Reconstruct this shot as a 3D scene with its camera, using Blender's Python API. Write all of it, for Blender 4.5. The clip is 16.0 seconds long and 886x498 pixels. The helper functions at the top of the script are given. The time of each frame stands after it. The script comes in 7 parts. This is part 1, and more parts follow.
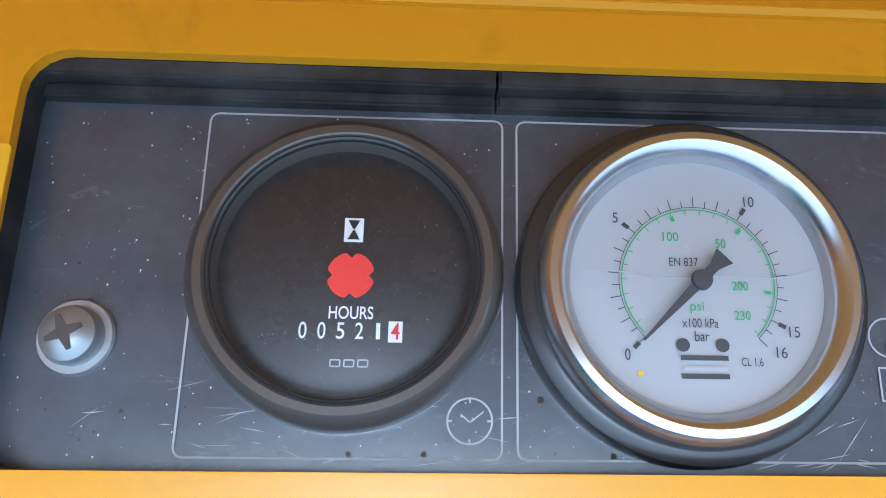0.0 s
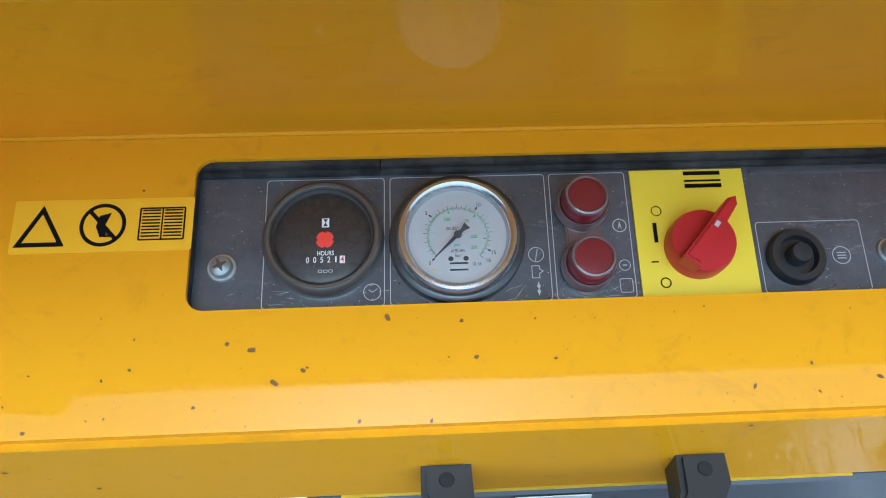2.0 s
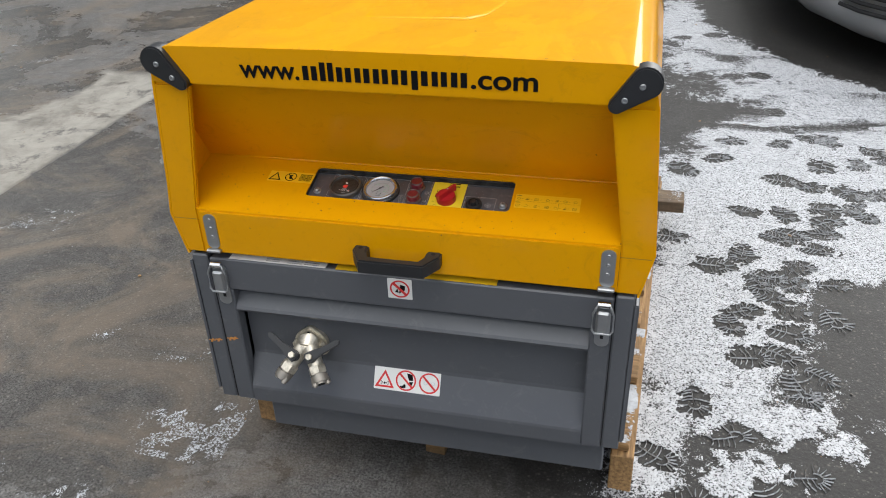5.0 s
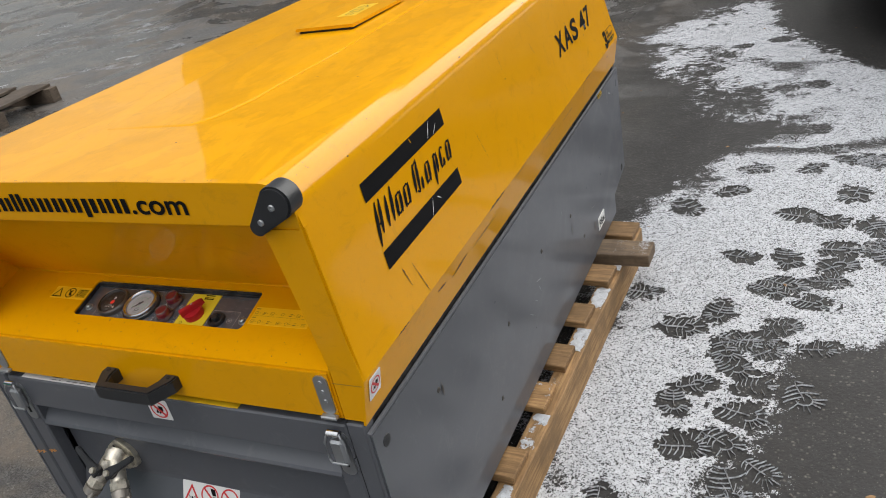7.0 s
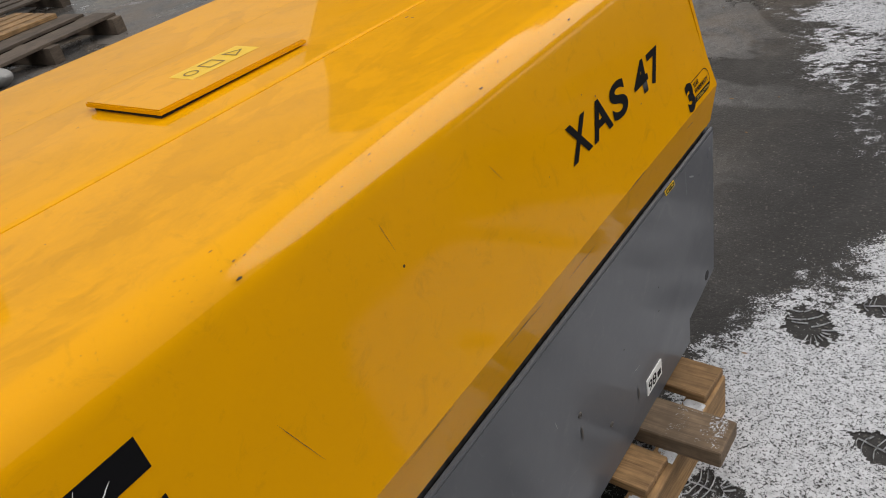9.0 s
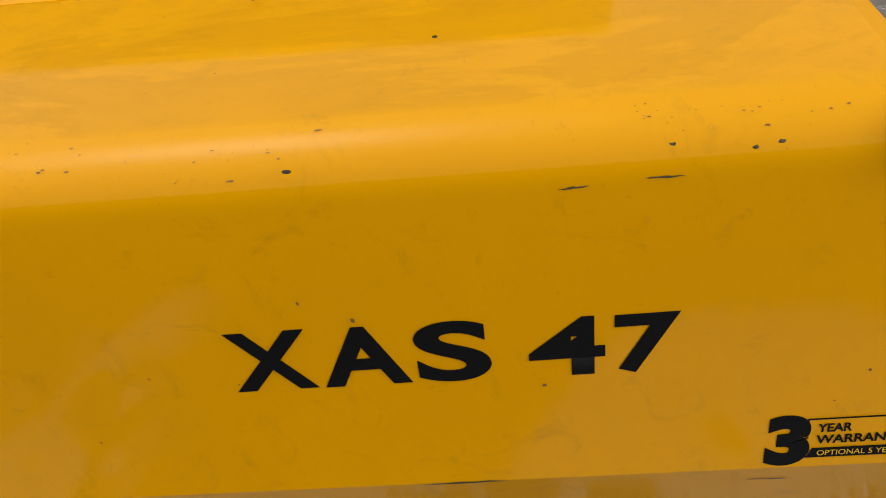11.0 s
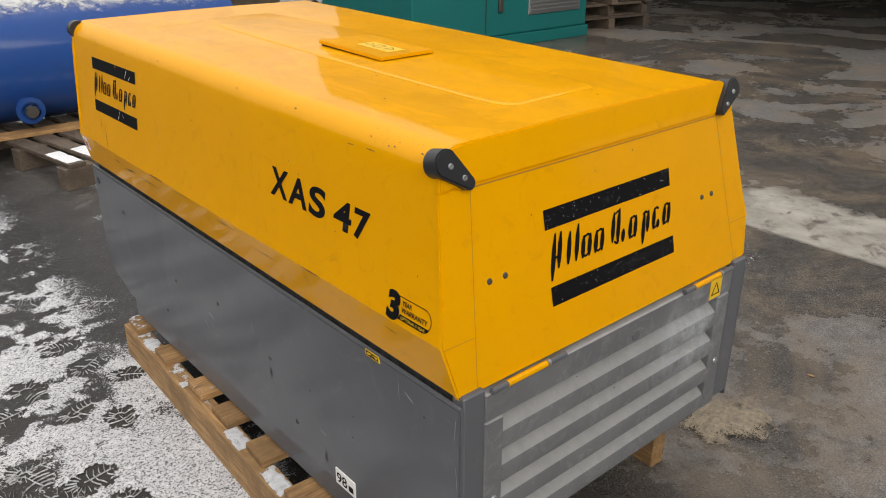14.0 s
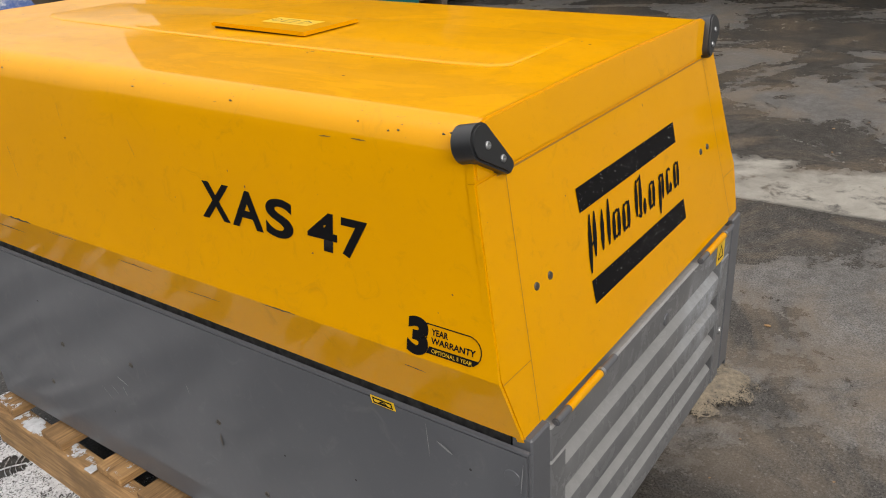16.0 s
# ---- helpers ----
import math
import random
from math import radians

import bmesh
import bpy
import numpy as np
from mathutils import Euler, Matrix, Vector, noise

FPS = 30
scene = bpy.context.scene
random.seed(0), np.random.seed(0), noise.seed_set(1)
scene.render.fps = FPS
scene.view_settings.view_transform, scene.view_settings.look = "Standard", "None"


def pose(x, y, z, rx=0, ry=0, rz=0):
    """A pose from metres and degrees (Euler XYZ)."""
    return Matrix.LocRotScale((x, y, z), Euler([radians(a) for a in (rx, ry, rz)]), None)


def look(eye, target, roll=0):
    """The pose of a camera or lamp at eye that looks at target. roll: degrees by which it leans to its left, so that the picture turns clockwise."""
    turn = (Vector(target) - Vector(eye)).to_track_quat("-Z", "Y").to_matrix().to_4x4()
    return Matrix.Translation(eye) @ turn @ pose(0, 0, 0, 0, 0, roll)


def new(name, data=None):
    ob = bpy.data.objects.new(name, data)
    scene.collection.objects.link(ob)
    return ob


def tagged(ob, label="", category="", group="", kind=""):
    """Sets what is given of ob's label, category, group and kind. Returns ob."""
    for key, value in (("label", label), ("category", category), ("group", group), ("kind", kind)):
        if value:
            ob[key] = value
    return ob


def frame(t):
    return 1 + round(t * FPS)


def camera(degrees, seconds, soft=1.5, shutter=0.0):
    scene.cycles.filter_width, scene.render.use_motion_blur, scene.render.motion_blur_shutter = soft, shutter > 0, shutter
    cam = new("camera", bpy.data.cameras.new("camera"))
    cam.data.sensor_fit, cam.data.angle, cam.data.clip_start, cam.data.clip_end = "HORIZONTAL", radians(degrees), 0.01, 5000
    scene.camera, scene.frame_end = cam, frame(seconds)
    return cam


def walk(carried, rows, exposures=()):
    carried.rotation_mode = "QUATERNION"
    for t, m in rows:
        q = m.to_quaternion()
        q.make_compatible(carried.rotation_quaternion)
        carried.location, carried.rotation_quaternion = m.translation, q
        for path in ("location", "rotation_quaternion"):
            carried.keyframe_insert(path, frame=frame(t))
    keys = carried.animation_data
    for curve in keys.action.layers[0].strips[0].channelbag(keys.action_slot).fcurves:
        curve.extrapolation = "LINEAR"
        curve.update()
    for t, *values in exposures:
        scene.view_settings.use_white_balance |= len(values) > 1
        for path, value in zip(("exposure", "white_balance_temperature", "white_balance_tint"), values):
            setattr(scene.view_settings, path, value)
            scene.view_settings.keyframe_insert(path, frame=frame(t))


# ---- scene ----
cam = camera(58.9, 16.0, soft=1.0)
PATH = [
    (0, (-0.1189, 0.0186, 0.8945), (-0.0526, 1.0663, -0.8078), 5.40),
    (0.5, (-0.1164, 0.0169, 0.8935), (-0.0634, 1.0585, -0.8130), 4.08),
    (1, (-0.1148, 0.0157, 0.9020), (-0.0443, 1.0557, -0.8049), 3.74),
    (1.5, (-0.1087, -0.0235, 0.9512), (-0.0236, 1.0281, -0.7479), 3.37),
    (2, (-0.0830, -0.1474, 1.0968), (-0.0175, 0.9950, -0.5435), 2.09),
    (2.5, (0.0133, -0.3923, 1.2353), (-0.0142, 0.9430, -0.2534), 2.52),
    (3, (0.0620, -0.6635, 1.3258), (-0.0159, 0.8578, 0.0298), 1.27),
    (3.2, (0.0601, -0.8055, 1.3443), (-0.0066, 0.7869, 0.1361), 1.64),
    (5.3, (0.483, -1.172, 1.435), (-0.043, 0.466, 0.414), -3.1),
    (5.5, (0.532, -1.137, 1.437), (-0.035, 0.493, 0.426), -3.9),
    (6, (0.699, -0.97, 1.446), (0.033, 0.636, 0.457), -6.1),
    (6.5, (0.896, -0.855, 1.436), (0.129, 0.725, 0.481), -8.3),
    (7, (1.062, -0.731, 1.425), (0.189, 0.797, 0.474), -12.3),
    (7.5, (1.055, -0.53, 1.394), (0.14, 0.971, 0.44), -13.0),
    (8, (1.002, -0.287, 1.389), (0.017, 1.167, 0.433), -12.3),
    (8.5, (0.991, -0.004, 1.39), (-0.074, 1.37, 0.402), -12.7),
    (9, (0.925, 0.316, 1.363), (-0.203, 1.573, 0.292), -13.0),
    (9.5, (0.821, 0.667, 1.323), (-0.394, 1.739, 0.15), -12.1),
    (10, (0.802, 0.971, 1.293), (-0.518, 1.762, 0.015), -10.5),
    (10.2, (0.798, 1.073, 1.294), (-0.567, 1.715, -0.019), -9.8),
    (12.3, (0.898, 1.878, 1.296), (-0.236, 0.601, 0.254), -4.0),
    (12.5, (0.963, 1.97, 1.301), (-0.189, 0.66, 0.323), -2.8),
    (13, (1.057, 2.16, 1.338), (-0.118, 0.801, 0.458), -1.8),
    (13.5, (1.094, 2.408, 1.35), (-0.086, 1.019, 0.527), -1.0),
    (14, (1.129, 2.535, 1.362), (-0.055, 1.137, 0.559), -0.1),
    (14.5, (1.157, 2.573, 1.357), (-0.044, 1.185, 0.561), 0.2),
    (15, (1.151, 2.528, 1.345), (-0.095, 1.185, 0.543), -0.2),
    (15.5, (1.147, 2.37, 1.333), (-0.181, 1.113, 0.523), -1.5),
    (16, (1.108, 2.155, 1.269), (-0.336, 1.049, 0.437), -3.7),
]
EXPOSURES = [(0.0, 1.50, 4700, 2), (1.5, 1.44, 4300, 0), (2.2, 1.12, 5200, -4), (3.0, 0.88, 6350, 9), (5.5, 0.71, 6400, 8), (8.0, 0.31, 6600, 10), (10.0, 0.05, 6800, 11), (12.3, 0.28, 6900, 11), (14.0, 0.46, 6900, 11), (16.0, 0.50, 6900, 11)]
walk(cam, [(t, look(e, g, r)) for t, e, g, r in PATH], EXPOSURES)

# ---- light: an overcast winter day in an open yard ----
world = bpy.data.worlds.new("overcast_sky")
scene.world = world
world.use_nodes = True
wn = world.node_tree.nodes
sky = wn.new("ShaderNodeTexSky")
sky.sky_type = "NISHITA"
sky.sun_disc = False
sky.sun_elevation, sky.sun_rotation = radians(74), radians(180)
sky.dust_density = 4.0
sky.air_density = 1.6
grey = wn.new("ShaderNodeHueSaturation")
grey.inputs["Saturation"].default_value = 0.25
world.node_tree.links.new(sky.outputs["Color"], grey.inputs["Color"])
world.node_tree.links.new(grey.outputs["Color"], wn["Background"].inputs["Color"])
wn["Background"].inputs["Strength"].default_value = 0.134
sun = new("sun", bpy.data.lights.new("sun", "SUN"))
sun.data.energy, sun.data.angle, sun.data.color = 3.55, radians(70), (1.0, 0.97, 0.93)
sun.matrix_world = look((0, 0, 5), (-0.35, -1.0, 4.65))


# ---- materials ----
def material(name, colour, rough=0.5, metal=0.0, coat=0.0):
    m = bpy.data.materials.new(name)
    m.use_nodes = True
    b = m.node_tree.nodes["Principled BSDF"]
    b.inputs["Base Color"].default_value = (*colour, 1)
    b.inputs["Roughness"].default_value = rough
    b.inputs["Metallic"].default_value = metal
    b.inputs["Coat Weight"].default_value = coat
    return m


def nod(m, kind, **values):
    n = m.node_tree.nodes.new("ShaderNode" + kind)
    for k, v in values.items():
        n.inputs[k.replace("_", " ")].default_value = v
    return n


def wire(m, a, b):
    m.node_tree.links.new(a, b)


def bsdf(m):
    return m.node_tree.nodes["Principled BSDF"]


def place(m):
    """World position, so that the grain keeps its real size."""
    return m.node_tree.nodes.new("ShaderNodeNewGeometry").outputs["Position"]


def grain(m, scale, detail=6, rough=0.6, stretch=None, distort=0.0):
    n = nod(m, "TexNoise", Scale=scale, Detail=detail, Roughness=rough, Distortion=distort)
    p = place(m)
    if stretch:
        mp = nod(m, "Mapping", Scale=stretch)
        wire(m, p, mp.inputs["Vector"])
        p = mp.outputs["Vector"]
    wire(m, p, n.inputs["Vector"])
    return n.outputs["Fac"]


def ramp(m, fac, stops):
    r = m.node_tree.nodes.new("ShaderNodeValToRGB")
    e = r.color_ramp.elements
    while len(e) < len(stops):
        e.new(0.5)
    for el, (p, c) in zip(e, stops):
        el.position = p
        el.color = (*c, 1) if not isinstance(c, float) else (c, c, c, 1)
    wire(m, fac, r.inputs["Fac"])
    return r.outputs["Color"]


def mixed(m, fac, a, b):
    n = m.node_tree.nodes.new("ShaderNodeMix")
    n.data_type = "RGBA"
    if isinstance(fac, float):
        n.inputs["Factor"].default_value = fac
    else:
        wire(m, fac, n.inputs["Factor"])
    for slot, v in ((6, a), (7, b)):
        if isinstance(v, tuple):
            n.inputs[slot].default_value = (*v, 1)
        else:
            wire(m, v, n.inputs[slot])
    return n.outputs[2]


def bumped(m, fac, strength, distance=0.002):
    n = nod(m, "Bump", Strength=strength, Distance=distance)
    wire(m, fac, n.inputs["Height"])
    wire(m, n.outputs["Normal"], bsdf(m).inputs["Normal"])


def paint(name, colour, dirt, rough=(0.4, 0.6), dirty=0.5, gloss=0.4, dusty=0.0, haze=(0.08, 0.22), level=(0.985, 0.999), spec=0.12):
    """Sprayed sheet metal: slight orange peel, dirt in clouds, small dark specks and chips."""
    m = material(name, colour, 0.45, 0.0, gloss)
    b = bsdf(m)
    b.inputs["Specular IOR Level"].default_value = spec
    wire(m, ramp(m, grain(m, 14, 6, 0.7, distort=0.8), [(0.35, haze[0]), (0.75, haze[1])]), b.inputs["Coat Roughness"])
    cloud = grain(m, 5.5, 8, 0.65, distort=0.6)
    fine = grain(m, 55, 6, 0.7)
    base = mixed(m, ramp(m, cloud, [(0.35, 0.0), (0.75, dirty)]), tuple(colour), tuple(0.72 * c + 0.28 * d for c, d in zip(colour, dirt)))
    base = mixed(m, ramp(m, fine, [(0.62, 0.0), (0.8, 0.4)]), base, dirt)
    if dusty:
        up = nod(m, "SeparateXYZ")
        wire(m, m.node_tree.nodes.new("ShaderNodeNewGeometry").outputs["Normal"], up.inputs[0])
        flat = nod(m, "MapRange")
        flat.inputs["From Min"].default_value, flat.inputs["From Max"].default_value = level
        wire(m, up.outputs[2], flat.inputs["Value"])
        grime_lit = nod(m, "Math")
        grime_lit.operation = "MULTIPLY"
        wire(m, flat.outputs["Result"], grime_lit.inputs[0])
        wire(m, ramp(m, grain(m, 9, 10, 0.78, stretch=(1.0, 0.55, 1.0), distort=0.5), [(0.46, 0.0), (0.72, dusty)]), grime_lit.inputs[1])
        # a low level pales upward slopes: dust plus painted skylight
        if level[0] < 0.9:
            wire(m, ramp(m, grain(m, 24, 8, 0.7), [(0.25, 0.55 * dusty), (0.75, dusty)]), grime_lit.inputs[1])
        base = mixed(m, grime_lit.outputs[0], base, dirt)
        # dried puddles with a crisp rim on level sheet
        pool = nod(m, "Math")
        pool.operation = "MULTIPLY"
        if level[0] > 0.9:
            wire(m, flat.outputs["Result"], pool.inputs[0])
        else:
            pool.inputs[0].default_value = 0.0
        wire(m, ramp(m, grain(m, 3.4, 7, 0.6, stretch=(1.0, 0.5, 1.0), distort=0.9), [(0.50, 0.0), (0.525, 0.36), (0.60, 0.20), (0.75, 0.36)]), pool.inputs[1])
        base = mixed(m, pool.outputs[0], base, tuple(0.70 * v for v in colour))
    base = mixed(m, ramp(m, grain(m, 17, 8, 0.75, distort=1.2), [(0.56, 0.0), (0.72, 0.35)]), base, dirt)
    v = nod(m, "TexVoronoi", Scale=26.0)
    wire(m, place(m), v.inputs["Vector"])
    keep = nod(m, "Math")
    keep.operation = "LESS_THAN"
    wire(m, v.outputs["Distance"], keep.inputs[0])
    size = ramp(m, v.outputs["Color"], [(0.80, 0.0), (1.0, 0.10)])
    wire(m, size, keep.inputs[1])
    base = mixed(m, keep.outputs[0], base, (0.06, 0.035, 0.02))
    wire(m, base, b.inputs["Base Color"])
    wire(m, ramp(m, grain(m, 3.1, 7, 0.6, distort=1.0), [(0.3, rough[0]), (0.7, rough[1])]), b.inputs["Roughness"])
    bumped(m, grain(m, 420, 3, 0.5), 0.06, 0.0006)
    return m


YELLOW = paint("yellow_paint", (0.70, 0.318, 0.0004), (0.38, 0.185, 0.010), dirty=0.35, dusty=0.4, gloss=0.42, haze=(0.03, 0.11), spec=0.02)
# cleaner yellow, its base colour also raised to brighten the shaded recess
CLEAN_LIT_YELLOW = paint("clean_lit_yellow_paint", (0.78, 0.352, 0.0004), (0.45, 0.20, 0.006), dirty=0.2, gloss=0.22, haze=(0.03, 0.08), spec=0.04)
GREY = paint("grey_paint", (0.093, 0.097, 0.108), (0.16, 0.163, 0.170), (0.38, 0.55), dirty=0.35, gloss=0.5, haze=(0.15, 0.21))
# dusty grey, its base and upward slopes raised to look lit from the rear
DUSTLITGREY = paint("dusty_lit_grey_paint", (0.120, 0.123, 0.130), (0.34, 0.34, 0.335), (0.42, 0.6), 0.6, 0.3, 0.75, (0.2, 0.35), (0.25, 0.7))
# a pale smear of overspray at one end of the louvres
spot = nod(DUSTLITGREY, "VectorMath")
spot.operation = "DISTANCE"
wire(DUSTLITGREY, place(DUSTLITGREY), spot.inputs[0])
spot.inputs[1].default_value = (-0.265, 1.745, 0.50)
smear = mixed(DUSTLITGREY, ramp(DUSTLITGREY, grain(DUSTLITGREY, 16, 6, 0.7), [(0.40, 0.0), (0.62, 1.0)]), (0.0, 0.0, 0.0), ramp(DUSTLITGREY, spot.outputs["Value"], [(0.03, 0.62), (0.15, 0.0)]))
wire(DUSTLITGREY, mixed(DUSTLITGREY, smear, bsdf(DUSTLITGREY).inputs["Base Color"].links[0].from_socket, (0.42, 0.45, 0.49)), bsdf(DUSTLITGREY).inputs["Base Color"])
PLASTIC = material("black_plastic", (0.018, 0.019, 0.021), 0.42)
bumped(PLASTIC, grain(PLASTIC, 700, 3), 0.2, 0.0004)
RUBBER = material("black_rubber", (0.02, 0.02, 0.021), 0.6)
wire(RUBBER, ramp(RUBBER, grain(RUBBER, 60), [(0.4, (0.012, 0.012, 0.013)), (0.75, (0.07, 0.07, 0.07))]), bsdf(RUBBER).inputs["Base Color"])
INK = material("black_print", (0.012, 0.012, 0.013), 0.45)
bsdf(INK).inputs["Specular IOR Level"].default_value = 0.06
wire(INK, ramp(INK, grain(INK, 160, 5), [(0.70, (0.007, 0.007, 0.008)), (0.78, (0.04, 0.035, 0.02))]), bsdf(INK).inputs["Base Color"])
ZINC = material("zinc_steel", (0.40, 0.41, 0.42), 0.4, 0.9)
wire(ZINC, ramp(ZINC, grain(ZINC, 90), [(0.3, 0.36), (0.8, 0.6)]), bsdf(ZINC).inputs["Roughness"])
CHROME = material("polished_steel", (0.72, 0.72, 0.72), 0.14, 1.0)
SCREWZINC = material("bright_zinc", (0.30, 0.315, 0.315), 0.34, 0.6)
BEZEL = material("bezel_steel", (0.54, 0.54, 0.55), 0.22, 0.9)
GASKET = material("dark_mirror_ring", (0.060, 0.060, 0.060), 0.26, 0.4)
BRASS = material("nickel_brass", (0.50, 0.445, 0.355), 0.40, 0.75)
CASTING = material("worn_casting", (0.34, 0.31, 0.27), 0.45, 0.7)
wire(BRASS, ramp(BRASS, grain(BRASS, 70), [(0.3, (0.30, 0.27, 0.21)), (0.55, (0.68, 0.63, 0.53))]), bsdf(BRASS).inputs["Base Color"])
DARKSTEEL = material("dark_steel", (0.11, 0.10, 0.09), 0.5, 0.7)
WHITE = material("white_sticker", (0.75, 0.75, 0.73), 0.4)
RED = material("red_print", (0.62, 0.03, 0.03), 0.4)
STICKER = material("yellow_sticker", (0.74, 0.46, 0.012), 0.4)
PALEINK = material("pale_print", (0.45, 0.46, 0.48), 0.5)
WHITEINK = material("white_print", (0.8, 0.8, 0.8), 0.5)
GREENINK = material("green_print", (0.08, 0.42, 0.14), 0.5)
PANEL = material("panel_board", (0.036, 0.038, 0.043), 0.4, 0.0, 1.0)
wire(PANEL, ramp(PANEL, grain(PANEL, 70, 8, 0.8, stretch=(0.25, 1, 1), distort=1.0), [(0.35, 0.10), (0.7, 0.34)]), bsdf(PANEL).inputs["Coat Roughness"])
wire(PANEL, mixed(PANEL, ramp(PANEL, grain(PANEL, 26, 8, 0.8, stretch=(0.5, 1, 1), distort=1.5), [(0.60, 0.0), (0.78, 0.55)]), ramp(PANEL, grain(PANEL, 30, 8, 0.7), [(0.3, (0.034, 0.042, 0.056)), (0.8, (0.10, 0.115, 0.14))]), (0.28, 0.30, 0.34)), bsdf(PANEL).inputs["Base Color"])
DARKFACE = material("dark_dial_face", (0.02, 0.018, 0.018), 0.5)
REDPLASTIC = material("red_plastic", (0.42, 0.014, 0.02), 0.35)
SEAM = material("seam_groove", (0.30, 0.140, 0.010), 0.7)
# near-black that stands in for shade in gaps, holes and behind the louvres
DARK = material("depth_black", (0.008, 0.008, 0.009), 0.8)
SPECK = material("dirt_speck", (0.045, 0.03, 0.022), 0.8)
RUST = material("rust_spot", (0.17, 0.075, 0.022), 0.8)


def wood_material(name, pale, dark, along):
    m = material(name, pale, 0.75)
    s = (1, 1, 1)
    s = tuple(0.06 if i == along else 1.0 for i in range(3))
    g = grain(m, 130, 6, 0.65, stretch=s, distort=0.5)
    t = nod(m, "ObjectInfo").outputs["Random"]
    c = ramp(m, g, [(0.3, dark), (0.62, pale)])
    c2 = mixed(m, ramp(m, grain(m, 9, 5), [(0.42, 0.0), (0.62, 0.8)]), c, tuple(0.40 * v for v in pale))
    hs = nod(m, "HueSaturation")
    wire(m, c2, hs.inputs["Color"])
    wire(m, ramp(m, t, [(0.0, 0.7), (1.0, 1.2)]), hs.inputs["Value"])
    wire(m, hs.outputs["Color"], bsdf(m).inputs["Base Color"])
    bumped(m, g, 0.5, 0.002)
    return m


WOOD_X = wood_material("pallet_wood_across", (0.40, 0.232, 0.095), (0.13, 0.068, 0.026), 0)
WOOD_Y = wood_material("pallet_wood_along", (0.37, 0.218, 0.092), (0.12, 0.066, 0.026), 1)
OLDWOOD = wood_material("weathered_wood", (0.27, 0.185, 0.11), (0.10, 0.065, 0.04), 0)
OLDWOOD_Y = wood_material("weathered_wood_along", (0.14, 0.105, 0.075), (0.05, 0.035, 0.025), 1)
SNOW = material("snow", (0.62, 0.64, 0.67), 0.85)
wire(SNOW, ramp(SNOW, grain(SNOW, 90, 5), [(0.3, (0.56, 0.57, 0.59)), (0.65, (0.76, 0.78, 0.80))]), bsdf(SNOW).inputs["Base Color"])
bumped(SNOW, grain(SNOW, 420, 4), 0.7, 0.003)


def strewn(name, dark, pale):
    """Grains that leave the ground bare between them where the cover is thin."""
    m = material(name, pale, 0.85)
    wire(m, ramp(m, grain(m, 60, 5), [(0.3, dark), (0.65, pale)]), bsdf(m).inputs["Base Color"])
    speck = grain(m, 180, 4, 0.76, distort=0.4)
    bumped(m, speck, 0.6, 0.003)
    cov = m.node_tree.nodes.new("ShaderNodeAttribute")
    cov.attribute_name = "cover"
    lim = nod(m, "MapRange")
    lim.inputs["To Min"].default_value, lim.inputs["To Max"].default_value = 0.20, 0.665
    wire(m, cov.outputs["Fac"], lim.inputs["Value"])
    gap = nod(m, "Math")
    gap.operation = "SUBTRACT"
    wire(m, lim.outputs["Result"], gap.inputs[0])
    wire(m, speck, gap.inputs[1])
    soft = nod(m, "MapRange")
    soft.inputs["From Min"].default_value, soft.inputs["From Max"].default_value = -0.012, 0.02
    wire(m, gap.outputs[0], soft.inputs["Value"])
    wire(m, soft.outputs["Result"], bsdf(m).inputs["Alpha"])
    return m


PACKED = material("packed_snow", (0.42, 0.43, 0.45), 0.8)
wire(PACKED, ramp(PACKED, grain(PACKED, 120, 5), [(0.35, (0.20, 0.205, 0.21)), (0.6, (0.54, 0.555, 0.58))]), bsdf(PACKED).inputs["Base Color"])
THINSNOW = strewn("thin_snow", (0.40, 0.41, 0.43), (0.58, 0.595, 0.62))
SAND = strewn("strewn_sand", (0.11, 0.095, 0.075), (0.25, 0.205, 0.145))
BLUE = paint("blue_paint", (0.012, 0.055, 0.22), (0.03, 0.05, 0.10), (0.3, 0.6), 0.7)
TEAL = paint("teal_paint", (0.008, 0.13, 0.125), (0.03, 0.08, 0.08), (0.35, 0.5))
CARPAINT = material("silver_car_paint", (0.27, 0.275, 0.28), 0.4, 0.3, 0.4)
TYRE = material("tyre_rubber", (0.02, 0.02, 0.02), 0.7)


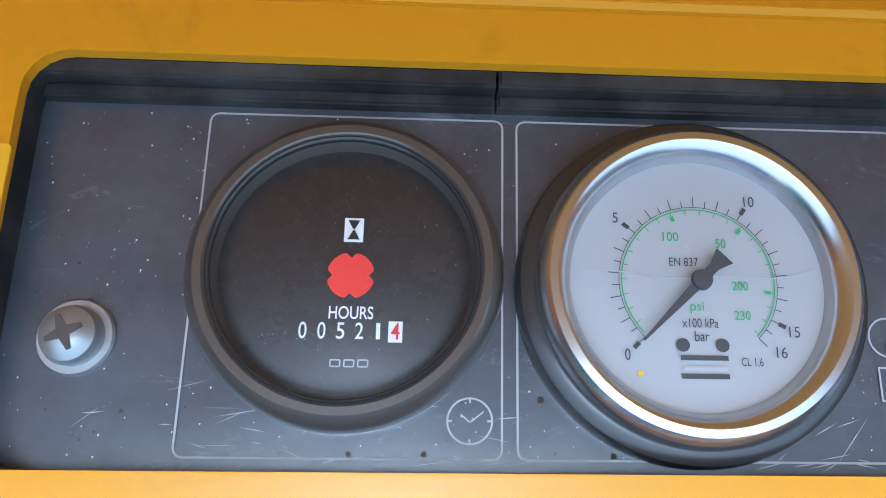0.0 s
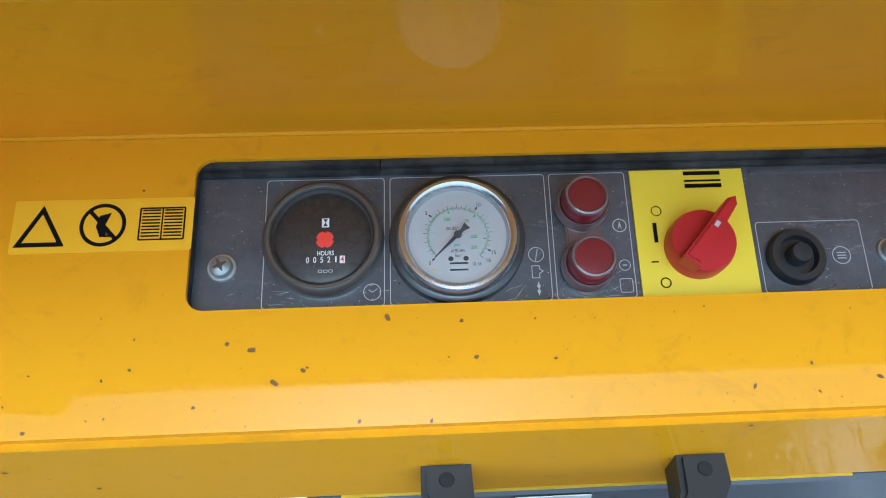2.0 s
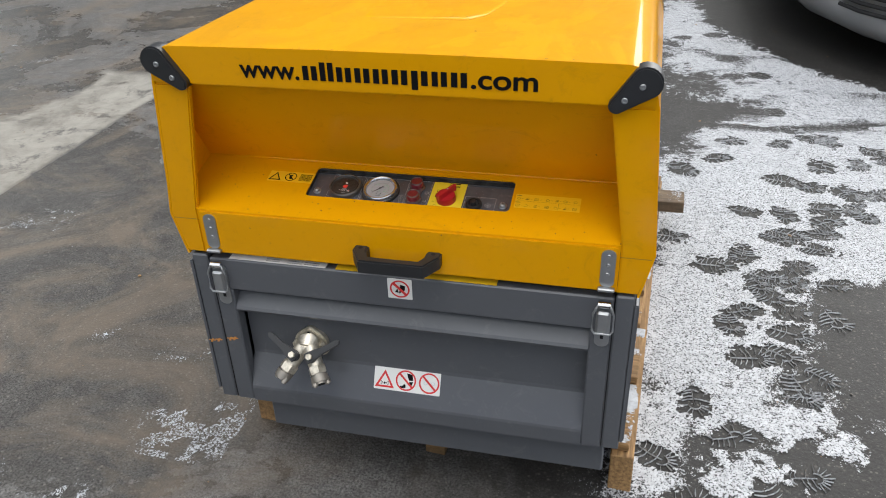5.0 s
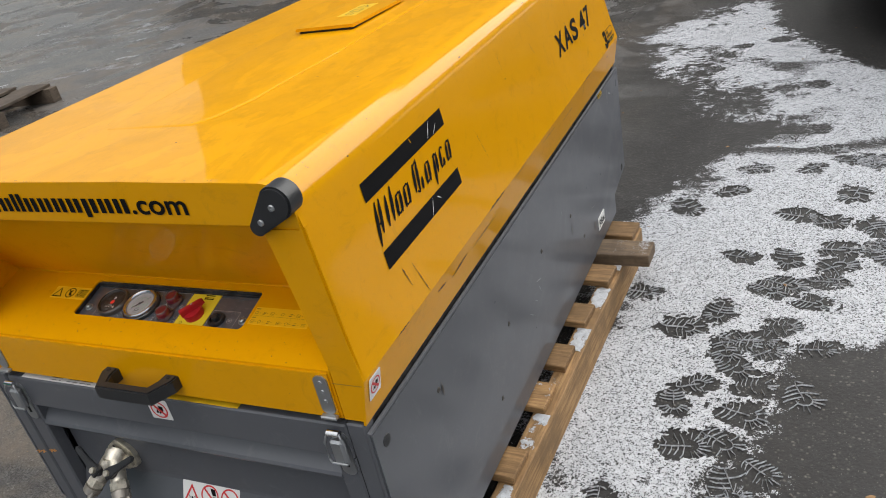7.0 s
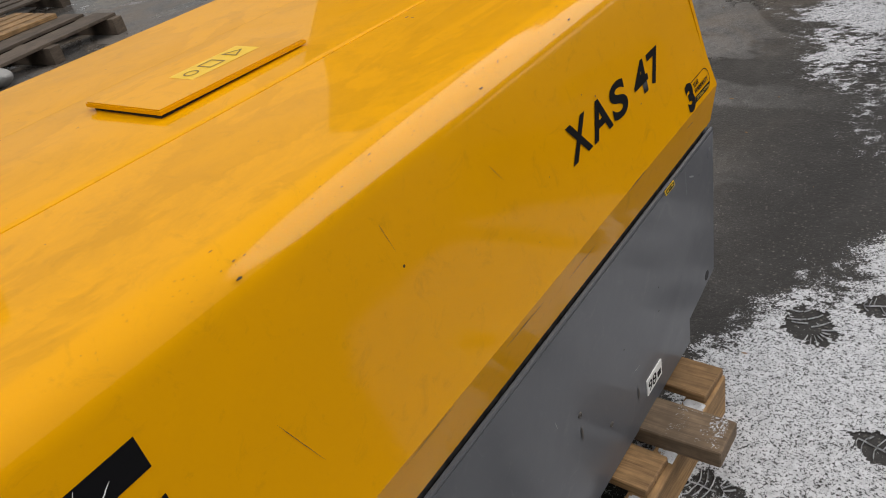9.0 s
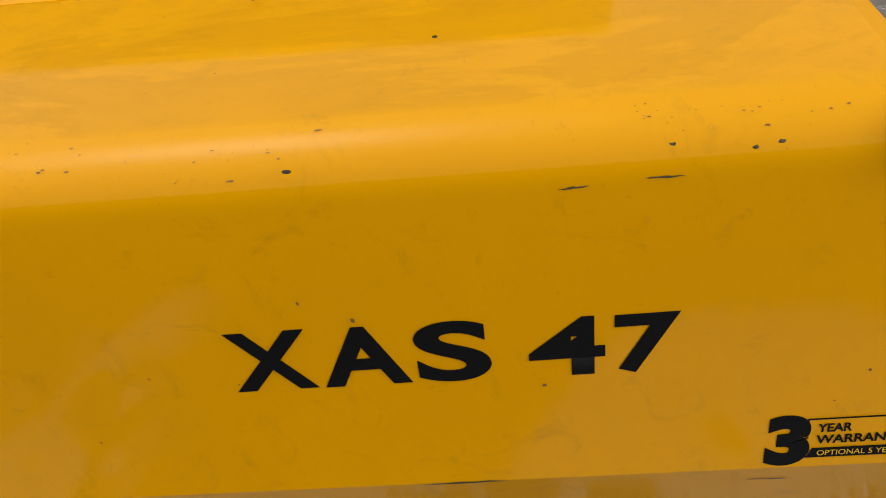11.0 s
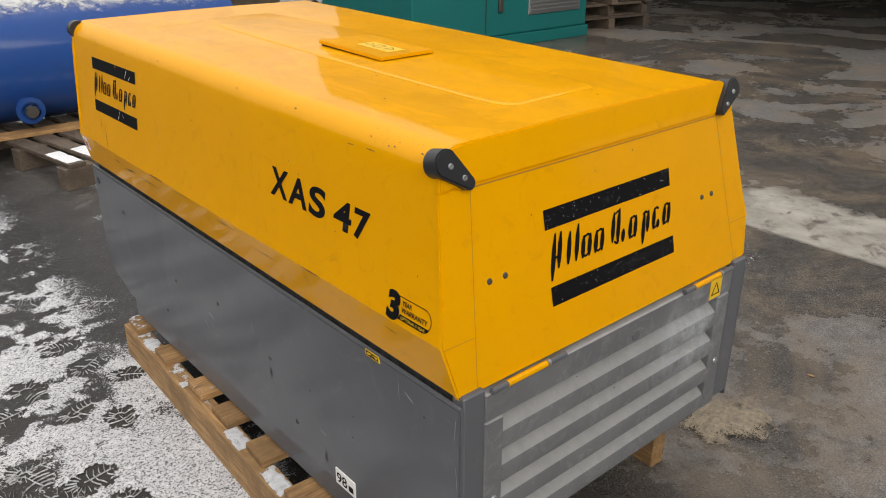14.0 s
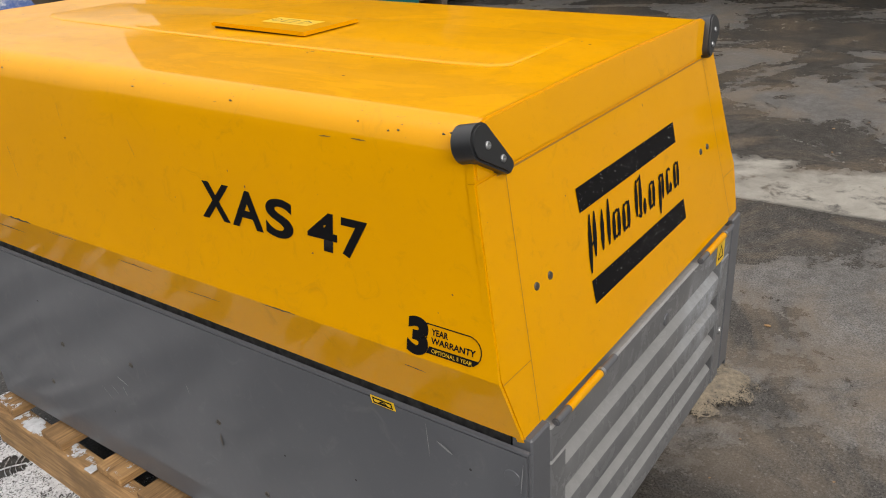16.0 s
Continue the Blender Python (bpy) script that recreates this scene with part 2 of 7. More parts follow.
def ground_material():
    m = material("wet_yard", (0.08, 0.075, 0.07), 0.4)
    b = bsdf(m)
    fine = grain(m, 170, 5, 0.7)
    mid = grain(m, 5, 8, 0.68, distort=0.4)
    big = grain(m, 0.75, 7, 0.6, distort=0.8)
    wet = ramp(m, mixed(m, 0.16, big, grain(m, 14, 8, 0.75)), [(0.475, 0.0), (0.50, 1.0)])
    tone = ramp(m, mid, [(0.25, (0.132, 0.127, 0.122)), (0.5, (0.198, 0.191, 0.184)), (0.75, (0.28, 0.271, 0.262))])
    tone = mixed(m, wet, tone, ramp(m, mid, [(0.3, (0.074, 0.070, 0.065)), (0.7, (0.136, 0.128, 0.118))]))
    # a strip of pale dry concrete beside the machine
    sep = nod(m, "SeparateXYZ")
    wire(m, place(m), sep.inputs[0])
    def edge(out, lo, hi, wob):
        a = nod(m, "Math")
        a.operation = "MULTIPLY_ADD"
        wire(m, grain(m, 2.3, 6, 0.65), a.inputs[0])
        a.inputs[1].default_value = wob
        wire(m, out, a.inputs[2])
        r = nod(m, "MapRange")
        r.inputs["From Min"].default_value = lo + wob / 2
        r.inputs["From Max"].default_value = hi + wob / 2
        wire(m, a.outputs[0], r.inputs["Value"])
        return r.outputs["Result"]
    def times(a, c):
        n = nod(m, "Math")
        n.operation = "MULTIPLY"
        wire(m, a, n.inputs[0])
        if isinstance(c, float):
            n.inputs[1].default_value = c
        else:
            wire(m, c, n.inputs[1])
        return n.outputs[0]
    strip = times(times(edge(sep.outputs[0], -2.12, -2.15, 0.08), edge(sep.outputs[0], -2.72, -2.62, 0.9)), times(edge(sep.outputs[1], 0.55, 0.66, 1.0), edge(sep.outputs[1], 2.75, 2.65, 0.3)))
    strip = times(strip, ramp(m, grain(m, 9, 9, 0.78, distort=0.5), [(0.40, 0.15), (0.47, 1.0)]))
    pale = ramp(m, mid, [(0.3, (0.17, 0.160, 0.138)), (0.5, (0.27, 0.255, 0.225)), (0.7, (0.35, 0.335, 0.295))])
    tone = mixed(m, ramp(m, fine, [(0.38, 0.8), (0.58, 0.0)]), tone, (0.015, 0.014, 0.013))
    tone = mixed(m, ramp(m, grain(m, 24, 7, 0.75, distort=0.6), [(0.40, 0.45), (0.56, 0.0)]), tone, (0.035, 0.030, 0.025))
    mud = times(ramp(m, grain(m, 1.7, 7, 0.7, distort=1.0), [(0.46, 0.0), (0.62, 0.65)]), edge(sep.outputs[0], 0.3, -0.7, 0.8))
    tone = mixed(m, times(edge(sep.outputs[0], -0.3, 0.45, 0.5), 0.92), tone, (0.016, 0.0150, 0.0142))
    tone = mixed(m, mud, tone, (0.17, 0.135, 0.100))
    tone = mixed(m, strip, tone, pale)
    stones = nod(m, "TexVoronoi", Scale=95.0)
    wire(m, place(m), stones.inputs["Vector"])
    tone = mixed(m, times(ramp(m, stones.outputs["Distance"], [(0.18, 1.0), (0.42, 0.0)]), ramp(m, stones.outputs["Color"], [(0.55, 0.0), (0.95, 0.40)])), tone, (0.30, 0.275, 0.24))
    tone = mixed(m, ramp(m, grain(m, 330, 2, 0.5), [(0.69, 0.0), (0.74, 0.7)]), tone, (0.42, 0.40, 0.37))
    wire(m, tone, b.inputs["Base Color"])
    rough = mixed(m, wet, (0.55, 0.55, 0.55), (0.22, 0.22, 0.22))
    rough = mixed(m, strip, rough, (0.8, 0.8, 0.8))
    rough = mixed(m, edge(sep.outputs[0], -0.3, 0.45, 0.5), rough, (0.56, 0.56, 0.56))
    wire(m, rough, b.inputs["Roughness"])
    b.inputs["Specular IOR Level"].default_value = 0.30
    bumped(m, mixed(m, 0.25, mixed(m, 0.35, fine, grain(m, 38, 6, 0.65)), stones.outputs["Distance"]), 0.8, 0.0045)
    return m


GROUND = ground_material()


# ---- mesh helpers ----
def root_place(ob):
    v = Vector((0, 0, 0))
    while ob:
        v += ob.location
        ob = ob.parent
    return v


def part(name, bm, mat, parent=None, label="", smooth=False):
    """Links a bmesh, drawn in yard coordinates, as one mesh object under its thing."""
    bmesh.ops.recalc_face_normals(bm, faces=bm.faces)
    me = bpy.data.meshes.new(name)
    if parent:
        bmesh.ops.translate(bm, verts=bm.verts, vec=-root_place(parent))
    bm.to_mesh(me)
    bm.free()
    if smooth:
        me.shade_smooth()
        me.set_sharp_from_angle(angle=radians(35 if smooth is True else smooth))
    for mm in mat if isinstance(mat, (list, tuple)) else [mat]:
        me.materials.append(mm)
    ob = new(name, me)
    ob.parent = parent
    if label:
        tagged(ob, label)
    return ob


def islands(name, bm, mat, parent, label=""):
    """One part for each separate piece of a bmesh."""
    left_over = set(bm.verts)
    while left_over:
        group, todo = set(), [next(iter(sorted(left_over, key=lambda v: v.index)))]
        while todo:
            v = todo.pop()
            if v in group:
                continue
            group.add(v)
            todo += [e.other_vert(v) for e in v.link_edges]
        left_over -= group
        bm2 = bmesh.new()
        twin = {v: bm2.verts.new(v.co) for v in group}
        for f in {f for v in group for f in v.link_faces}:
            bm2.faces.new([twin[v] for v in f.verts])
        part(name, bm2, mat, parent, label)
    bm.free()


def thing(name, at, label, category, group="", kind=""):
    e = new(name)
    e.empty_display_size = 0.1
    e.location = at
    return tagged(e, label, category, group, kind)


def box(x0, x1, y0, y1, z0, z1, bevel=0.0, seg=1, bm=None):
    bm2 = bmesh.new()
    bmesh.ops.create_cube(bm2, size=1.0, matrix=Matrix.LocRotScale(((x0 + x1) / 2, (y0 + y1) / 2, (z0 + z1) / 2), None, (x1 - x0, y1 - y0, z1 - z0)))
    if bevel:
        bmesh.ops.bevel(bm2, geom=bm2.edges[:], offset=bevel, segments=seg, profile=0.5, affect="EDGES")
    return joined(bm, bm2)


def joined(bm, bm2):
    if bm is None:
        return bm2
    me = bpy.data.meshes.new("tmp")
    bm2.to_mesh(me)
    bm2.free()
    bm.from_mesh(me)
    bpy.data.meshes.remove(me)
    return bm


def rod(a, b, r, r2=None, seg=20, bevel=0.0, bm=None):
    """A round bar or cone from a to b."""
    a, b = Vector(a), Vector(b)
    bm2 = bmesh.new()
    turn = (b - a).to_track_quat("Z", "Y").to_matrix().to_4x4()
    bmesh.ops.create_cone(bm2, cap_ends=True, segments=seg, radius1=r, radius2=r if r2 is None else r2, depth=(b - a).length, matrix=Matrix.Translation((a + b) / 2) @ turn)
    if bevel:
        caps = [e for e in bm2.edges if any(len(f.verts) > 4 for f in e.link_faces)]
        bmesh.ops.bevel(bm2, geom=caps, offset=bevel, segments=2, affect="EDGES")
    return joined(bm, bm2)


def lathe(profile, centre, axis, seg=40, bm=None):
    """Turns (radius, height) pairs round an axis."""
    bm2 = bmesh.new()
    rows = []
    for r, h in profile:
        rows.append([bm2.verts.new((r * math.cos(2 * math.pi * k / seg), r * math.sin(2 * math.pi * k / seg), h)) for k in range(seg)])
    for u, v in zip(rows, rows[1:]):
        for k in range(seg):
            bm2.faces.new((u[k], u[(k + 1) % seg], v[(k + 1) % seg], v[k]))
    bmesh.ops.remove_doubles(bm2, verts=bm2.verts, dist=2e-5)
    turn = Vector(axis).to_track_quat("Z", "Y").to_matrix().to_4x4()
    bmesh.ops.transform(bm2, verts=bm2.verts, matrix=Matrix.Translation(centre) @ turn)
    return joined(bm, bm2)


def slab(outline, frame_m, depth, bm=None, bevel=0.0):
    """An outline in a plane's own u, v, thickened along its normal; frame_m takes (u, v, n) to the yard."""
    bm2 = bmesh.new()
    f = bm2.faces.new([bm2.verts.new((u, v, 0)) for u, v in outline])
    g = bmesh.ops.extrude_face_region(bm2, geom=[f])
    bmesh.ops.translate(bm2, verts=[v for v in g["geom"] if isinstance(v, bmesh.types.BMVert)], vec=(0, 0, depth))
    if bevel:
        top = [e for e in bm2.edges if all(abs(v.co.z - depth) < 1e-7 for v in e.verts)]
        bmesh.ops.bevel(bm2, geom=top, offset=bevel, segments=2, affect="EDGES")
    bmesh.ops.transform(bm2, verts=bm2.verts, matrix=frame_m)
    return joined(bm, bm2)


def sweep(points, r, seg=10, bm=None):
    """A bent round wire through the points."""
    bm2 = bmesh.new()
    rows = []
    pts = [Vector(p) for p in points]
    for i, p in enumerate(pts):
        d = (pts[min(i + 1, len(pts) - 1)] - pts[max(i - 1, 0)]).normalized()
        q = d.to_track_quat("Z", "Y").to_matrix()
        rows.append([bm2.verts.new(p + q @ Vector((r * math.cos(2 * math.pi * k / seg), r * math.sin(2 * math.pi * k / seg), 0))) for k in range(seg)])
    for u, v in zip(rows, rows[1:]):
        for k in range(seg):
            bm2.faces.new((u[k], u[(k + 1) % seg], v[(k + 1) % seg], v[k]))
    bm2.faces.new(rows[0])
    bm2.faces.new(rows[-1])
    return joined(bm, bm2)


def plane_at(origin, u, v):
    """The frame of a surface: u and v lie in it, the third way stands out of it."""
    u, v = Vector(u).normalized(), Vector(v).normalized()
    n = u.cross(v).normalized()
    v = n.cross(u)
    m = Matrix((u, v, n)).transposed().to_4x4()
    m.translation = origin
    return m


def round_rect(x0, x1, y0, y1, r, seg=5):
    out = []
    for cx, cy, a0 in ((x1 - r, y1 - r, 0), (x0 + r, y1 - r, 90), (x0 + r, y0 + r, 180), (x1 - r, y0 + r, 270)):
        for k in range(seg + 1):
            a = radians(a0 + 90 * k / seg)
            out.append((cx + r * math.cos(a), cy + r * math.sin(a)))
    return out


def ring_of(pts, width):
    """Inner outline of a closed line of that width, by offsetting towards the middle."""
    n = len(pts)
    out = []
    for i in range(n):
        a, b, c = Vector(pts[i - 1]), Vector(pts[i]), Vector(pts[(i + 1) % n])
        d1, d2 = (b - a).normalized(), (c - b).normalized()
        nn = Vector((-d1.y - d2.y, d1.x + d2.x)).normalized()
        k = max(0.3, nn.dot(Vector((-d1.y, d1.x))))
        out.append(tuple(b + nn * width / k))
    return out


def line_loop(pts, width, frame_m, lift, bm=None):
    """A printed closed line; pts run counter-clockwise."""
    bm2 = bmesh.new()
    a = [bm2.verts.new((*p, lift)) for p in pts]
    c = [bm2.verts.new((*p, lift)) for p in ring_of(pts, width)]
    for i in range(len(a)):
        j = (i + 1) % len(a)
        bm2.faces.new((a[i], a[j], c[j], c[i]))
    bmesh.ops.transform(bm2, verts=bm2.verts, matrix=frame_m)
    return joined(bm, bm2)


def quad(u0, u1, v0, v1, frame_m, lift, bm=None, slant=0.0):
    """A printed bar."""
    bm2 = bmesh.new()
    bm2.faces.new([bm2.verts.new((u + slant * (v - v0), v, lift)) for u, v in ((u0, v0), (u1, v0), (u1, v1), (u0, v1))])
    bmesh.ops.transform(bm2, verts=bm2.verts, matrix=frame_m)
    return joined(bm, bm2)


def poly(pts, frame_m, lift, bm=None):
    bm2 = bmesh.new()
    bm2.faces.new([bm2.verts.new((*p, lift)) for p in pts])
    bmesh.ops.transform(bm2, verts=bm2.verts, matrix=frame_m)
    return joined(bm, bm2)


def circle_pts(cx, cy, r, n=28):
    return [(cx + r * math.cos(2 * math.pi * k / n), cy + r * math.sin(2 * math.pi * k / n)) for k in range(n)]


def writing(text, frame_m, u, v, height, lift, width=None, align="LEFT", bold=0.0, bm=None):
    """Lettering in the built-in font: cap height, and a stretch to the given width."""
    c = bpy.data.curves.new("lettering", "FONT")
    c.body, c.size, c.offset = text, 1.0, bold
    ob = bpy.data.objects.new("lettering", c)
    me = bpy.data.meshes.new_from_object(ob)
    xs = [p.co.x for p in me.vertices]
    ys = [p.co.y for p in me.vertices]
    w, h0, h1 = max(xs) - min(xs), 0.0, 0.73
    sy = height / (h1 - h0)
    sx = width / w if width else sy
    shift = {"LEFT": 0.0, "CENTER": -w * sx / 2, "RIGHT": -w * sx}[align]
    bm2 = bmesh.new()
    bm2.from_mesh(me)
    for p in bm2.verts:
        p.co = Vector((u + shift + (p.co.x - min(xs)) * sx, v + p.co.y * sy, lift))
    bmesh.ops.transform(bm2, verts=bm2.verts, matrix=frame_m)
    bpy.data.objects.remove(ob)
    bpy.data.curves.remove(c)
    bpy.data.meshes.remove(me)
    return joined(bm, bm2)


def fitted_letter(text, frame_m, u0, u1, v0, v1, lift, bold):
    """One letter of the built-in font, stretched to fill a box."""
    bm = writing(text, Matrix.Identity(4), 0, 0, 1.0, 0.0, bold=bold)
    xs, ys = [p.co.x for p in bm.verts], [p.co.y for p in bm.verts]
    for p in bm.verts:
        p.co = Vector((u0 + (p.co.x - min(xs)) / (max(xs) - min(xs)) * (u1 - u0), v0 + (p.co.y - min(ys)) / (max(ys) - min(ys)) * (v1 - v0), lift))
    bmesh.ops.transform(bm, verts=bm.verts, matrix=frame_m)
    return bm


def bolt_head(centre, axis, r, h, bm=None):
    """A domed screw head with a hexagon socket."""
    bm = lathe([(r, 0), (r, h * 0.5), (r * 0.8, h), (r * 0.45, h), (r * 0.42, h * 0.45), (0.0001, h * 0.45)], centre, axis, 16, bm)
    return bm


# ---- ground, snow and the far side of the yard ----
bm = bmesh.new()
bmesh.ops.create_grid(bm, x_segments=2, y_segments=2, size=150)
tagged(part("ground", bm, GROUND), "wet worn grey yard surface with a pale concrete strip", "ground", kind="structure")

rng = np.random.default_rng(7)


def value_noise(x, y, size, seed):
    """Smooth noise from 0 to 1 with lumps of that size."""
    g = np.random.default_rng(seed).random((256, 256))
    u, v = x / size + 900.0, y / size + 900.0
    i, j = np.floor(u).astype(int), np.floor(v).astype(int)
    fu, fv = u - i, v - j
    fu, fv = fu * fu * (3 - 2 * fu), fv * fv * (3 - 2 * fv)
    a, b, c, d = g[i % 256, j % 256], g[(i + 1) % 256, j % 256], g[i % 256, (j + 1) % 256], g[(i + 1) % 256, (j + 1) % 256]
    return (a * (1 - fu) + b * fu) * (1 - fv) + (c * (1 - fu) + d * fu) * fv


def sheet(name, x, y, h, keep, mat, label, category, cover=None):
    """A height field as a mesh; faces with nothing above the ground are left out."""
    ny, nx = x.shape
    idx = np.arange(nx * ny).reshape(ny, nx)
    quads = np.stack([idx[:-1, :-1], idx[:-1, 1:], idx[1:, 1:], idx[1:, :-1]], -1).reshape(-1, 4)
    quads = quads[keep.ravel()[quads].any(1)]
    used, inv = np.unique(quads, return_inverse=True)
    co = np.stack([x.ravel(), y.ravel(), h.ravel()], -1)[used]
    me = bpy.data.meshes.new(name)
    me.from_pydata(co.tolist(), [], inv.reshape(-1, 4).tolist())
    me.materials.append(mat)
    me.shade_smooth()
    ob = tagged(new(name, me), label, category, kind="stuff")
    return ob if cover is None else (ob, cover.ravel()[used])


SOLES = [(0.60, 1.93), (0.74, 2.07), (0.98, 1.89), (1.15, 2.06), (1.08, 1.85), (0.82, 1.60), (0.96, 1.60), (1.11, 1.67), (1.10, 1.57), (1.21, 1.82), (1.04, 1.36), (1.06, 1.14), (0.79, 1.28), (0.70, 1.19), (0.91, 1.16), (0.83, 1.10), (0.86, 1.03), (0.92, 0.96), (0.73, 0.86), (0.77, 0.94), (0.90, 0.85), (1.03, 0.94), (0.78, 0.71), (0.86, 0.74), (0.90, 0.60), (0.64, -0.03), (0.53, 0.27), (0.62, 0.49), (0.71, 0.38), (0.61, 0.14), (0.79, 0.18), (0.88, 0.28)]
FAINT_SOLES = [(1.08, 2.44), (1.14, 2.34), (1.01, 2.27), (0.81, 2.27), (0.86, 3.15), (1.00, 3.19), (0.86, 3.47), (0.61, 3.86), (0.53, 3.71), (0.50, 3.48), (0.80, 3.93), (1.00, 2.66), (0.55, 1.36), (0.43, -0.30), (0.65, -0.45)]
MARKS = [(x, y, rng.uniform(-35, 35) + (90 if k % 3 else 20), rng.uniform(0.85, 1.15), 0.02 if k % 4 else 0.25) for k, (x, y) in enumerate(SOLES)]
MARKS += [(x, y, rng.uniform(50, 130), rng.uniform(0.9, 1.2), 0.45) for x, y in FAINT_SOLES]
MARKS += [(rng.uniform(1.15, 1.6), rng.uniform(1.2, 2.4), rng.uniform(0, 180), rng.uniform(0.85, 1.1), rng.choice([0.25, 0.5])) for k in range(9)]
MARKS += [(rng.normal(0.98, 0.08), rng.uniform(0.45, 1.5), rng.uniform(50, 130), rng.uniform(0.8, 1.1), rng.choice([0.2, 0.4])) for k in range(8)]
MARKS += [(rng.uniform(0.5, 1.3), rng.uniform(-1.3, 0.2), rng.uniform(0, 180), rng.uniform(0.8, 1.1), rng.choice([0.2, 0.4])) for k in range(12)]


def snow_cover(x, y, seed):
    """How much of the ground the snow hides, from 0 to 1, with the soles trodden in."""
    lo = np.interp(y, [-0.3, 0.0, 1.55, 1.76, 1.88, 2.10, 2.32, 2.47, 2.56, 2.75, 3.06, 3.38, 4.10, 4.70, 5.0], [0.25, 0.30, 0.30, 0.30, 0.40, 0.46, 0.53, 0.68, 0.70, 0.52, 0.36, 0.05, -0.28, 0.15, 0.70])
    hi = np.interp(y, [-0.3, 0.25, 0.50, 0.75, 1.10, 1.30, 1.8, 2.6, 3.20, 3.46, 3.88, 4.25, 4.70, 5.0], [1.25, 1.22, 1.05, 0.99, 1.10, 1.5, 2.1, 2.1, 1.50, 1.22, 1.0, 0.84, 0.78, 0.77])
    wob = value_noise(x, y, 0.24, 1) - 0.5 + 0.7 * (value_noise(x, y, 0.09, 2) - 0.5) + 0.5 * (value_noise(x, y, 0.035, 6) - 0.5)
    side_in = np.minimum((x - lo) / np.where(y > 2.6, 0.50, 0.22), (hi - x) / 0.15)
    grain_c = 0.55 * (value_noise(x, y * 1.6, 0.022, 16) - 0.5) + 0.35 * (value_noise(x, y, 0.011, 17) - 0.5)
    c = np.clip(np.minimum(side_in, 1.25) + 0.65 * wob + np.where(y > 2.6, 1.3, 0.6) * grain_c, 0, 1)
    c = c * (0.80 + 0.30 * value_noise(x, y, 0.12, 3))
    c = np.where(y > 2.5, c * np.clip(0.72 + 0.7 * (value_noise(x * 0.6, y, 0.09, 5) - 0.25), 0.3, 1.0), c)
    c = c * (1 - 0.55 * np.exp(-((y - 2.50 - 0.06 * np.sin(x * 5)) / 0.07) ** 2) * (value_noise(x, y, 0.12, 9) > 0.35))
    front = np.clip(0.34 + 1.0 * (value_noise(x, y, 0.24, 7) - 0.42) + 0.75 * (value_noise(x, y, 0.055, 8) - 0.5) + 0.45 * (value_noise(x, y, 0.018, 18) - 0.5), 0, 1)
    front = np.clip(0.31 + (front - 0.36) * 1.9, 0, 0.78)
    fade = np.clip((0.80 - y) / 0.45, 0, 1) * np.clip((x - 0.53 - 0.06 * y) / 0.10, 0, 1)
    c = c * (1 - fade) + front * fade
    front = front * np.clip((x - 0.25) / 0.3, 0, 1) * np.clip((1.9 - x) / 0.4, 0, 1) * np.clip((y + 2.6) / 0.5, 0, 1)
    blend = np.clip((y + 0.15) / 0.35, 0, 1)
    c = front * (1 - blend) + np.minimum(c, 0.765) * blend
    # the narrow clean belt along the pallet
    belt = np.clip((0.60 - x) / 0.12 + 0.8 * wob, 0, 0.82) * np.clip((x - 0.40) / 0.03, 0, 1) * np.clip((y - 0.02) / 0.25 + 0.8 * wob, 0, 1) * np.clip((0.85 - y) / 0.3, 0, 1)
    c = np.maximum(c, belt)
    c = np.clip(c + 0.10 * (np.random.default_rng(seed).random(x.shape) - 0.5) * (c > 0.02), 0, 1)
    for k, (cx, cy, turn, size, kept) in enumerate(MARKS):
        a = radians(turn)
        u = ((x - cx) * math.cos(a) + (y - cy) * math.sin(a)) / size
        v = (-(x - cx) * math.sin(a) + (y - cy) * math.cos(a)) / size
        near = (np.abs(u) < 0.09) & (np.abs(v) < 0.12)
        if not near.any():
            continue
        u, v, xx, yy = u[near], v[near], x[near], y[near]
        ragged = 0.55 * (value_noise(xx, yy, 0.028, k + 100) - 0.5) + 0.60 * (value_noise(xx, yy, 0.009, k + 200) - 0.5)
        inside = np.sqrt((u / 0.045) ** 2 + (v / 0.062) ** 2) < 1 + ragged
        crumbs = 0.5 * (value_noise(xx, yy, 0.007, k + 400) > 0.80)
        c[near] = np.where(inside, np.maximum(kept, crumbs), c[near])
    return c


def with_cover(ob, cover):
    me = ob.data
    at = me.attributes.new("cover", "FLOAT", "POINT")
    at.data.foreach_set("value", cover.astype(np.float32))
    return ob


for x0, x1, y0, y1, step, seed, label in ((0.30, 1.70, 0.0, 2.6, 0.0042, 1, "thin trodden snow with boot prints beside the pallet"), (-0.45, 2.3, 2.6, 5.1, 0.010, 2, "thin streaky snow on wet ground behind the machine"), (0.20, 2.0, -2.6, 0.0, 0.0065, 3, "thin trampled snow on wet ground before the machine"), (1.70, 2.3, 0.0, 2.6, 0.012, 4, "thin snow at the far side of the trodden path")):
    sx, sy = np.meshgrid(np.arange(x0, x1 + step / 2, step), np.arange(y0, y1 + step / 2, step))
    c = snow_cover(sx, sy, seed)
    h = 0.0012 + 0.0035 * c + 0.0015 * (value_noise(sx, sy, 0.05, 14) - 0.5) * c
    with_cover(*sheet("snow", sx, sy, h, c > 0.04, THINSNOW, label, "snow", cover=c))

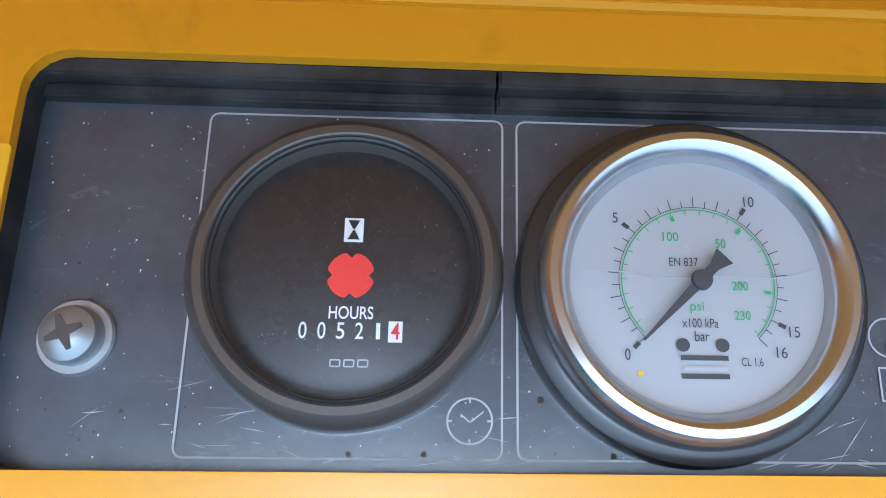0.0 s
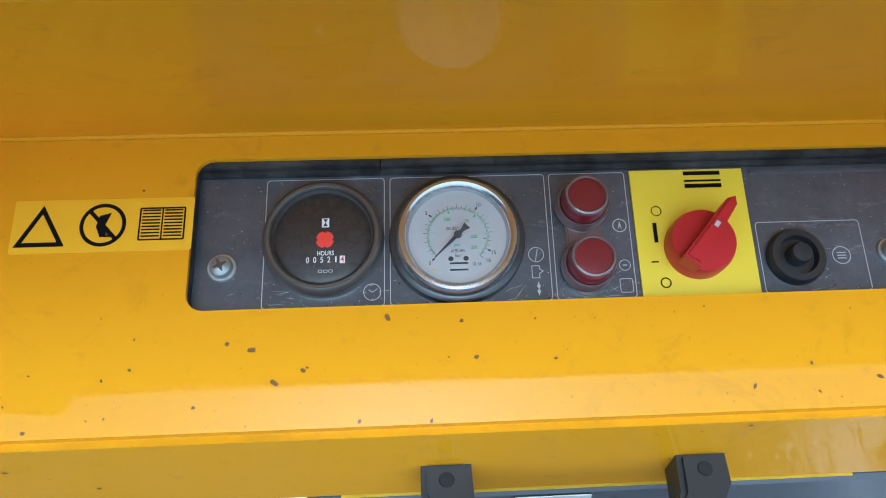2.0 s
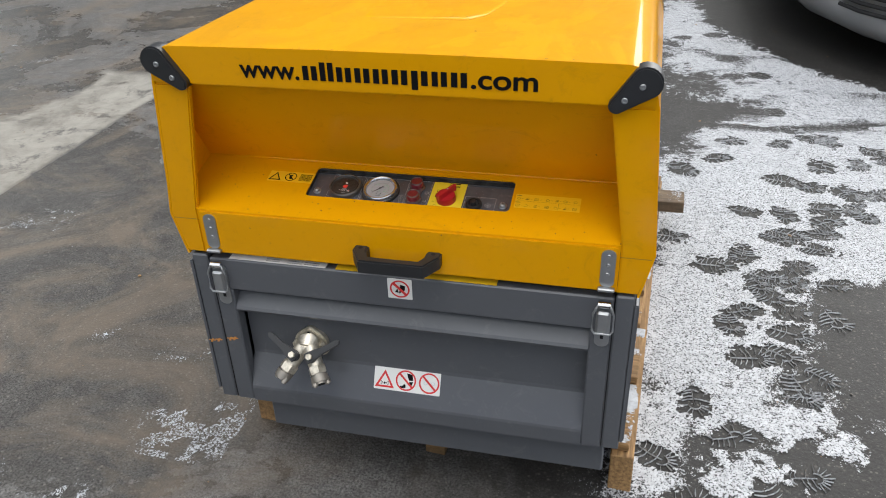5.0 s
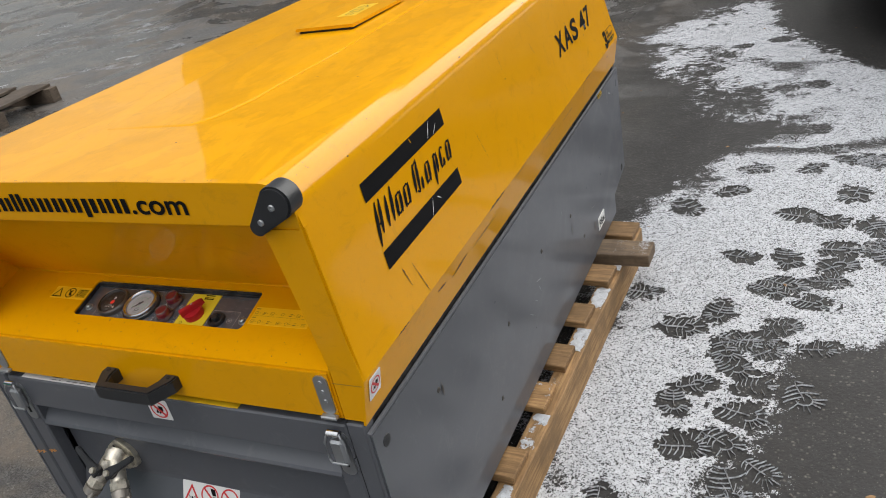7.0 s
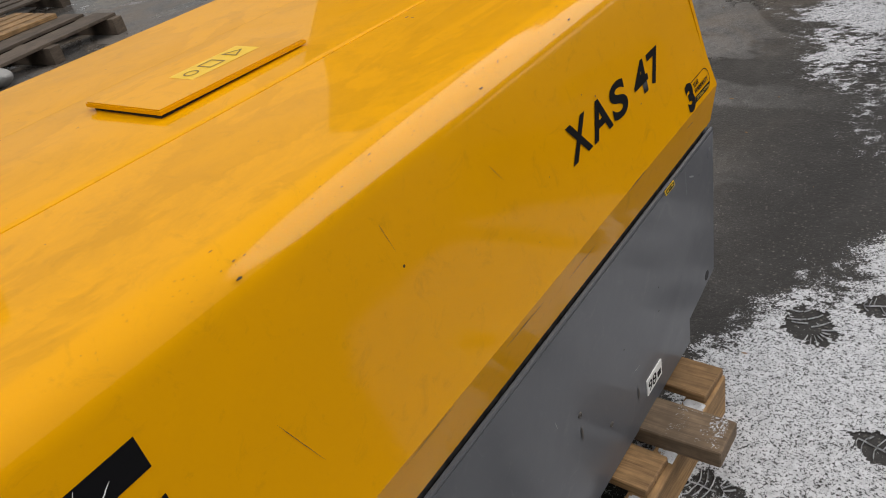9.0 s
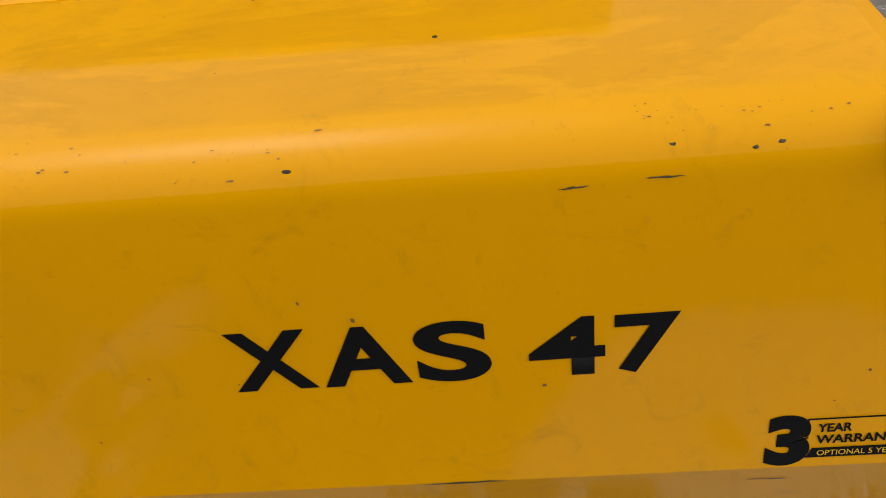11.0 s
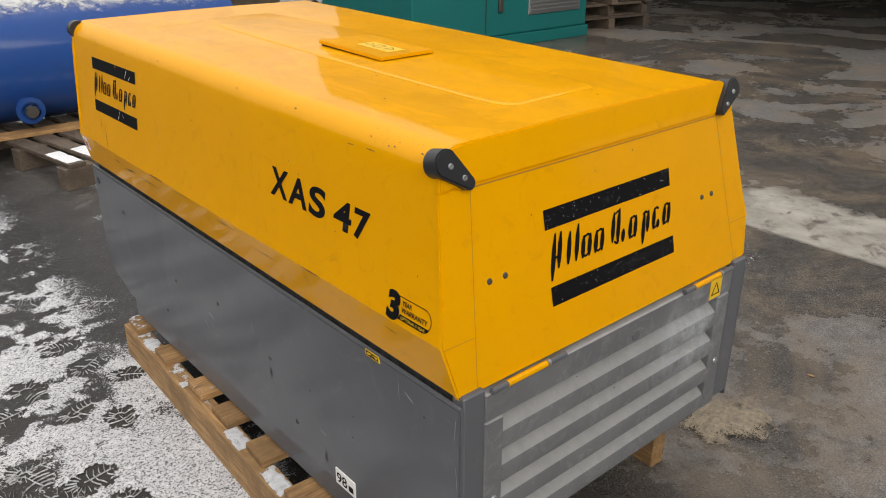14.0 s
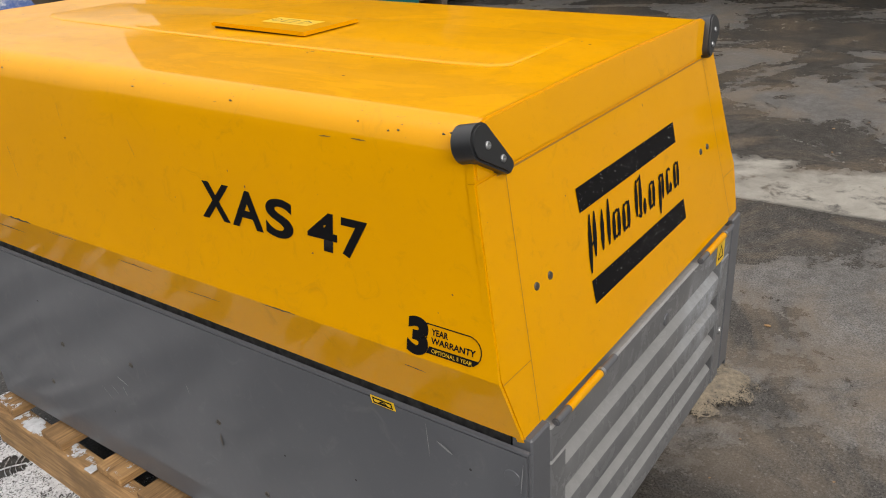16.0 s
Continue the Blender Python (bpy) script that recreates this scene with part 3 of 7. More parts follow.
def tread_ridges():
    """Thin ridges of snow that the boot soles left standing in the bare prints."""
    bm = bmesh.new()
    for k, (cx, cy, turn, size, kept) in enumerate(MARKS):
        if cy > 2.5:
            continue
        a = radians(turn)
        ca, sa = math.cos(a) * size, math.sin(a) * size

        def ridge(pts, w):
            rows = []
            for i, (u, v) in enumerate(pts):
                p, q = pts[max(i - 1, 0)], pts[min(i + 1, len(pts) - 1)]
                d = Vector((q[0] - p[0], q[1] - p[1])).normalized()
                h = w * rng.uniform(0.55, 1.25) * (0.5 if i in (0, len(pts) - 1) else 1.0)
                row = []
                for o, z in ((-h, 0.0012), (0.0, 0.0052), (h, 0.0012)):
                    x, y = u - d.y * o, v + d.x * o
                    row.append(bm.verts.new((cx + x * ca - y * sa, cy + x * sa + y * ca, z)))
                rows.append(row)
            for r0, r1 in zip(rows, rows[1:]):
                for j in (0, 1):
                    bm.faces.new((r0[j], r0[j + 1], r1[j + 1], r1[j]))

        sign = (-1) ** k
        for v in np.arange(0.000, 0.060, 0.0135):
            half = 0.043 * math.sqrt(max(0.05, 1 - (v / 0.064) ** 2))
            for side in (-1, 1):
                if rng.random() < 0.32:
                    continue
                end = half * rng.uniform(0.7, 1.1)
                ridge([(side * f * end, v + 0.010 * sign * f * f + rng.normal(0, 0.0007)) for f in (0.04, 0.35, 0.68, 1.0)], 0.0014)
        if rng.random() < 0.8:
            ridge([(rng.normal(0, 0.001), v) for v in (-0.014, 0.004, 0.022, 0.040, 0.054)], 0.0013)
        for j in range(9):
            if rng.random() < 0.25:
                continue
            b = radians(180 + (j + 0.5) * 20)
            r0, r1 = 0.019, rng.uniform(0.036, 0.050)
            ridge([((r0 + (r1 - r0) * f) * math.cos(b), -0.010 + 1.1 * (r0 + (r1 - r0) * f) * math.sin(b)) for f in (0.0, 0.5, 1.0)], 0.0014)
        if rng.random() < 0.7:
            arc = rng.uniform(150, 260)
            ridge([(0.018 * math.cos(radians(180 + arc * f)), -0.010 + 0.020 * math.sin(radians(180 + arc * f))) for f in np.linspace(0, 1, 8)], 0.0013)
    tagged(part("snow", bm, PACKED), "thin ridges of snow standing in boot prints", "snow", kind="stuff")


tread_ridges()

# scattered leftovers of snow all round: streaks that lie across the yard
for x0, x1, y0, y1, step, level, seed in ((-2.4, 0.30, -2.2, 0.0, 0.010, 0.47, 11), (-2.6, -0.50, 0.0, 2.6, 0.010, 0.58, 21), (-8.0, -0.45, 2.6, 8.0, 0.03, 0.58, 51)):
    sx, sy = np.meshgrid(np.arange(x0, x1, step), np.arange(y0, y1, step))
    streak = value_noise(sx + 0.5 * sy, sy * 2.2 - 0.8 * sx, 0.30, seed)
    c = np.clip((0.62 * streak + 0.38 * value_noise(sx, sy, 0.8, seed + 1) - level) * 3.2, 0, 0.6) * (value_noise(sx, sy, 0.03, seed + 2) > 0.35)
    c = np.where((sy > 1.1) & (sy < 2.6), 0.0, c)
    c = c + 0.32 * (value_noise(sx + 0.4 * sy, 2 * sy - sx, 0.03, seed + 3) > 0.935)
    with_cover(*sheet("snow", sx, sy, 0.0012 + 0.003 * c, c > 0.04, THINSNOW, "scattered flecks of thin snow on wet ground", "snow", cover=c))


def litter():
    """Chips of wood, leaves and grit that lie about."""
    for name, mat, count, big, label in (("wood_chips", WOOD_X, 300, 0.009, "small pale wood chips strewn over the yard"), ("grit", DARKSTEEL, 700, 0.005, "dark grit strewn over the yard")):
        bm = bmesh.new()
        for k in range(count):
            x, y = rng.uniform(-4.2, 1.6), rng.uniform(-2.4, 4.5)
            if -0.5 < x < 0.5 and -0.1 < y < 1.75:
                continue
            r = big * (0.25 + rng.random() ** 3)
            a = rng.uniform(0, 3.1)
            d = Matrix.Translation((x, y, r * 0.22 + 0.001)) @ Matrix.Rotation(a, 4, "Z") @ Matrix.Diagonal((r * rng.uniform(1.0, 2.4), r, r * 0.4, 1))
            bmesh.ops.create_icosphere(bm, subdivisions=1, radius=0.6, matrix=d)
        tagged(part(name, bm, mat), label, "litter", kind="stuff")


litter()


def sand_heap():
    sx, sy = np.meshgrid(np.arange(-1.05, -0.40, 0.006), np.arange(1.30, 1.95, 0.006))
    r = ((sx + 0.70) / 0.14) ** 2 + ((sy - 1.64) / 0.125) ** 2
    lump = 0.9 * (value_noise(sx, sy, 0.07, 41) - 0.5) + 0.5 * (value_noise(sx, sy, 0.025, 42) - 0.5) + 0.3 * (value_noise(sx, sy, 0.010, 43) - 0.5)
    c = np.clip(1.25 - r + lump, 0, 0.95)
    h = 0.0015 + 0.030 * np.clip(1 - r, 0, 1) * (0.8 + 0.4 * lump) + 0.004 * c
    with_cover(*sheet("sand", sx, sy, h, c > 0.04, SAND, "small smeared heap of pale sand on the ground", "sand", cover=c))


sand_heap()


# ---- compressor ----
compressor = thing("compressor", (0, 0.86, 0.135), "yellow and grey portable compressor with closed hood, on a pallet", "compressor")

FLARE_X, FLARE_Z, SHOULDER_X, SHOULDER_Z, TOP_Z = 0.454, 0.722, 0.429, 0.982, 1.0515


def hood_section():
    """Right half of the hood, from the lower edge to the middle of the top."""
    pts = [(0.437, 0.633), (FLARE_X + 0.003, FLARE_Z)]
    pts += [(FLARE_X + (SHOULDER_X - FLARE_X) * k / 4, FLARE_Z + (SHOULDER_Z + 0.022 - FLARE_Z) * k / 4) for k in (1, 2, 3)]
    r = 0.048
    cx, cz = SHOULDER_X - r, TOP_Z - r
    for k in range(9):
        a = radians(5 + 85 * k / 8)
        pts.append((cx + r * math.cos(a), cz + r * math.sin(a)))
    pts += [(0.25, TOP_Z + 0.0015), (0.12, TOP_Z + 0.003), (0.0, TOP_Z + 0.003)]
    return pts


def rear_y(z):
    return 1.735 - (z - 0.63) * 0.21


def sunk(z, y):
    """The roof falls slightly towards the rear."""
    return z - 0.0180 * y * max(0.0, (z - FLARE_Z) / (TOP_Z - FLARE_Z))


def drawn_in(x, y, z):
    """The upper sides come in a little towards the rear."""
    return x - math.copysign(min(abs(x), 0.018 * y / 1.7 * min(1.05, max(0.0, (z - FLARE_Z) / 0.26))), x)


def hood_shell():
    half = hood_section()
    prof = half + [(-x, z) for x, z in reversed(half[:-1])]
    bm = bmesh.new()
    n = 28
    rows = []
    for k in range(n + 1):
        row = []
        for x, z in prof:
            y = rear_y(z) * k / n
            w = 0.0004 * noise.noise(Vector((x * 3, y * 3, z * 3 + 4)))
            s = 1 if 0 < k < n else 0
            row.append(bm.verts.new((drawn_in(x, y, z) + s * w * (1 if x > 0 else -1), y, sunk(z, y) + s * w)))
        rows.append(row)
    for a, b in zip(rows, rows[1:]):
        for i in range(len(prof) - 1):
            bm.faces.new((a[i], a[i + 1], b[i + 1], b[i]))
    bmesh.ops.recalc_face_normals(bm, faces=bm.faces)
    bmesh.ops.solidify(bm, geom=bm.faces[:], thickness=0.004)
    return bm


part("hood", hood_shell(), YELLOW, compressor, smooth=13)

FRONT = plane_at((0, 0.012, 0), (1, 0, 0), (0, 0, 1))
half = hood_section()
arch = [(x, z) for x, z in half if z > 0.984] 
band = [(-0.44 + 0.006, 0.984), (0.434, 0.984)] + arch + [(-x, z) for x, z in reversed(arch[:-1])]
part("front_band", slab(band, FRONT, 0.012, bevel=0.003), YELLOW, compressor)
for side in (1, -1):
    pillar = [(0.362, 0.9835), (0.398, 0.735), (0.398, 0.638), (0.4365, 0.638), (FLARE_X + 0.003, FLARE_Z), (0.4345, 0.9835)]
    part("front_pillar", slab([(side * x, z) for x, z in pillar][::side], FRONT, 0.011, bevel=0.003), YELLOW, compressor)
    part("pillar_seam", quad(0.398, 0.456, 0.712, 0.7135, FRONT, 0.0115) if side == 1 else quad(-0.456, -0.398, 0.712, 0.7135, FRONT, 0.0115), SEAM, compressor)
part("front_lip", slab([(-0.3975, 0.640), (0.3975, 0.640), (0.3975, 0.7345), (-0.3975, 0.7345)], FRONT, 0.013, bevel=0.004), YELLOW, compressor)

# recess: sloping ledge with the control panel, and a rear wall that leans forward
LEDGE_Y, LEDGE_Z = 0.1578, 0.7768
tilt = math.atan2(LEDGE_Z - 0.734, LEDGE_Y)
LEDGE = plane_at((0, 0, 0.734), (1, 0, 0), (0, math.cos(tilt), math.sin(tilt)))
LEDGE_V = math.hypot(LEDGE_Y, LEDGE_Z - 0.734)
CUT = (-0.2008, 0.1937, 0.0637, 0.1480)
hole = round_rect(*CUT, 0.009)


def ledge_sheet():
    bm = bmesh.new()
    loops = []
    for pts in ([(-0.444, 0.003), (0.444, 0.003), (0.444, LEDGE_V), (-0.444, LEDGE_V)], hole):
        vs = [bm.verts.new((u, v, 0)) for u, v in pts]
        loops += [bm.edges.new((vs[i], vs[(i + 1) % len(vs)])) for i in range(len(vs))]
    bmesh.ops.triangle_fill(bm, use_beauty=True, use_dissolve=False, edges=loops)
    vs = [bm.verts.new((u, v, 0)) for u, v in hole]
    ws = [bm.verts.new((u, v, -0.003)) for u, v in hole]
    for i in range(len(vs)):
        j = (i + 1) % len(vs)
        bm.faces.new((vs[i], vs[j], ws[j], ws[i]))
    bmesh.ops.transform(bm, verts=bm.verts, matrix=LEDGE)
    return bm


part("ledge", ledge_sheet(), YELLOW, compressor)
BACK = plane_at((0, LEDGE_Y, LEDGE_Z), (1, 0, 0), (0, 0.02 - LEDGE_Y, 0.984 - LEDGE_Z))
BACK_V = math.hypot(0.02 - LEDGE_Y, 0.984 - LEDGE_Z)
part("recess_back", slab([(-0.444, 0), (0.444, 0), (0.43, BACK_V + 0.004), (-0.43, BACK_V + 0.004)], BACK, -0.003), CLEAN_LIT_YELLOW, compressor)
for side in (1, -1):
    bm = bmesh.new()
    bm.faces.new([bm.verts.new((side * x, y, z)) for x, y, z in ((0.444, 0.01, 0.735), (0.444, LEDGE_Y + 0.01, LEDGE_Z), (0.426, 0.02, 0.99), (0.426, 0.008, 0.99))])
    part("recess_cheek", bm, CLEAN_LIT_YELLOW, compressor)

# rear wall of the hood
REAR = plane_at((0, 1.735, 0.63), (-1, 0, 0), (0, -0.21, 1))
RV = math.hypot(0.21, 1)


def rv(z):
    return (z - 0.63) * RV


rear_half = [(drawn_in(x, 1.66, z), rv(sunk(z, 1.66))) for x, z in half]
rear_band_z = 0.955
lower = [(-0.432, rv(0.623)), (0.432, rv(0.623)), (0.453, rv(FLARE_Z)), (0.4165, rv(rear_band_z)), (-0.4165, rv(rear_band_z)), (-0.453, rv(FLARE_Z))]
part("rear_wall", slab(lower, Matrix.Translation((0, -0.012, 0)) @ REAR, 0.012, bevel=0.002), YELLOW, compressor)
arch2 = [p for p in rear_half if p[1] > rv(rear_band_z + 0.01)]
upper = [(-0.416, rv(rear_band_z) + 0.0006), (0.416, rv(rear_band_z) + 0.0006)] + arch2 + [(-u, v) for u, v in reversed(arch2[:-1])]
part("rear_band", slab(upper, Matrix.Translation((0, -0.012, 0)) @ REAR, 0.014, bevel=0.003), YELLOW, compressor)
for u in (-0.352, 0.352):
    e = math.copysign(0.0006, u)
    part("rear_seam", poly([(u * 1.115 - e, rv(0.63)), (u * 1.115 + e, rv(0.63)), (u + e, rv(rear_band_z)), (u - e, rv(rear_band_z))], REAR, 0.0007), SEAM, compressor)
    part("rear_seam", quad(min(u * 1.09, u * 1.28), max(u * 1.09, u * 1.28), rv(0.716), rv(0.7170), REAR, 0.0007), SEAM, compressor)
part("rear_seam", quad(-0.372, 0.372, rv(rear_band_z) - 0.0022, rv(rear_band_z) + 0.0002, REAR, 0.0008), SEAM, compressor)

SIDE_FRONT = plane_at((FLARE_X + 0.0016, 0, FLARE_Z), (-0.0052, 1, 0), (-0.1016, 0, 1))
SIDE = plane_at((FLARE_X + 0.0074, 0, FLARE_Z), (-0.0052, 1, 0), (-0.147, 0, 1))


def sv(z):
    return z - FLARE_Z


# corner caps of black plastic with two bolts each
def corner_cap(frame_m, side, top, inset=0.0):
    hi, lo = Vector(((0.4105 - inset) * side, top - 0.031)), Vector(((0.369 - inset) * side, top - 0.069))
    r1, r2 = (0.0255, 0.0125) if not inset else (0.0235, 0.0115)
    d = (lo - hi).normalized()
    nrm = Vector((-d.y, d.x))
    a1 = math.atan2(nrm.y, nrm.x)
    out = []
    for k in range(15):
        a = a1 + math.pi * k / 14
        out.append(hi + r1 * Vector((math.cos(a), math.sin(a))))
    for k in range(9):
        a = a1 + math.pi + math.pi * k / 8
        out.append(lo + r2 * Vector((math.cos(a), math.sin(a))))
    return slab([tuple(p) for p in out], frame_m, 0.031, bevel=0.003), hi, lo


for name_m, top, back in ((plane_at((0, 0.017, 0), (1, 0, 0), (0, 0, 1)), 1.058, False), (Matrix.Translation((0, -0.016, 0)) @ REAR, rv(1.0285), True)):
    for side in (1, -1):
        bm, hi, lo = corner_cap(name_m, side, top, 0.008 if back else 0.0)
        cap = part("corner_cap", bm, PLASTIC, compressor, "black moulded plastic corner cap", smooth=True)
        axis = name_m.to_3x3() @ Vector((0, 0, 1))
        for p in (hi + (lo - hi) * 0.12, hi + (lo - hi) * 0.72):
            c = name_m @ Vector((p.x, p.y, 0.031))
            part("bolt", bolt_head(c, axis, 0.0050, 0.0026), ZINC, cap)

# roof: long pressed panel and the loose access flap
ROOF = plane_at((0, 0, TOP_Z + 0.0028), (1, 0, 0), (0, 1, -0.0180))


def pressed_panel():
    """A long shallow pressing with softly sloping edges."""
    out = [(-0.1085, 0.219), (0.085, 0.2248), (0.112, 0.262), (0.130, 0.340), (0.140, 0.60), (0.147, 0.90), (0.150, 1.20), (0.149, 1.45), (0.142, 1.515), (0.120, 1.540), (-0.105, 1.530), (-0.132, 1.490), (-0.142, 1.10), (-0.142, 0.78), (-0.126, 0.42)]
    bm = bmesh.new()
    rings = []
    for inset, up in ((-0.001, -0.004), (0.0, 0.0002), (0.003, 0.0016), (0.008, 0.0023)):
        rings.append([bm.verts.new(ROOF @ Vector((u * (1 - inset / 0.13), 0.88 + (v - 0.88) * (1 - inset / 0.66), up))) for u, v in out])
    for r0, r1 in zip(rings, rings[1:]):
        for i in range(len(out)):
            j = (i + 1) % len(out)
            bm.faces.new((r0[i], r0[j], r1[j], r1[i]))
    bm.faces.new(rings[-1])
    return bm


part("pressed_panel", pressed_panel(), YELLOW, compressor, smooth=True)
FLAP = plane_at((0, 0.811, 1.0478), (1, 0, 0), (0, 1, -0.031))
flap = part("access_flap", slab([(-0.079, 0.0), (0.080, 0.003), (0.083, 0.264), (-0.076, 0.258)], FLAP, 0.0070, bevel=0.0018), YELLOW, compressor, "yellow sheet-metal flap standing slightly proud of the roof")
# near-black slab that paints the shadow gap under the flap
part("flap_gasket", slab([(-0.072, 0.006), (0.074, 0.006), (0.076, 0.257), (-0.070, 0.252)], FLAP, -0.010), DARK, flap)
bm = line_loop([(-0.012, 0.185), (0.022, 0.185), (0.005, 0.212)], 0.003, FLAP, 0.0077)
bm = line_loop(circle_pts(0.006, 0.115, 0.011, 20), 0.0025, FLAP, 0.0077, bm)
bm = line_loop([(-0.010, 0.138), (0.020, 0.138), (0.020, 0.166), (-0.010, 0.166)], 0.003, FLAP, 0.0077, bm)
part("flap_sticker", quad(-0.020, 0.032, 0.096, 0.222, FLAP, 0.0073), STICKER, flap)
islands("flap_symbol", bm, material("faded_print", (0.16, 0.09, 0.01), 0.5), flap)


def emblem(frame_m, u0, u1, v0, v1, bar, parent, flip=1.0):
    """The maker's mark as plain shapes: two bars, and between them slanting strokes in place of the script."""
    part("emblem_bar", quad(u0, u1, v1 - bar, v1, frame_m, 0.0013), INK, parent)
    part("emblem_bar", quad(u0, u1, v0, v0 + bar, frame_m, 0.0013), INK, parent)
    w = (u1 - u0) * 0.98
    gap = (v1 - v0) - 2 * bar
    base, xh = v0 + bar + gap * 0.28, gap * 0.40
    bm = None
    strokes = [(0.00, -0.45, 1.55), (0.055, 0, 1.55), (0.125, 0, 1.4), (0.185, 0, 1.6), (0.235, 0, 1), (0.285, 0, 1), (0.335, 0, 1), (0.385, 0, 1), (0.475, 0.15, 1.5), (0.515, 0, 1.6), (0.56, 0, 0.6), (0.62, 0, 1), (0.665, 0, 1), (0.725, -0.5, 1), (0.775, 0, 1), (0.83, 0, 1), (0.87, 0, 0.4), (0.925, 0, 1), (0.968, 0, 1)]
    for s, lo, hi in strokes:
        z0, z1, x, fat = base + lo * xh, base + hi * xh, u0 + (s + 0.012) * w, 0.0205 * w
        bm = poly([(x + 0.24 * (z - z0) + d * fat, z) for d, z in ((-0.25, z0), (0.35, z0), (0.75, z0 + 0.25 * (z1 - z0)), (0.80, z0 + 0.6 * (z1 - z0)), (0.35, z1), (-0.2, z1), (-0.75, z0 + 0.7 * (z1 - z0)), (-0.80, z0 + 0.3 * (z1 - z0)))], frame_m, 0.0013, bm)
    for s, hi in ((0.03, 0.5), (0.25, 0.95), (0.35, 0.95), (0.49, 1.45), (0.63, 0.95), (0.735, 0.95), (0.835, 0.95), (0.93, 0.95)):
        bm = poly([(u0 + (s + f) * w + 0.24 * (hi + h) * xh, base + (hi + h) * xh) for f, h in ((0.0, -0.10), (0.024, -0.02), (0.048, -0.10), (0.046, 0.02), (0.024, 0.10), (0.002, 0.02))], frame_m, 0.00135, bm)
    for s in (0.25, 0.35, 0.50, 0.63, 0.835, 0.93):
        bm = poly([(u0 + (s + f) * w, base + h * xh) for f, h in ((0.0, 0.12), (0.02, 0.0), (0.046, 0.10), (0.044, 0.20), (0.022, 0.12), (0.004, 0.22))], frame_m, 0.00135, bm)
    islands("emblem_stroke", bm, INK, parent)



emblem(SIDE_FRONT, 0.160, 0.476, sv(0.821), sv(0.972), 0.032, compressor)
emblem(REAR, -0.196, 0.172, rv(0.709), rv(0.881), 0.036, compressor)
# water drops on the rear bars, their glints painted as pale dots
bm = bmesh.new()
for k in range(150):
    u, v = rng.uniform(-0.194, 0.170), rng.choice([rng.uniform(0.711, 0.743), rng.uniform(0.847, 0.879)])
    r = 0.0005 + 0.0009 * rng.random() ** 3
    bm.faces.new([bm.verts.new(REAR @ Vector((u + r * math.cos(q), rv(v) + r * math.sin(q), 0.0016))) for q in (0, 1.05, 2.1, 3.14, 4.2, 5.2)])
tagged(part("paint_flecks", bm, PALEINK, compressor), kind="stuff")
for letter, y0, y1, z0, z1 in (("X", 1.1710, 1.2355, 0.8322, 0.8888), ("A", 1.2400, 1.3070, 0.8315, 0.8872), ("S", 1.3120, 1.3675, 0.8300, 0.8865), ("4", 1.3950, 1.4505, 0.8288, 0.8825), ("7", 1.4570, 1.5032, 0.8277, 0.8815)):
    part("model_letter", fitted_letter(letter, SIDE, y0, y1, sv(z0) / 0.9894, sv(z1) / 0.9894, 0.0014, 0.030), INK, compressor)


def guarantee_mark():
    """The round-ended mark with a big numeral and three lines of print."""
    u, v = 1.574, sv(0.728)
    bm = writing("3", SIDE, u, v + 0.001, 0.046, 0.0014, width=0.034, bold=0.06)
    out = [(u + 0.022, v + 0.004), (u + 0.095, v + 0.004)] + [(u + 0.095 + 0.020 * math.cos(radians(a)), v + 0.024 + 0.020 * math.sin(radians(a))) for a in range(-80, 81, 20)] + [(u + 0.095, v + 0.044), (u + 0.03, v + 0.044)]
    bm = line_loop(out, 0.0016, SIDE, 0.0013, bm)
    bm = poly([(u + 0.032, v + 0.004), (u + 0.095, v + 0.004), (u + 0.106, v + 0.0075), (u + 0.111, v + 0.014), (u + 0.036, v + 0.014)], SIDE, 0.0014, bm)
    bm = writing("YEAR", SIDE, u + 0.038, v + 0.030, 0.0085, 0.0014, width=0.026, bold=0.03, bm=bm)
    bm = writing("WARRANTY", SIDE, u + 0.038, v + 0.0185, 0.0085, 0.0014, width=0.068, bold=0.03, bm=bm)
    part("guarantee_mark", bm, INK, compressor)
    part("guarantee_small_print", writing("OPTIONAL 5 YEAR", SIDE, u + 0.040, v + 0.0065, 0.0055, 0.002, width=0.062), STICKER, compressor)


guarantee_mark()


def hood_side(y, z):
    """How far out the side of the hood lies."""
    if z < FLARE_Z:
        return 0.437 + (FLARE_X + 0.003 - 0.437) * (z - 0.633) / (FLARE_Z - 0.633)
    up = FLARE_Z + (z - FLARE_Z) / (1 - 0.0180 * y / (TOP_Z - FLARE_Z))
    line = hood_section()[1:9]
    return drawn_in(float(np.interp(up, [p[1] for p in line], [p[0] for p in line])), y, up)


def lay_on_side(ob, lift):
    """Beds a print or a mark on the side of the hood."""
    for v in ob.data.vertices:
        v.co.x = hood_side(v.co.y + 0.86, v.co.z + 0.135) + lift


for ob in compressor.children:
    if ob.name.split(".")[0] in ("emblem_bar", "emblem_stroke", "model_letter", "guarantee_mark", "guarantee_small_print") and ob.data.vertices[0].co.x > 0.38:
        lay_on_side(ob, 0.0014 if "small" in ob.name else 0.0009)


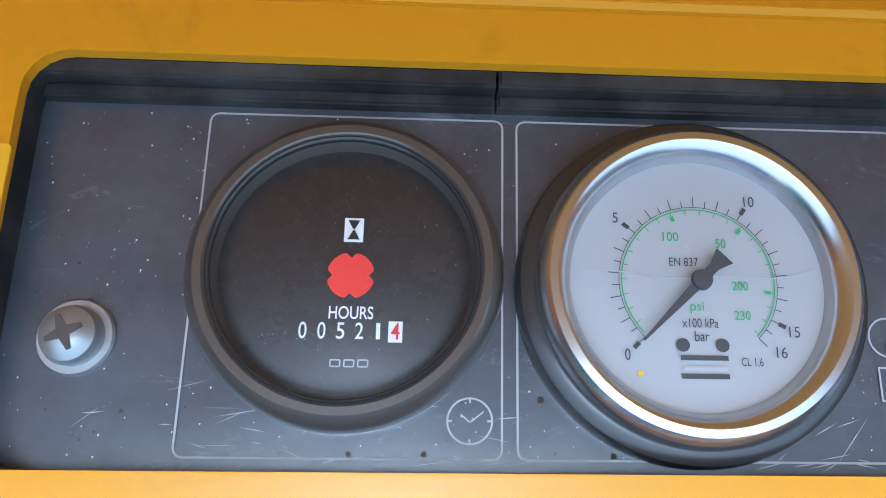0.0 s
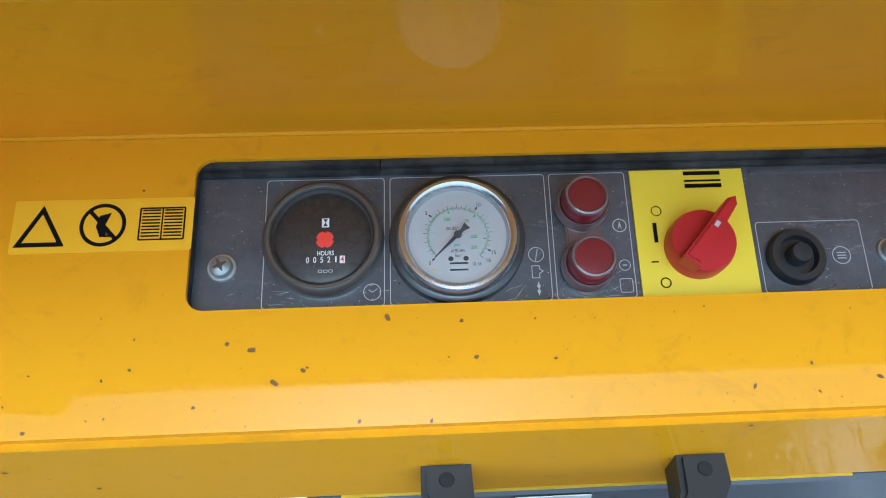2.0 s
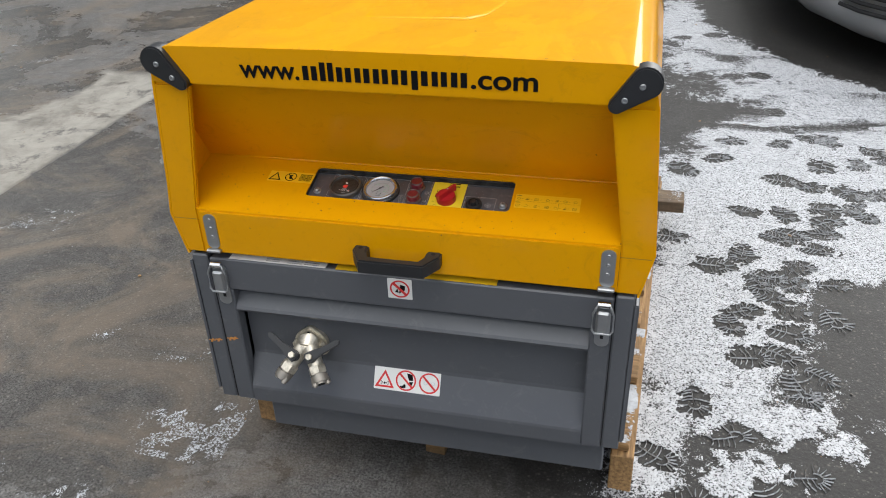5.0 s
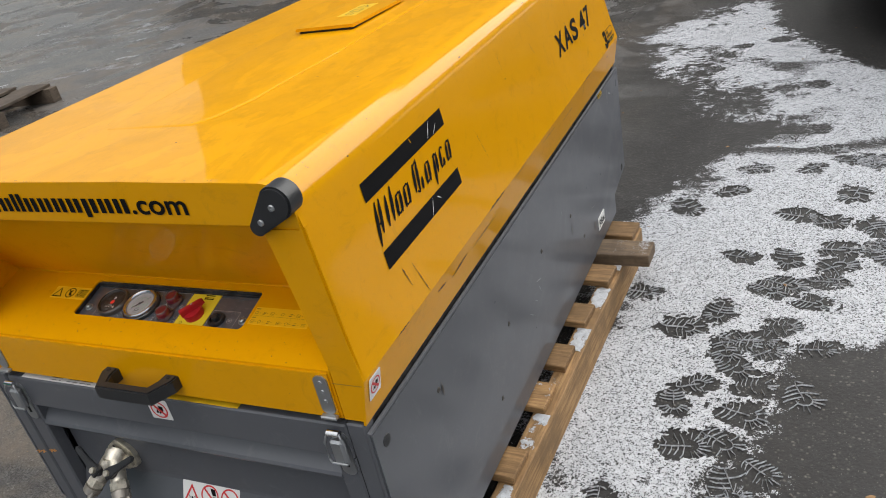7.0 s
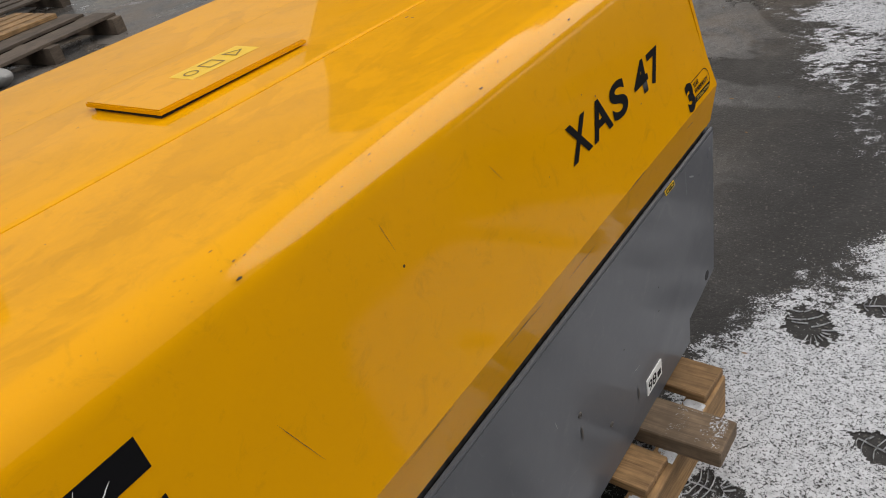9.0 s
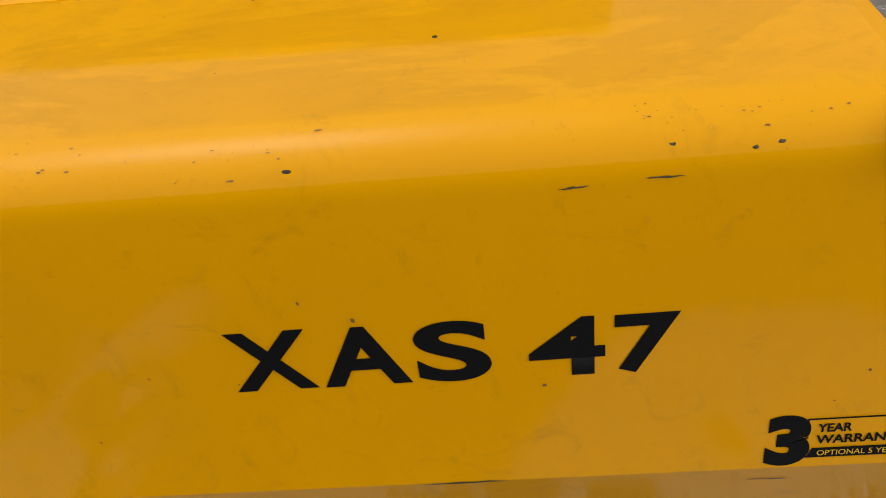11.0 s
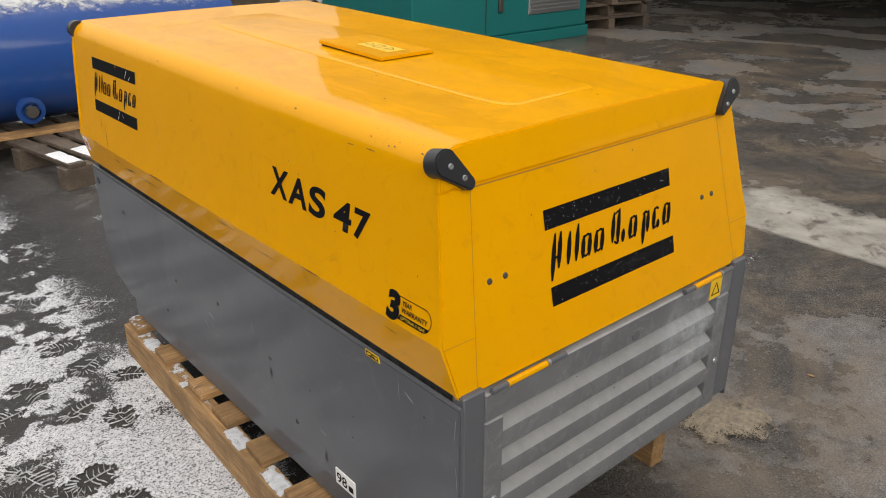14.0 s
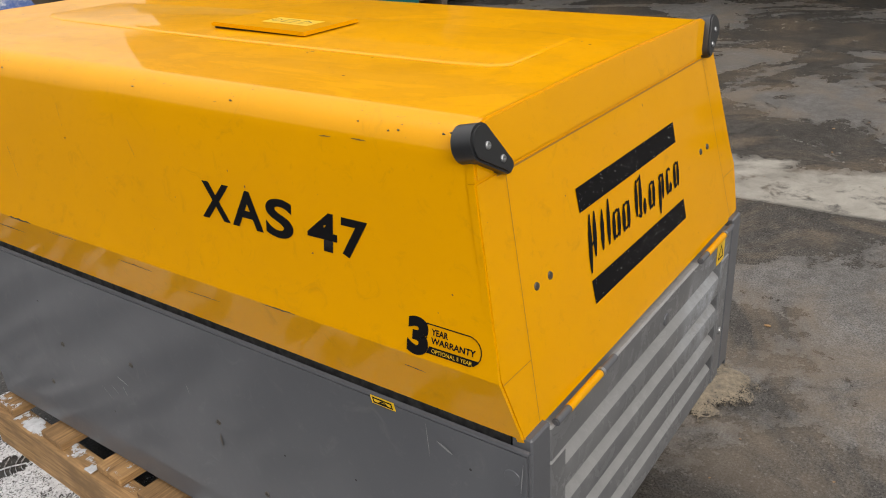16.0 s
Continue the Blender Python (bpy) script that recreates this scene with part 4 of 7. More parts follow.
def scratch(y0, z0, y1, z1, w, mat, name, n=8, seed=0):
    """A ragged scratch along the side of the hood."""
    bm = bmesh.new()
    d = Vector((y1 - y0, z1 - z0))
    nrm = Vector((-d.y, d.x)).normalized()
    ra, rb = [], []
    for k in range(n + 1):
        p = Vector((y0, z0)) + d * (k / n) + nrm * w * 0.8 * noise.noise(Vector((k * 1.7, seed, 0)))
        h = w * (math.sin(math.pi * min(0.98, max(0.02, k / n))) ** 0.6) * (0.45 + 0.55 * abs(noise.noise(Vector((k * 2.3, seed + 5, 1)))) * 2)
        ra.append(bm.verts.new((0.5, p.x + nrm.x * h, p.y + nrm.y * h)))
        rb.append(bm.verts.new((0.5, p.x - nrm.x * h, p.y - nrm.y * h)))
    for k in range(n):
        bm.faces.new((ra[k], ra[k + 1], rb[k + 1], rb[k]))
    ob = part(name, bm, mat, compressor)
    lay_on_side(ob, 0.0013 if mat in (WHITEINK, YELLOW) else 0.0008)


SCUFF = material("scuffed_primer", (0.05, 0.035, 0.02), 0.7)
for k, (y0, z0, y1, z1, w) in enumerate(((0.194, 0.803, 0.206, 0.762, 0.0017), (0.226, 0.795, 0.249, 0.724, 0.0013), (0.587, 0.880, 0.616, 0.808, 0.0006), (0.545, 0.722, 0.640, 0.7225, 0.0028), (0.452, 0.690, 0.588, 0.690, 0.0016), (0.346, 0.688, 0.425, 0.695, 0.0026), (0.281, 0.700, 0.318, 0.697, 0.0028), (0.70, 0.716, 0.80, 0.719, 0.0012), (0.92, 0.708, 1.02, 0.707, 0.0014), (1.10, 0.690, 1.19, 0.692, 0.0012), (1.30, 0.7215, 1.37, 0.7222, 0.0018), (0.12, 0.7215, 0.16, 0.722, 0.002), (1.565, 0.70, 1.60, 0.698, 0.0014), (0.99, 0.93, 1.01, 0.90, 0.0005), (0.79, 0.97, 0.80, 0.93, 0.0005), (1.42, 0.985, 1.44, 0.986, 0.0012), (1.475, 0.988, 1.50, 0.987, 0.0012))):
    scratch(y0, z0, y1, z1, w, SCUFF, "scratch", 10, k)
for k, (y0, z0, y1, z1, w) in enumerate(((0.420, 0.969, 0.401, 0.942, 0.0014), (0.444, 0.955, 0.424, 0.940, 0.0011), (0.355, 0.850, 0.339, 0.823, 0.0012), (0.337, 0.969, 0.342, 0.960, 0.0022), (0.37, 0.845, 0.385, 0.835, 0.0012))):
    scratch(y0, z0, y1, z1, w, WHITEINK if k != 3 else YELLOW, "print_scratch", 8, k + 40)


def roof_chips():
    """Paint knocked off along the roof's rounded edge and its rear corner."""
    for k, (y, x, z) in enumerate(((1.49, 0.412, 1.012), (1.54, 0.414, 1.006), (1.555, 0.413, 1.008), (1.62, 0.409, 1.010), (1.63, 0.407, 1.012), (0.16, 0.424, 1.018), (0.62, 0.418, 1.018), (1.02, 0.414, 1.016), (1.25, 0.412, 1.015))):
        bm = bmesh.new()
        bmesh.ops.create_icosphere(bm, subdivisions=2, radius=0.0020, matrix=Matrix.Translation((x, y, z)) @ Matrix.Diagonal((0.55, 1.0 + 0.8 * math.sin(k * 3.0) ** 2, 0.6, 1)))
        for v in bm.verts:
            v.co += 0.0009 * noise.noise_vector(v.co * 600)
        part("paint_chip", bm, SCUFF, compressor)


roof_chips()


def edge_wear():
    """Small rubbed spots along the roof's rounded edges and over its front edge."""
    bm = bmesh.new()
    r = 0.048
    cx, cz = SHOULDER_X - r, TOP_Z - r

    def spot(p, u, v, n, size, long):
        pts = []
        for j in range(7):
            a = 2 * math.pi * j / 7
            q = size * rng.uniform(0.6, 1.25)
            pts.append(bm.verts.new(p + n * 0.0007 + u * q * long * math.cos(a) + v * q * math.sin(a)))
        bm.faces.new(pts)

    for k in range(300):
        y = 0.03 + 1.58 * rng.random()
        a = radians(rng.normal(58, 13))
        if noise.noise(Vector((y * 4.0, 3.0, 0))) < -0.12:
            continue
        n = Vector((math.cos(a), 0, math.sin(a)))
        x, z = cx + r * n.x, cz + r * n.z
        p = Vector((drawn_in(x, y, z), y, sunk(z, y)))
        spot(p, Vector((0, 1, 0)), Vector((-n.z, 0, n.x)), n, 0.00025 + 0.0006 * rng.random() ** 4, rng.uniform(1.0, 3.5))
    for k in range(45):
        x = rng.uniform(-0.36, 0.36)
        spot(Vector((x, 0.001 + 0.004 * rng.random(), TOP_Z + 0.0030)), Vector((1, 0, 0)), Vector((0, 1, 0)), Vector((0, 0, 1)), 0.0004 + 0.0009 * rng.random() ** 3, rng.uniform(1.0, 3.0))
    tagged(part("worn_edge", bm, RUST, compressor), kind="stuff")


edge_wear()


def web_line():
    """The address on the front band, as plain upright bars."""
    bm = None
    u = -0.258
    part("web_prefix", writing("www.", FRONT, u, 1.003, 0.0335, 0.0135, width=0.107, bold=0.02), INK, compressor)
    part("web_suffix", writing(".com", FRONT, u + 0.398, 1.003, 0.0335, 0.0135, width=0.107, bold=0.02), INK, compressor)
    u += 0.111
    kinds = "xllxxxogxo"
    widths = {"w": 0.036, "m": 0.040, "o": 0.026, "x": 0.025, "l": 0.011, "g": 0.027, ".": 0.010, " ": 0.0}
    total = sum(widths[k] for k in kinds)
    f = 0.285 / total
    for k in kinds:
        w = widths[k] * f
        lo, hi = 1.003, 1.0275
        if k == "l":
            hi = 1.0345
        if k == "g":
            lo = 0.9955
        if k == ".":
            hi = lo + 0.006
        if k == "w":
            for a, sl in ((0.20, -0.16), (0.24, 0.16), (0.60, -0.16), (0.64, 0.16)):
                bm = quad(u + a * w, u + (a + 0.15) * w, lo, hi, FRONT, 0.0135 + 0.0001 * (sl > 0), bm, slant=sl * w / 0.0245)
        elif k == "m":
            for a in (0.03, 0.39, 0.75):
                bm = quad(u + a * w, u + (a + 0.2) * w, lo, hi, FRONT, 0.0135, bm)
            bm = quad(u + 0.05 * w, u + 0.93 * w, hi - 0.005, hi, FRONT, 0.0136, bm)
        elif k in "l.":
            bm = quad(u + 0.1 * w, u + 0.8 * w, lo, hi, FRONT, 0.0135, bm)
        elif k != " ":
            bm = quad(u + 0.08 * w, u + 0.40 * w, lo, hi, FRONT, 0.0135, bm)
            bm = quad(u + 0.56 * w, u + 0.88 * w, 1.003, 1.0275, FRONT, 0.0135, bm)
        u += w
        if bm:
            part("web_mark", bm, INK, compressor)
        bm = None


web_line()


# ---- grey lower body ----
BASE_X, BASE_TOP = 0.440, 0.632


def body_side(side):
    out = [(0.0, 0.6125), (0.0, 0.285), (0.16, 0.217), (1.50, 0.217), (1.745, 0.262), (1.745, 0.6125)]
    m = plane_at((0.432, 0, 0), (0, 1, 0), (0, 0, 1)) if side == 1 else plane_at((-0.432, 0, 0), (0, -1, 0), (0, 0, 1))
    pts = [(y if side == 1 else -y, z) for y, z in out]
    return slab(pts if side == -1 else pts[::-1], m, 0.008, bevel=0.003)


for side in (1, -1):
    wall = part("side_wall", body_side(side), GREY, compressor)
    lip = bmesh.new()
    ring = [(0.4395, 0.6115), (0.4385, 0.6150), (0.4340, 0.6165), (0.4325, 0.6150), (0.4325, 0.6115)]
    ends = [[lip.verts.new((side * x, y, z)) for x, z in ring] for y in (0.001, 1.744)]
    for i in range(5):
        lip.faces.new((ends[0][i], ends[0][(i + 1) % 5], ends[1][(i + 1) % 5], ends[1][i]))
    for e in ends:
        lip.faces.new(e)
    bmesh.ops.recalc_face_normals(lip, faces=lip.faces)
    part("top_lip", lip, GREY, wall)
    # black strip added to give the hood gap its dark shadow line
    a, b = sorted((side * 0.4195, side * 0.4265))
    part("hood_seal", box(a, b, 0.032, 1.711, 0.602, 0.636), RUBBER, wall)
    for y, z, r in ((0.036, 0.572, 0.012), (1.720, 0.569, 0.013)):
        part("plug", lathe([(r, 0), (r * 0.9, 0.0015), (0.0001, 0.002)], (0.4395 * side, y, z), (side, 0, 0), 20), PLASTIC if y < 1 else GREY, wall)
    for y, z in ((0.225, 0.520), (0.578, 0.419), (0.842, 0.452), (1.096, 0.413), (1.198, 0.293), (0.477, 0.288)):
        part("rivet", lathe([(0.006, 0), (0.0055, 0.002), (0.003, 0.003), (0.0001, 0.0015)], (0.4395 * side, y, z), (side, 0, 0), 12), DARKSTEEL, wall)
    part("drain_hole", lathe([(0.013, 0), (0.011, 0.001), (0.0001, 0.0006)], (0.4395 * side, 1.696, 0.278), (side, 0, 0), 18), DARK, wall)
part("body_deck", box(-0.419, 0.419, 0.03, 1.711, 0.606, 0.618), GREY, compressor)
part("body_floor", box(-0.43, 0.43, 0.05, 1.70, 0.246, 0.256), GREY, compressor)
for x0, x1 in ((-0.43, -0.33), (0.33, 0.43)):
    part("skid_rail", box(x0, x1, 0.16, 1.62, 0.142, 0.246, 0.006), GREY, compressor)
part("front_beam", box(-0.335, 0.405, 0.030, 0.060, 0.165, 0.262, 0.004), GREY, compressor)
part("rear_beam", box(-0.33, 0.41, 1.60, 1.64, 0.150, 0.262, 0.004), GREY, compressor)

# front of the body: corner posts, header, a folded strip and the door pressing
for side in (1, -1):
    a, b = sorted((side * 0.398, side * 0.4315))
    part("corner_post", box(a, b, 0.0, 0.03, 0.262, 0.632, 0.003), GREY, compressor)
    a, b = sorted((side * 0.356, side * 0.3955))
    part("door_post", box(a, b, 0.001, 0.03, 0.260, 0.553, 0.003), GREY, compressor)
part("header", box(-0.3955, 0.3955, 0.001, 0.03, 0.5535, 0.626, 0.003), GREY, compressor)
FOLD = [(0.044, 0.5535), (0.038, 0.5490), (0.004, 0.512), (0.001, 0.506), (0.004, 0.500), (0.038, 0.490), (0.0385, 0.376), (0.0372, 0.368), (0.0033, 0.300), (0.002, 0.294), (0.002, 0.260), (0.044, 0.260)]
bm = bmesh.new()
ends = [[bm.verts.new((x, y, z)) for y, z in FOLD] for x in (-0.356, 0.356)]
for i in range(len(FOLD)):
    j = (i + 1) % len(FOLD)
    bm.faces.new((ends[0][i], ends[0][j], ends[1][j], ends[1][i]))
for e in ends:
    bm.faces.new(e)
part("door_pressing", bm, GREY, compressor)
for x in (-0.3967, 0.3967):
    part("door_gap", box(x - 0.0011, x + 0.0011, 0.004, 0.02, 0.262, 0.553), DARK, compressor)

DOOR = plane_at((0, 0.0, 0), (1, 0, 0), (0, 0, 1))


def crossed(bm_r, bm_k, u, v, r, m, lift):
    """A prohibition ring with a dark pictogram blot behind its bar."""
    bm_r = line_loop(circle_pts(u, v, r), r * 0.17, m, lift + 0.0003, bm_r)
    c = math.sqrt(0.5) * r * 0.9
    w = r * 0.10
    bm_r = poly([(u - c - w, v + c - w), (u + c - w, v - c - w), (u + c + w, v - c + w), (u - c + w, v + c + w)], m, lift + 0.0004, bm_r)
    bm_k = poly([(u - 0.1 * r, v - 0.55 * r), (u + 0.5 * r, v - 0.1 * r), (u + 0.55 * r, v + 0.4 * r), (u + 0.05 * r, v + 0.5 * r)], m, lift + 0.0002, bm_k)
    bm_k = poly([(u - 0.5 * r, v - 0.4 * r), (u - 0.1 * r, v - 0.45 * r), (u - 0.25 * r, v + 0.05 * r)], m, lift + 0.0002, bm_k)
    return bm_r, bm_k


def warning_strip():
    slope = plane_at((-0.0095, 0.0165, 0.3265), (1, 0, 0), (0, 0.0215, 0.043))
    st = part("warning_sticker", slab(round_rect(-0.0715, 0.0715, 0.0, 0.0485, 0.002), slope, 0.0006), WHITE, compressor, "white sticker with three red warning signs")
    part("red_triangle", line_loop([(-0.069, 0.005), (-0.027, 0.005), (-0.048, 0.043)], 0.0042, slope, 0.001), RED, st)
    part("black_pictogram", poly(circle_pts(-0.048, 0.0145, 0.0024, 12), slope, 0.001), INK, st)
    for d in (-1, 1):
        part("arrow_outline", line_loop([(-0.048 + d * 0.0042, 0.0145), (-0.048 + d * 0.0075, 0.0115), (-0.048 + d * 0.0075, 0.0175)][::-d], 0.0008, slope, 0.001), INK, st)
    for u in (-0.0024, 0.0477):
        part("red_ring", line_loop(circle_pts(u, 0.0245, 0.0220, 40), 0.0034, slope, 0.0011), RED, st)
        c, w = 0.0140, 0.0015
        part("red_bar", poly([(u - c - w, 0.0245 + c - w), (u + c - w, 0.0245 - c - w), (u + c + w, 0.0245 - c + w), (u - c + w, 0.0245 + c + w)], slope, 0.0013), RED, st)
    part("black_pictogram", poly([(-0.0010, 0.0405), (0.0110, 0.0385), (0.0135, 0.0260), (0.0050, 0.0250), (0.0010, 0.0330)], slope, 0.0009), INK, st)
    part("black_pictogram", poly([(0.0045, 0.0230), (0.0130, 0.0235), (0.0110, 0.0150), (0.0060, 0.0170)], slope, 0.0009), INK, st)
    part("black_pictogram", poly([(-0.0150, 0.0090), (-0.0080, 0.0075), (-0.0020, 0.0090), (-0.0025, 0.0145), (-0.0060, 0.0175), (-0.0085, 0.0130), (-0.0140, 0.0120)], slope, 0.0009), INK, st)
    faint = material("faint_blue_print", (0.35, 0.47, 0.55), 0.5)
    for d, q in ((-0.0075, 0.0042), (0.0085, 0.0036), (0.0005, 0.0022)):
        part("faint_pictogram", line_loop(circle_pts(0.0477 + d, 0.0245, q, 10), 0.0007, slope, 0.0009), faint, st)


def step_sticker():
    st = part("no_step_sticker", slab(round_rect(-0.026, 0.022, 0.577, 0.622, 0.002), DOOR, 0.0006), WHITE, compressor, "small white sticker with a red prohibition ring")
    bm_r, bm_k = crossed(None, None, -0.002, 0.5995, 0.0195, DOOR, 0.0008)
    islands("red_sign", bm_r, RED, st)
    islands("black_pictogram", bm_k, INK, st)


warning_strip()
step_sticker()
TOPLIP = plane_at((0, 0.0045, 0.6265), (1, 0, 0), (0, 1, 0.1))
st = part("info_label", quad(-0.352, -0.15, -0.002, 0.022, TOPLIP, 0.0012), WHITE, compressor)
bm = None
for k in range(3):
    for u0, u1 in ((-0.23, -0.20), (-0.195, -0.165), (-0.275, -0.245)):
        bm = quad(u0, u1, 0.002 + 0.006 * k, 0.0032 + 0.006 * k, TOPLIP, 0.0016, bm)
part("print", bm, INK, st)
part("yellow_label", quad(-0.13, 0.183, -0.002, 0.022, TOPLIP, 0.0012), STICKER, compressor)


for side_x, zz in ((-0.428, 0.418), (-0.412, 0.421), (-0.384, 0.428), (-0.374, 0.430)):
    bm = quad(side_x - 0.008, side_x + 0.008, zz - 0.0018, zz + 0.0012, DOOR, 0.0008, slant=0.4)
    bm = quad(side_x - 0.004, side_x + 0.001, zz - 0.006, zz + 0.004, DOOR, 0.0010, bm, slant=0.5)
    part("tape_remnant", bm, material("orange_tape", (0.55, 0.24, 0.06), 0.6), compressor)


def pull_handle():
    """One black moulding: two feet that lean in to a straight grip."""
    plan = [(-0.0825, 0.001), (-0.0825, -0.016), (-0.0605, -0.054), (0.0605, -0.054), (0.0825, -0.016), (0.0825, 0.001), (0.0555, 0.001), (0.0545, -0.020), (0.0465, -0.036), (-0.0465, -0.036), (-0.0545, -0.020), (-0.0555, 0.001)]
    bm = slab(plan, plane_at((0, -0.001, 0.6645), (1, 0, 0), (0, 1, 0)), 0.0255, bevel=0.003)
    h = part("pull_handle", bm, PLASTIC, compressor, "black angular plastic pull handle")
    for x in (-0.069, 0.069):
        part("screw_cover", lathe([(0.0042, 0), (0.0038, 0.0008), (0.0001, 0.0010)], (x, -0.010, 0.690), (0, 0, 1), 14), DARK, h)


pull_handle()


def latch(x):
    strap = part("latch_strap", slab(round_rect(-0.0125, 0.0125, 0.652, 0.727, 0.011), plane_at((x, -0.001, 0), (1, 0, 0), (0, 0, 1)), 0.0025), ZINC, compressor, "galvanised strap with three rivets")
    part("hook", box(x - 0.015, x + 0.015, -0.012, -0.001, 0.645, 0.652, 0.002), ZINC, strap)
    for z in (0.715, 0.697, 0.678):
        part("rivet", bolt_head((x, -0.0035, z), (0, -1, 0), 0.0038, 0.0018), ZINC, strap)
    body = part("latch_plate", slab(round_rect(-0.0135, 0.0135, 0.519, 0.612, 0.012), plane_at((x, 0.001, 0), (1, 0, 0), (0, 0, 1)), 0.003), ZINC, compressor, "galvanised toggle latch")
    part("toggle", box(x - 0.0125, x + 0.0125, -0.016, -0.003, 0.556, 0.604, 0.004), ZINC, body)
    part("slot", box(x - 0.003, x + 0.003, -0.0028, -0.0015, 0.537, 0.552), DARK, body)
    part("bail", sweep([(x - 0.010, -0.012, 0.618), (x - 0.014, -0.015, 0.612), (x - 0.0185, -0.016, 0.600), (x - 0.0185, -0.017, 0.566), (x - 0.014, -0.018, 0.559), (x + 0.014, -0.018, 0.559), (x + 0.0185, -0.017, 0.566), (x + 0.0185, -0.016, 0.600), (x + 0.014, -0.015, 0.612), (x + 0.010, -0.012, 0.618)], 0.0021, 8), ZINC, body)
    part("spring", rod((x - 0.011, -0.011, 0.618), (x + 0.011, -0.011, 0.618), 0.006), CHROME, body)


latch(-0.374)
latch(0.379)


def outlet_valves():
    c = Vector((-0.214, 0.0375, 0.418))
    lobes = []
    for k in range(48):
        a = 2 * math.pi * k / 48
        r = 0.036 + 0.006 * max(0.0, math.cos(3 * (a - radians(90)))) ** 2
        lobes.append((r * math.cos(a), r * math.sin(a) * 0.92))
    v = part("outlet_manifold", slab(lobes, plane_at(c, (1, 0, 0), (0, 0.1, 1)), 0.016, bevel=0.005), BRASS, compressor, "worn nickel-plated outlet manifold with two ball valves", smooth=True)
    for s in (-1, 1):
        part("flange_bolt", rod(c + Vector((s * 0.028, -0.014, 0.004)), c + Vector((s * 0.028, -0.025, 0.002)), 0.0085, seg=6, bevel=0.001), BRASS, v)
    part("boss", rod(c + Vector((0, -0.010, 0.014)), c + Vector((0, -0.040, 0.000)), 0.026, 0.021, bevel=0.006), BRASS, v, smooth=True)
    part("bleed_hole", lathe([(0.0035, 0), (0.0030, 0.0006), (0.0001, 0.0004)], c + Vector((0, -0.0165, 0.031)), (0, -1, 0.1), 14), DARK, v)
    for s in (-1, 1):
        a = c + Vector((s * 0.006, -0.030, 0.010))
        d = Vector((s * 0.46, -0.60, -0.655)).normalized()
        leg = part("valve_body", rod(a, a + d * 0.052, 0.0165, 0.0155, bevel=0.003), BRASS, v, "nickel-brass ball valve", smooth=True)
        part("hex_nut", rod(a + d * 0.046, a + d * 0.063, 0.0185, seg=6, bevel=0.0012), BRASS, leg)
        part("coupling", rod(a + d * 0.062, a + d * 0.084, 0.0185, 0.0165, bevel=0.004), CASTING, leg, smooth=True)
        side_way = d.cross(Vector((0, 0, 1))).normalized()
        for q in (-1, 1):
            part("claw", rod(a + d * 0.072 + side_way * q * 0.011, a + d * 0.088 + side_way * q * 0.014, 0.0072, 0.0060, bevel=0.002), CASTING, leg, smooth=True)
        part("bore", rod(a + d * 0.083, a + d * 0.0855, 0.0080), DARK, leg)
        ax = Vector((0, -0.73, 0.683))
        p = a + d * 0.028 + ax * 0.012
        part("stem", rod(p - ax * 0.004, p + ax * 0.010, 0.0120, bevel=0.002), PLASTIC, leg, smooth=True)
        part("stem_nut", rod(p + ax * 0.010, p + ax * 0.021, 0.0068, seg=6, bevel=0.0008), BRASS, leg)
        u = Vector((s * 0.83, 0.34, 0.44)).normalized()
        m = plane_at(p + ax * 0.008, u, ax.cross(u))
        part("lever", slab([(-0.009, -0.011), (0.006, -0.0110), (0.030, -0.0068), (0.066, -0.0058), (0.071, 0.0), (0.066, 0.0058), (0.030, 0.0068), (0.006, 0.0110), (-0.009, 0.011)], m, 0.0065, bevel=0.0015), PLASTIC, leg, "black lever")


outlet_valves()

# rear of the body: posts, header, louvres
for side in (1, -1):
    a, b = sorted((side * 0.336, side * 0.381))
    part("rear_door_post", box(a, b, 1.712, 1.745, 0.262, 0.560, 0.003), DUSTLITGREY, compressor)
    a, b = sorted((side * 0.383, side * 0.4315))
    part("rear_corner_post", box(a, b, 1.715, 1.746, 0.275, 0.632, 0.003), GREY, compressor)
    part("rear_bolt", bolt_head((side * 0.358, 1.745, 0.388), (0, 1, 0), 0.008, 0.004), ZINC, compressor)
part("rear_header", box(-0.381, 0.381, 1.712, 1.745, 0.5605, 0.618, 0.003), DUSTLITGREY, compressor)
# solid black box in place of the unlit space behind the louvres
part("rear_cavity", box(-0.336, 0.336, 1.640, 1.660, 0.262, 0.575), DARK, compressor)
for k in range(4):
    z = 0.552 - 0.0735 * k
    LOUV = [(1.690, z + 0.008), (1.716, z - 0.010), (1.734, z - 0.024), (1.7405, z - 0.031), (1.7425, z - 0.038), (1.7425, z - 0.0665), (1.7395, z - 0.0665), (1.7395, z - 0.038), (1.7375, z - 0.0325), (1.731, z - 0.026), (1.713, z - 0.012), (1.687, z + 0.006)]
    bm = bmesh.new()
    ends = [[bm.verts.new((x, y, zz)) for y, zz in LOUV] for x in (-0.336, 0.336)]
    for i in range(len(LOUV)):
        j = (i + 1) % len(LOUV)
        bm.faces.new((ends[0][i], ends[0][j], ends[1][j], ends[1][i]))
    for e in ends:
        bm.faces.new(e)
    part("louvre", bm, DUSTLITGREY, compressor, smooth=25)
part("rear_sill", box(-0.381, 0.381, 1.700, 1.730, 0.246, 0.262), GREY, compressor)
part("plug", lathe([(0.012, 0), (0.011, 0.002), (0.0001, 0.003)], (-0.03, 1.745, 0.578), (0, 1, 0), 18), GREY, compressor)
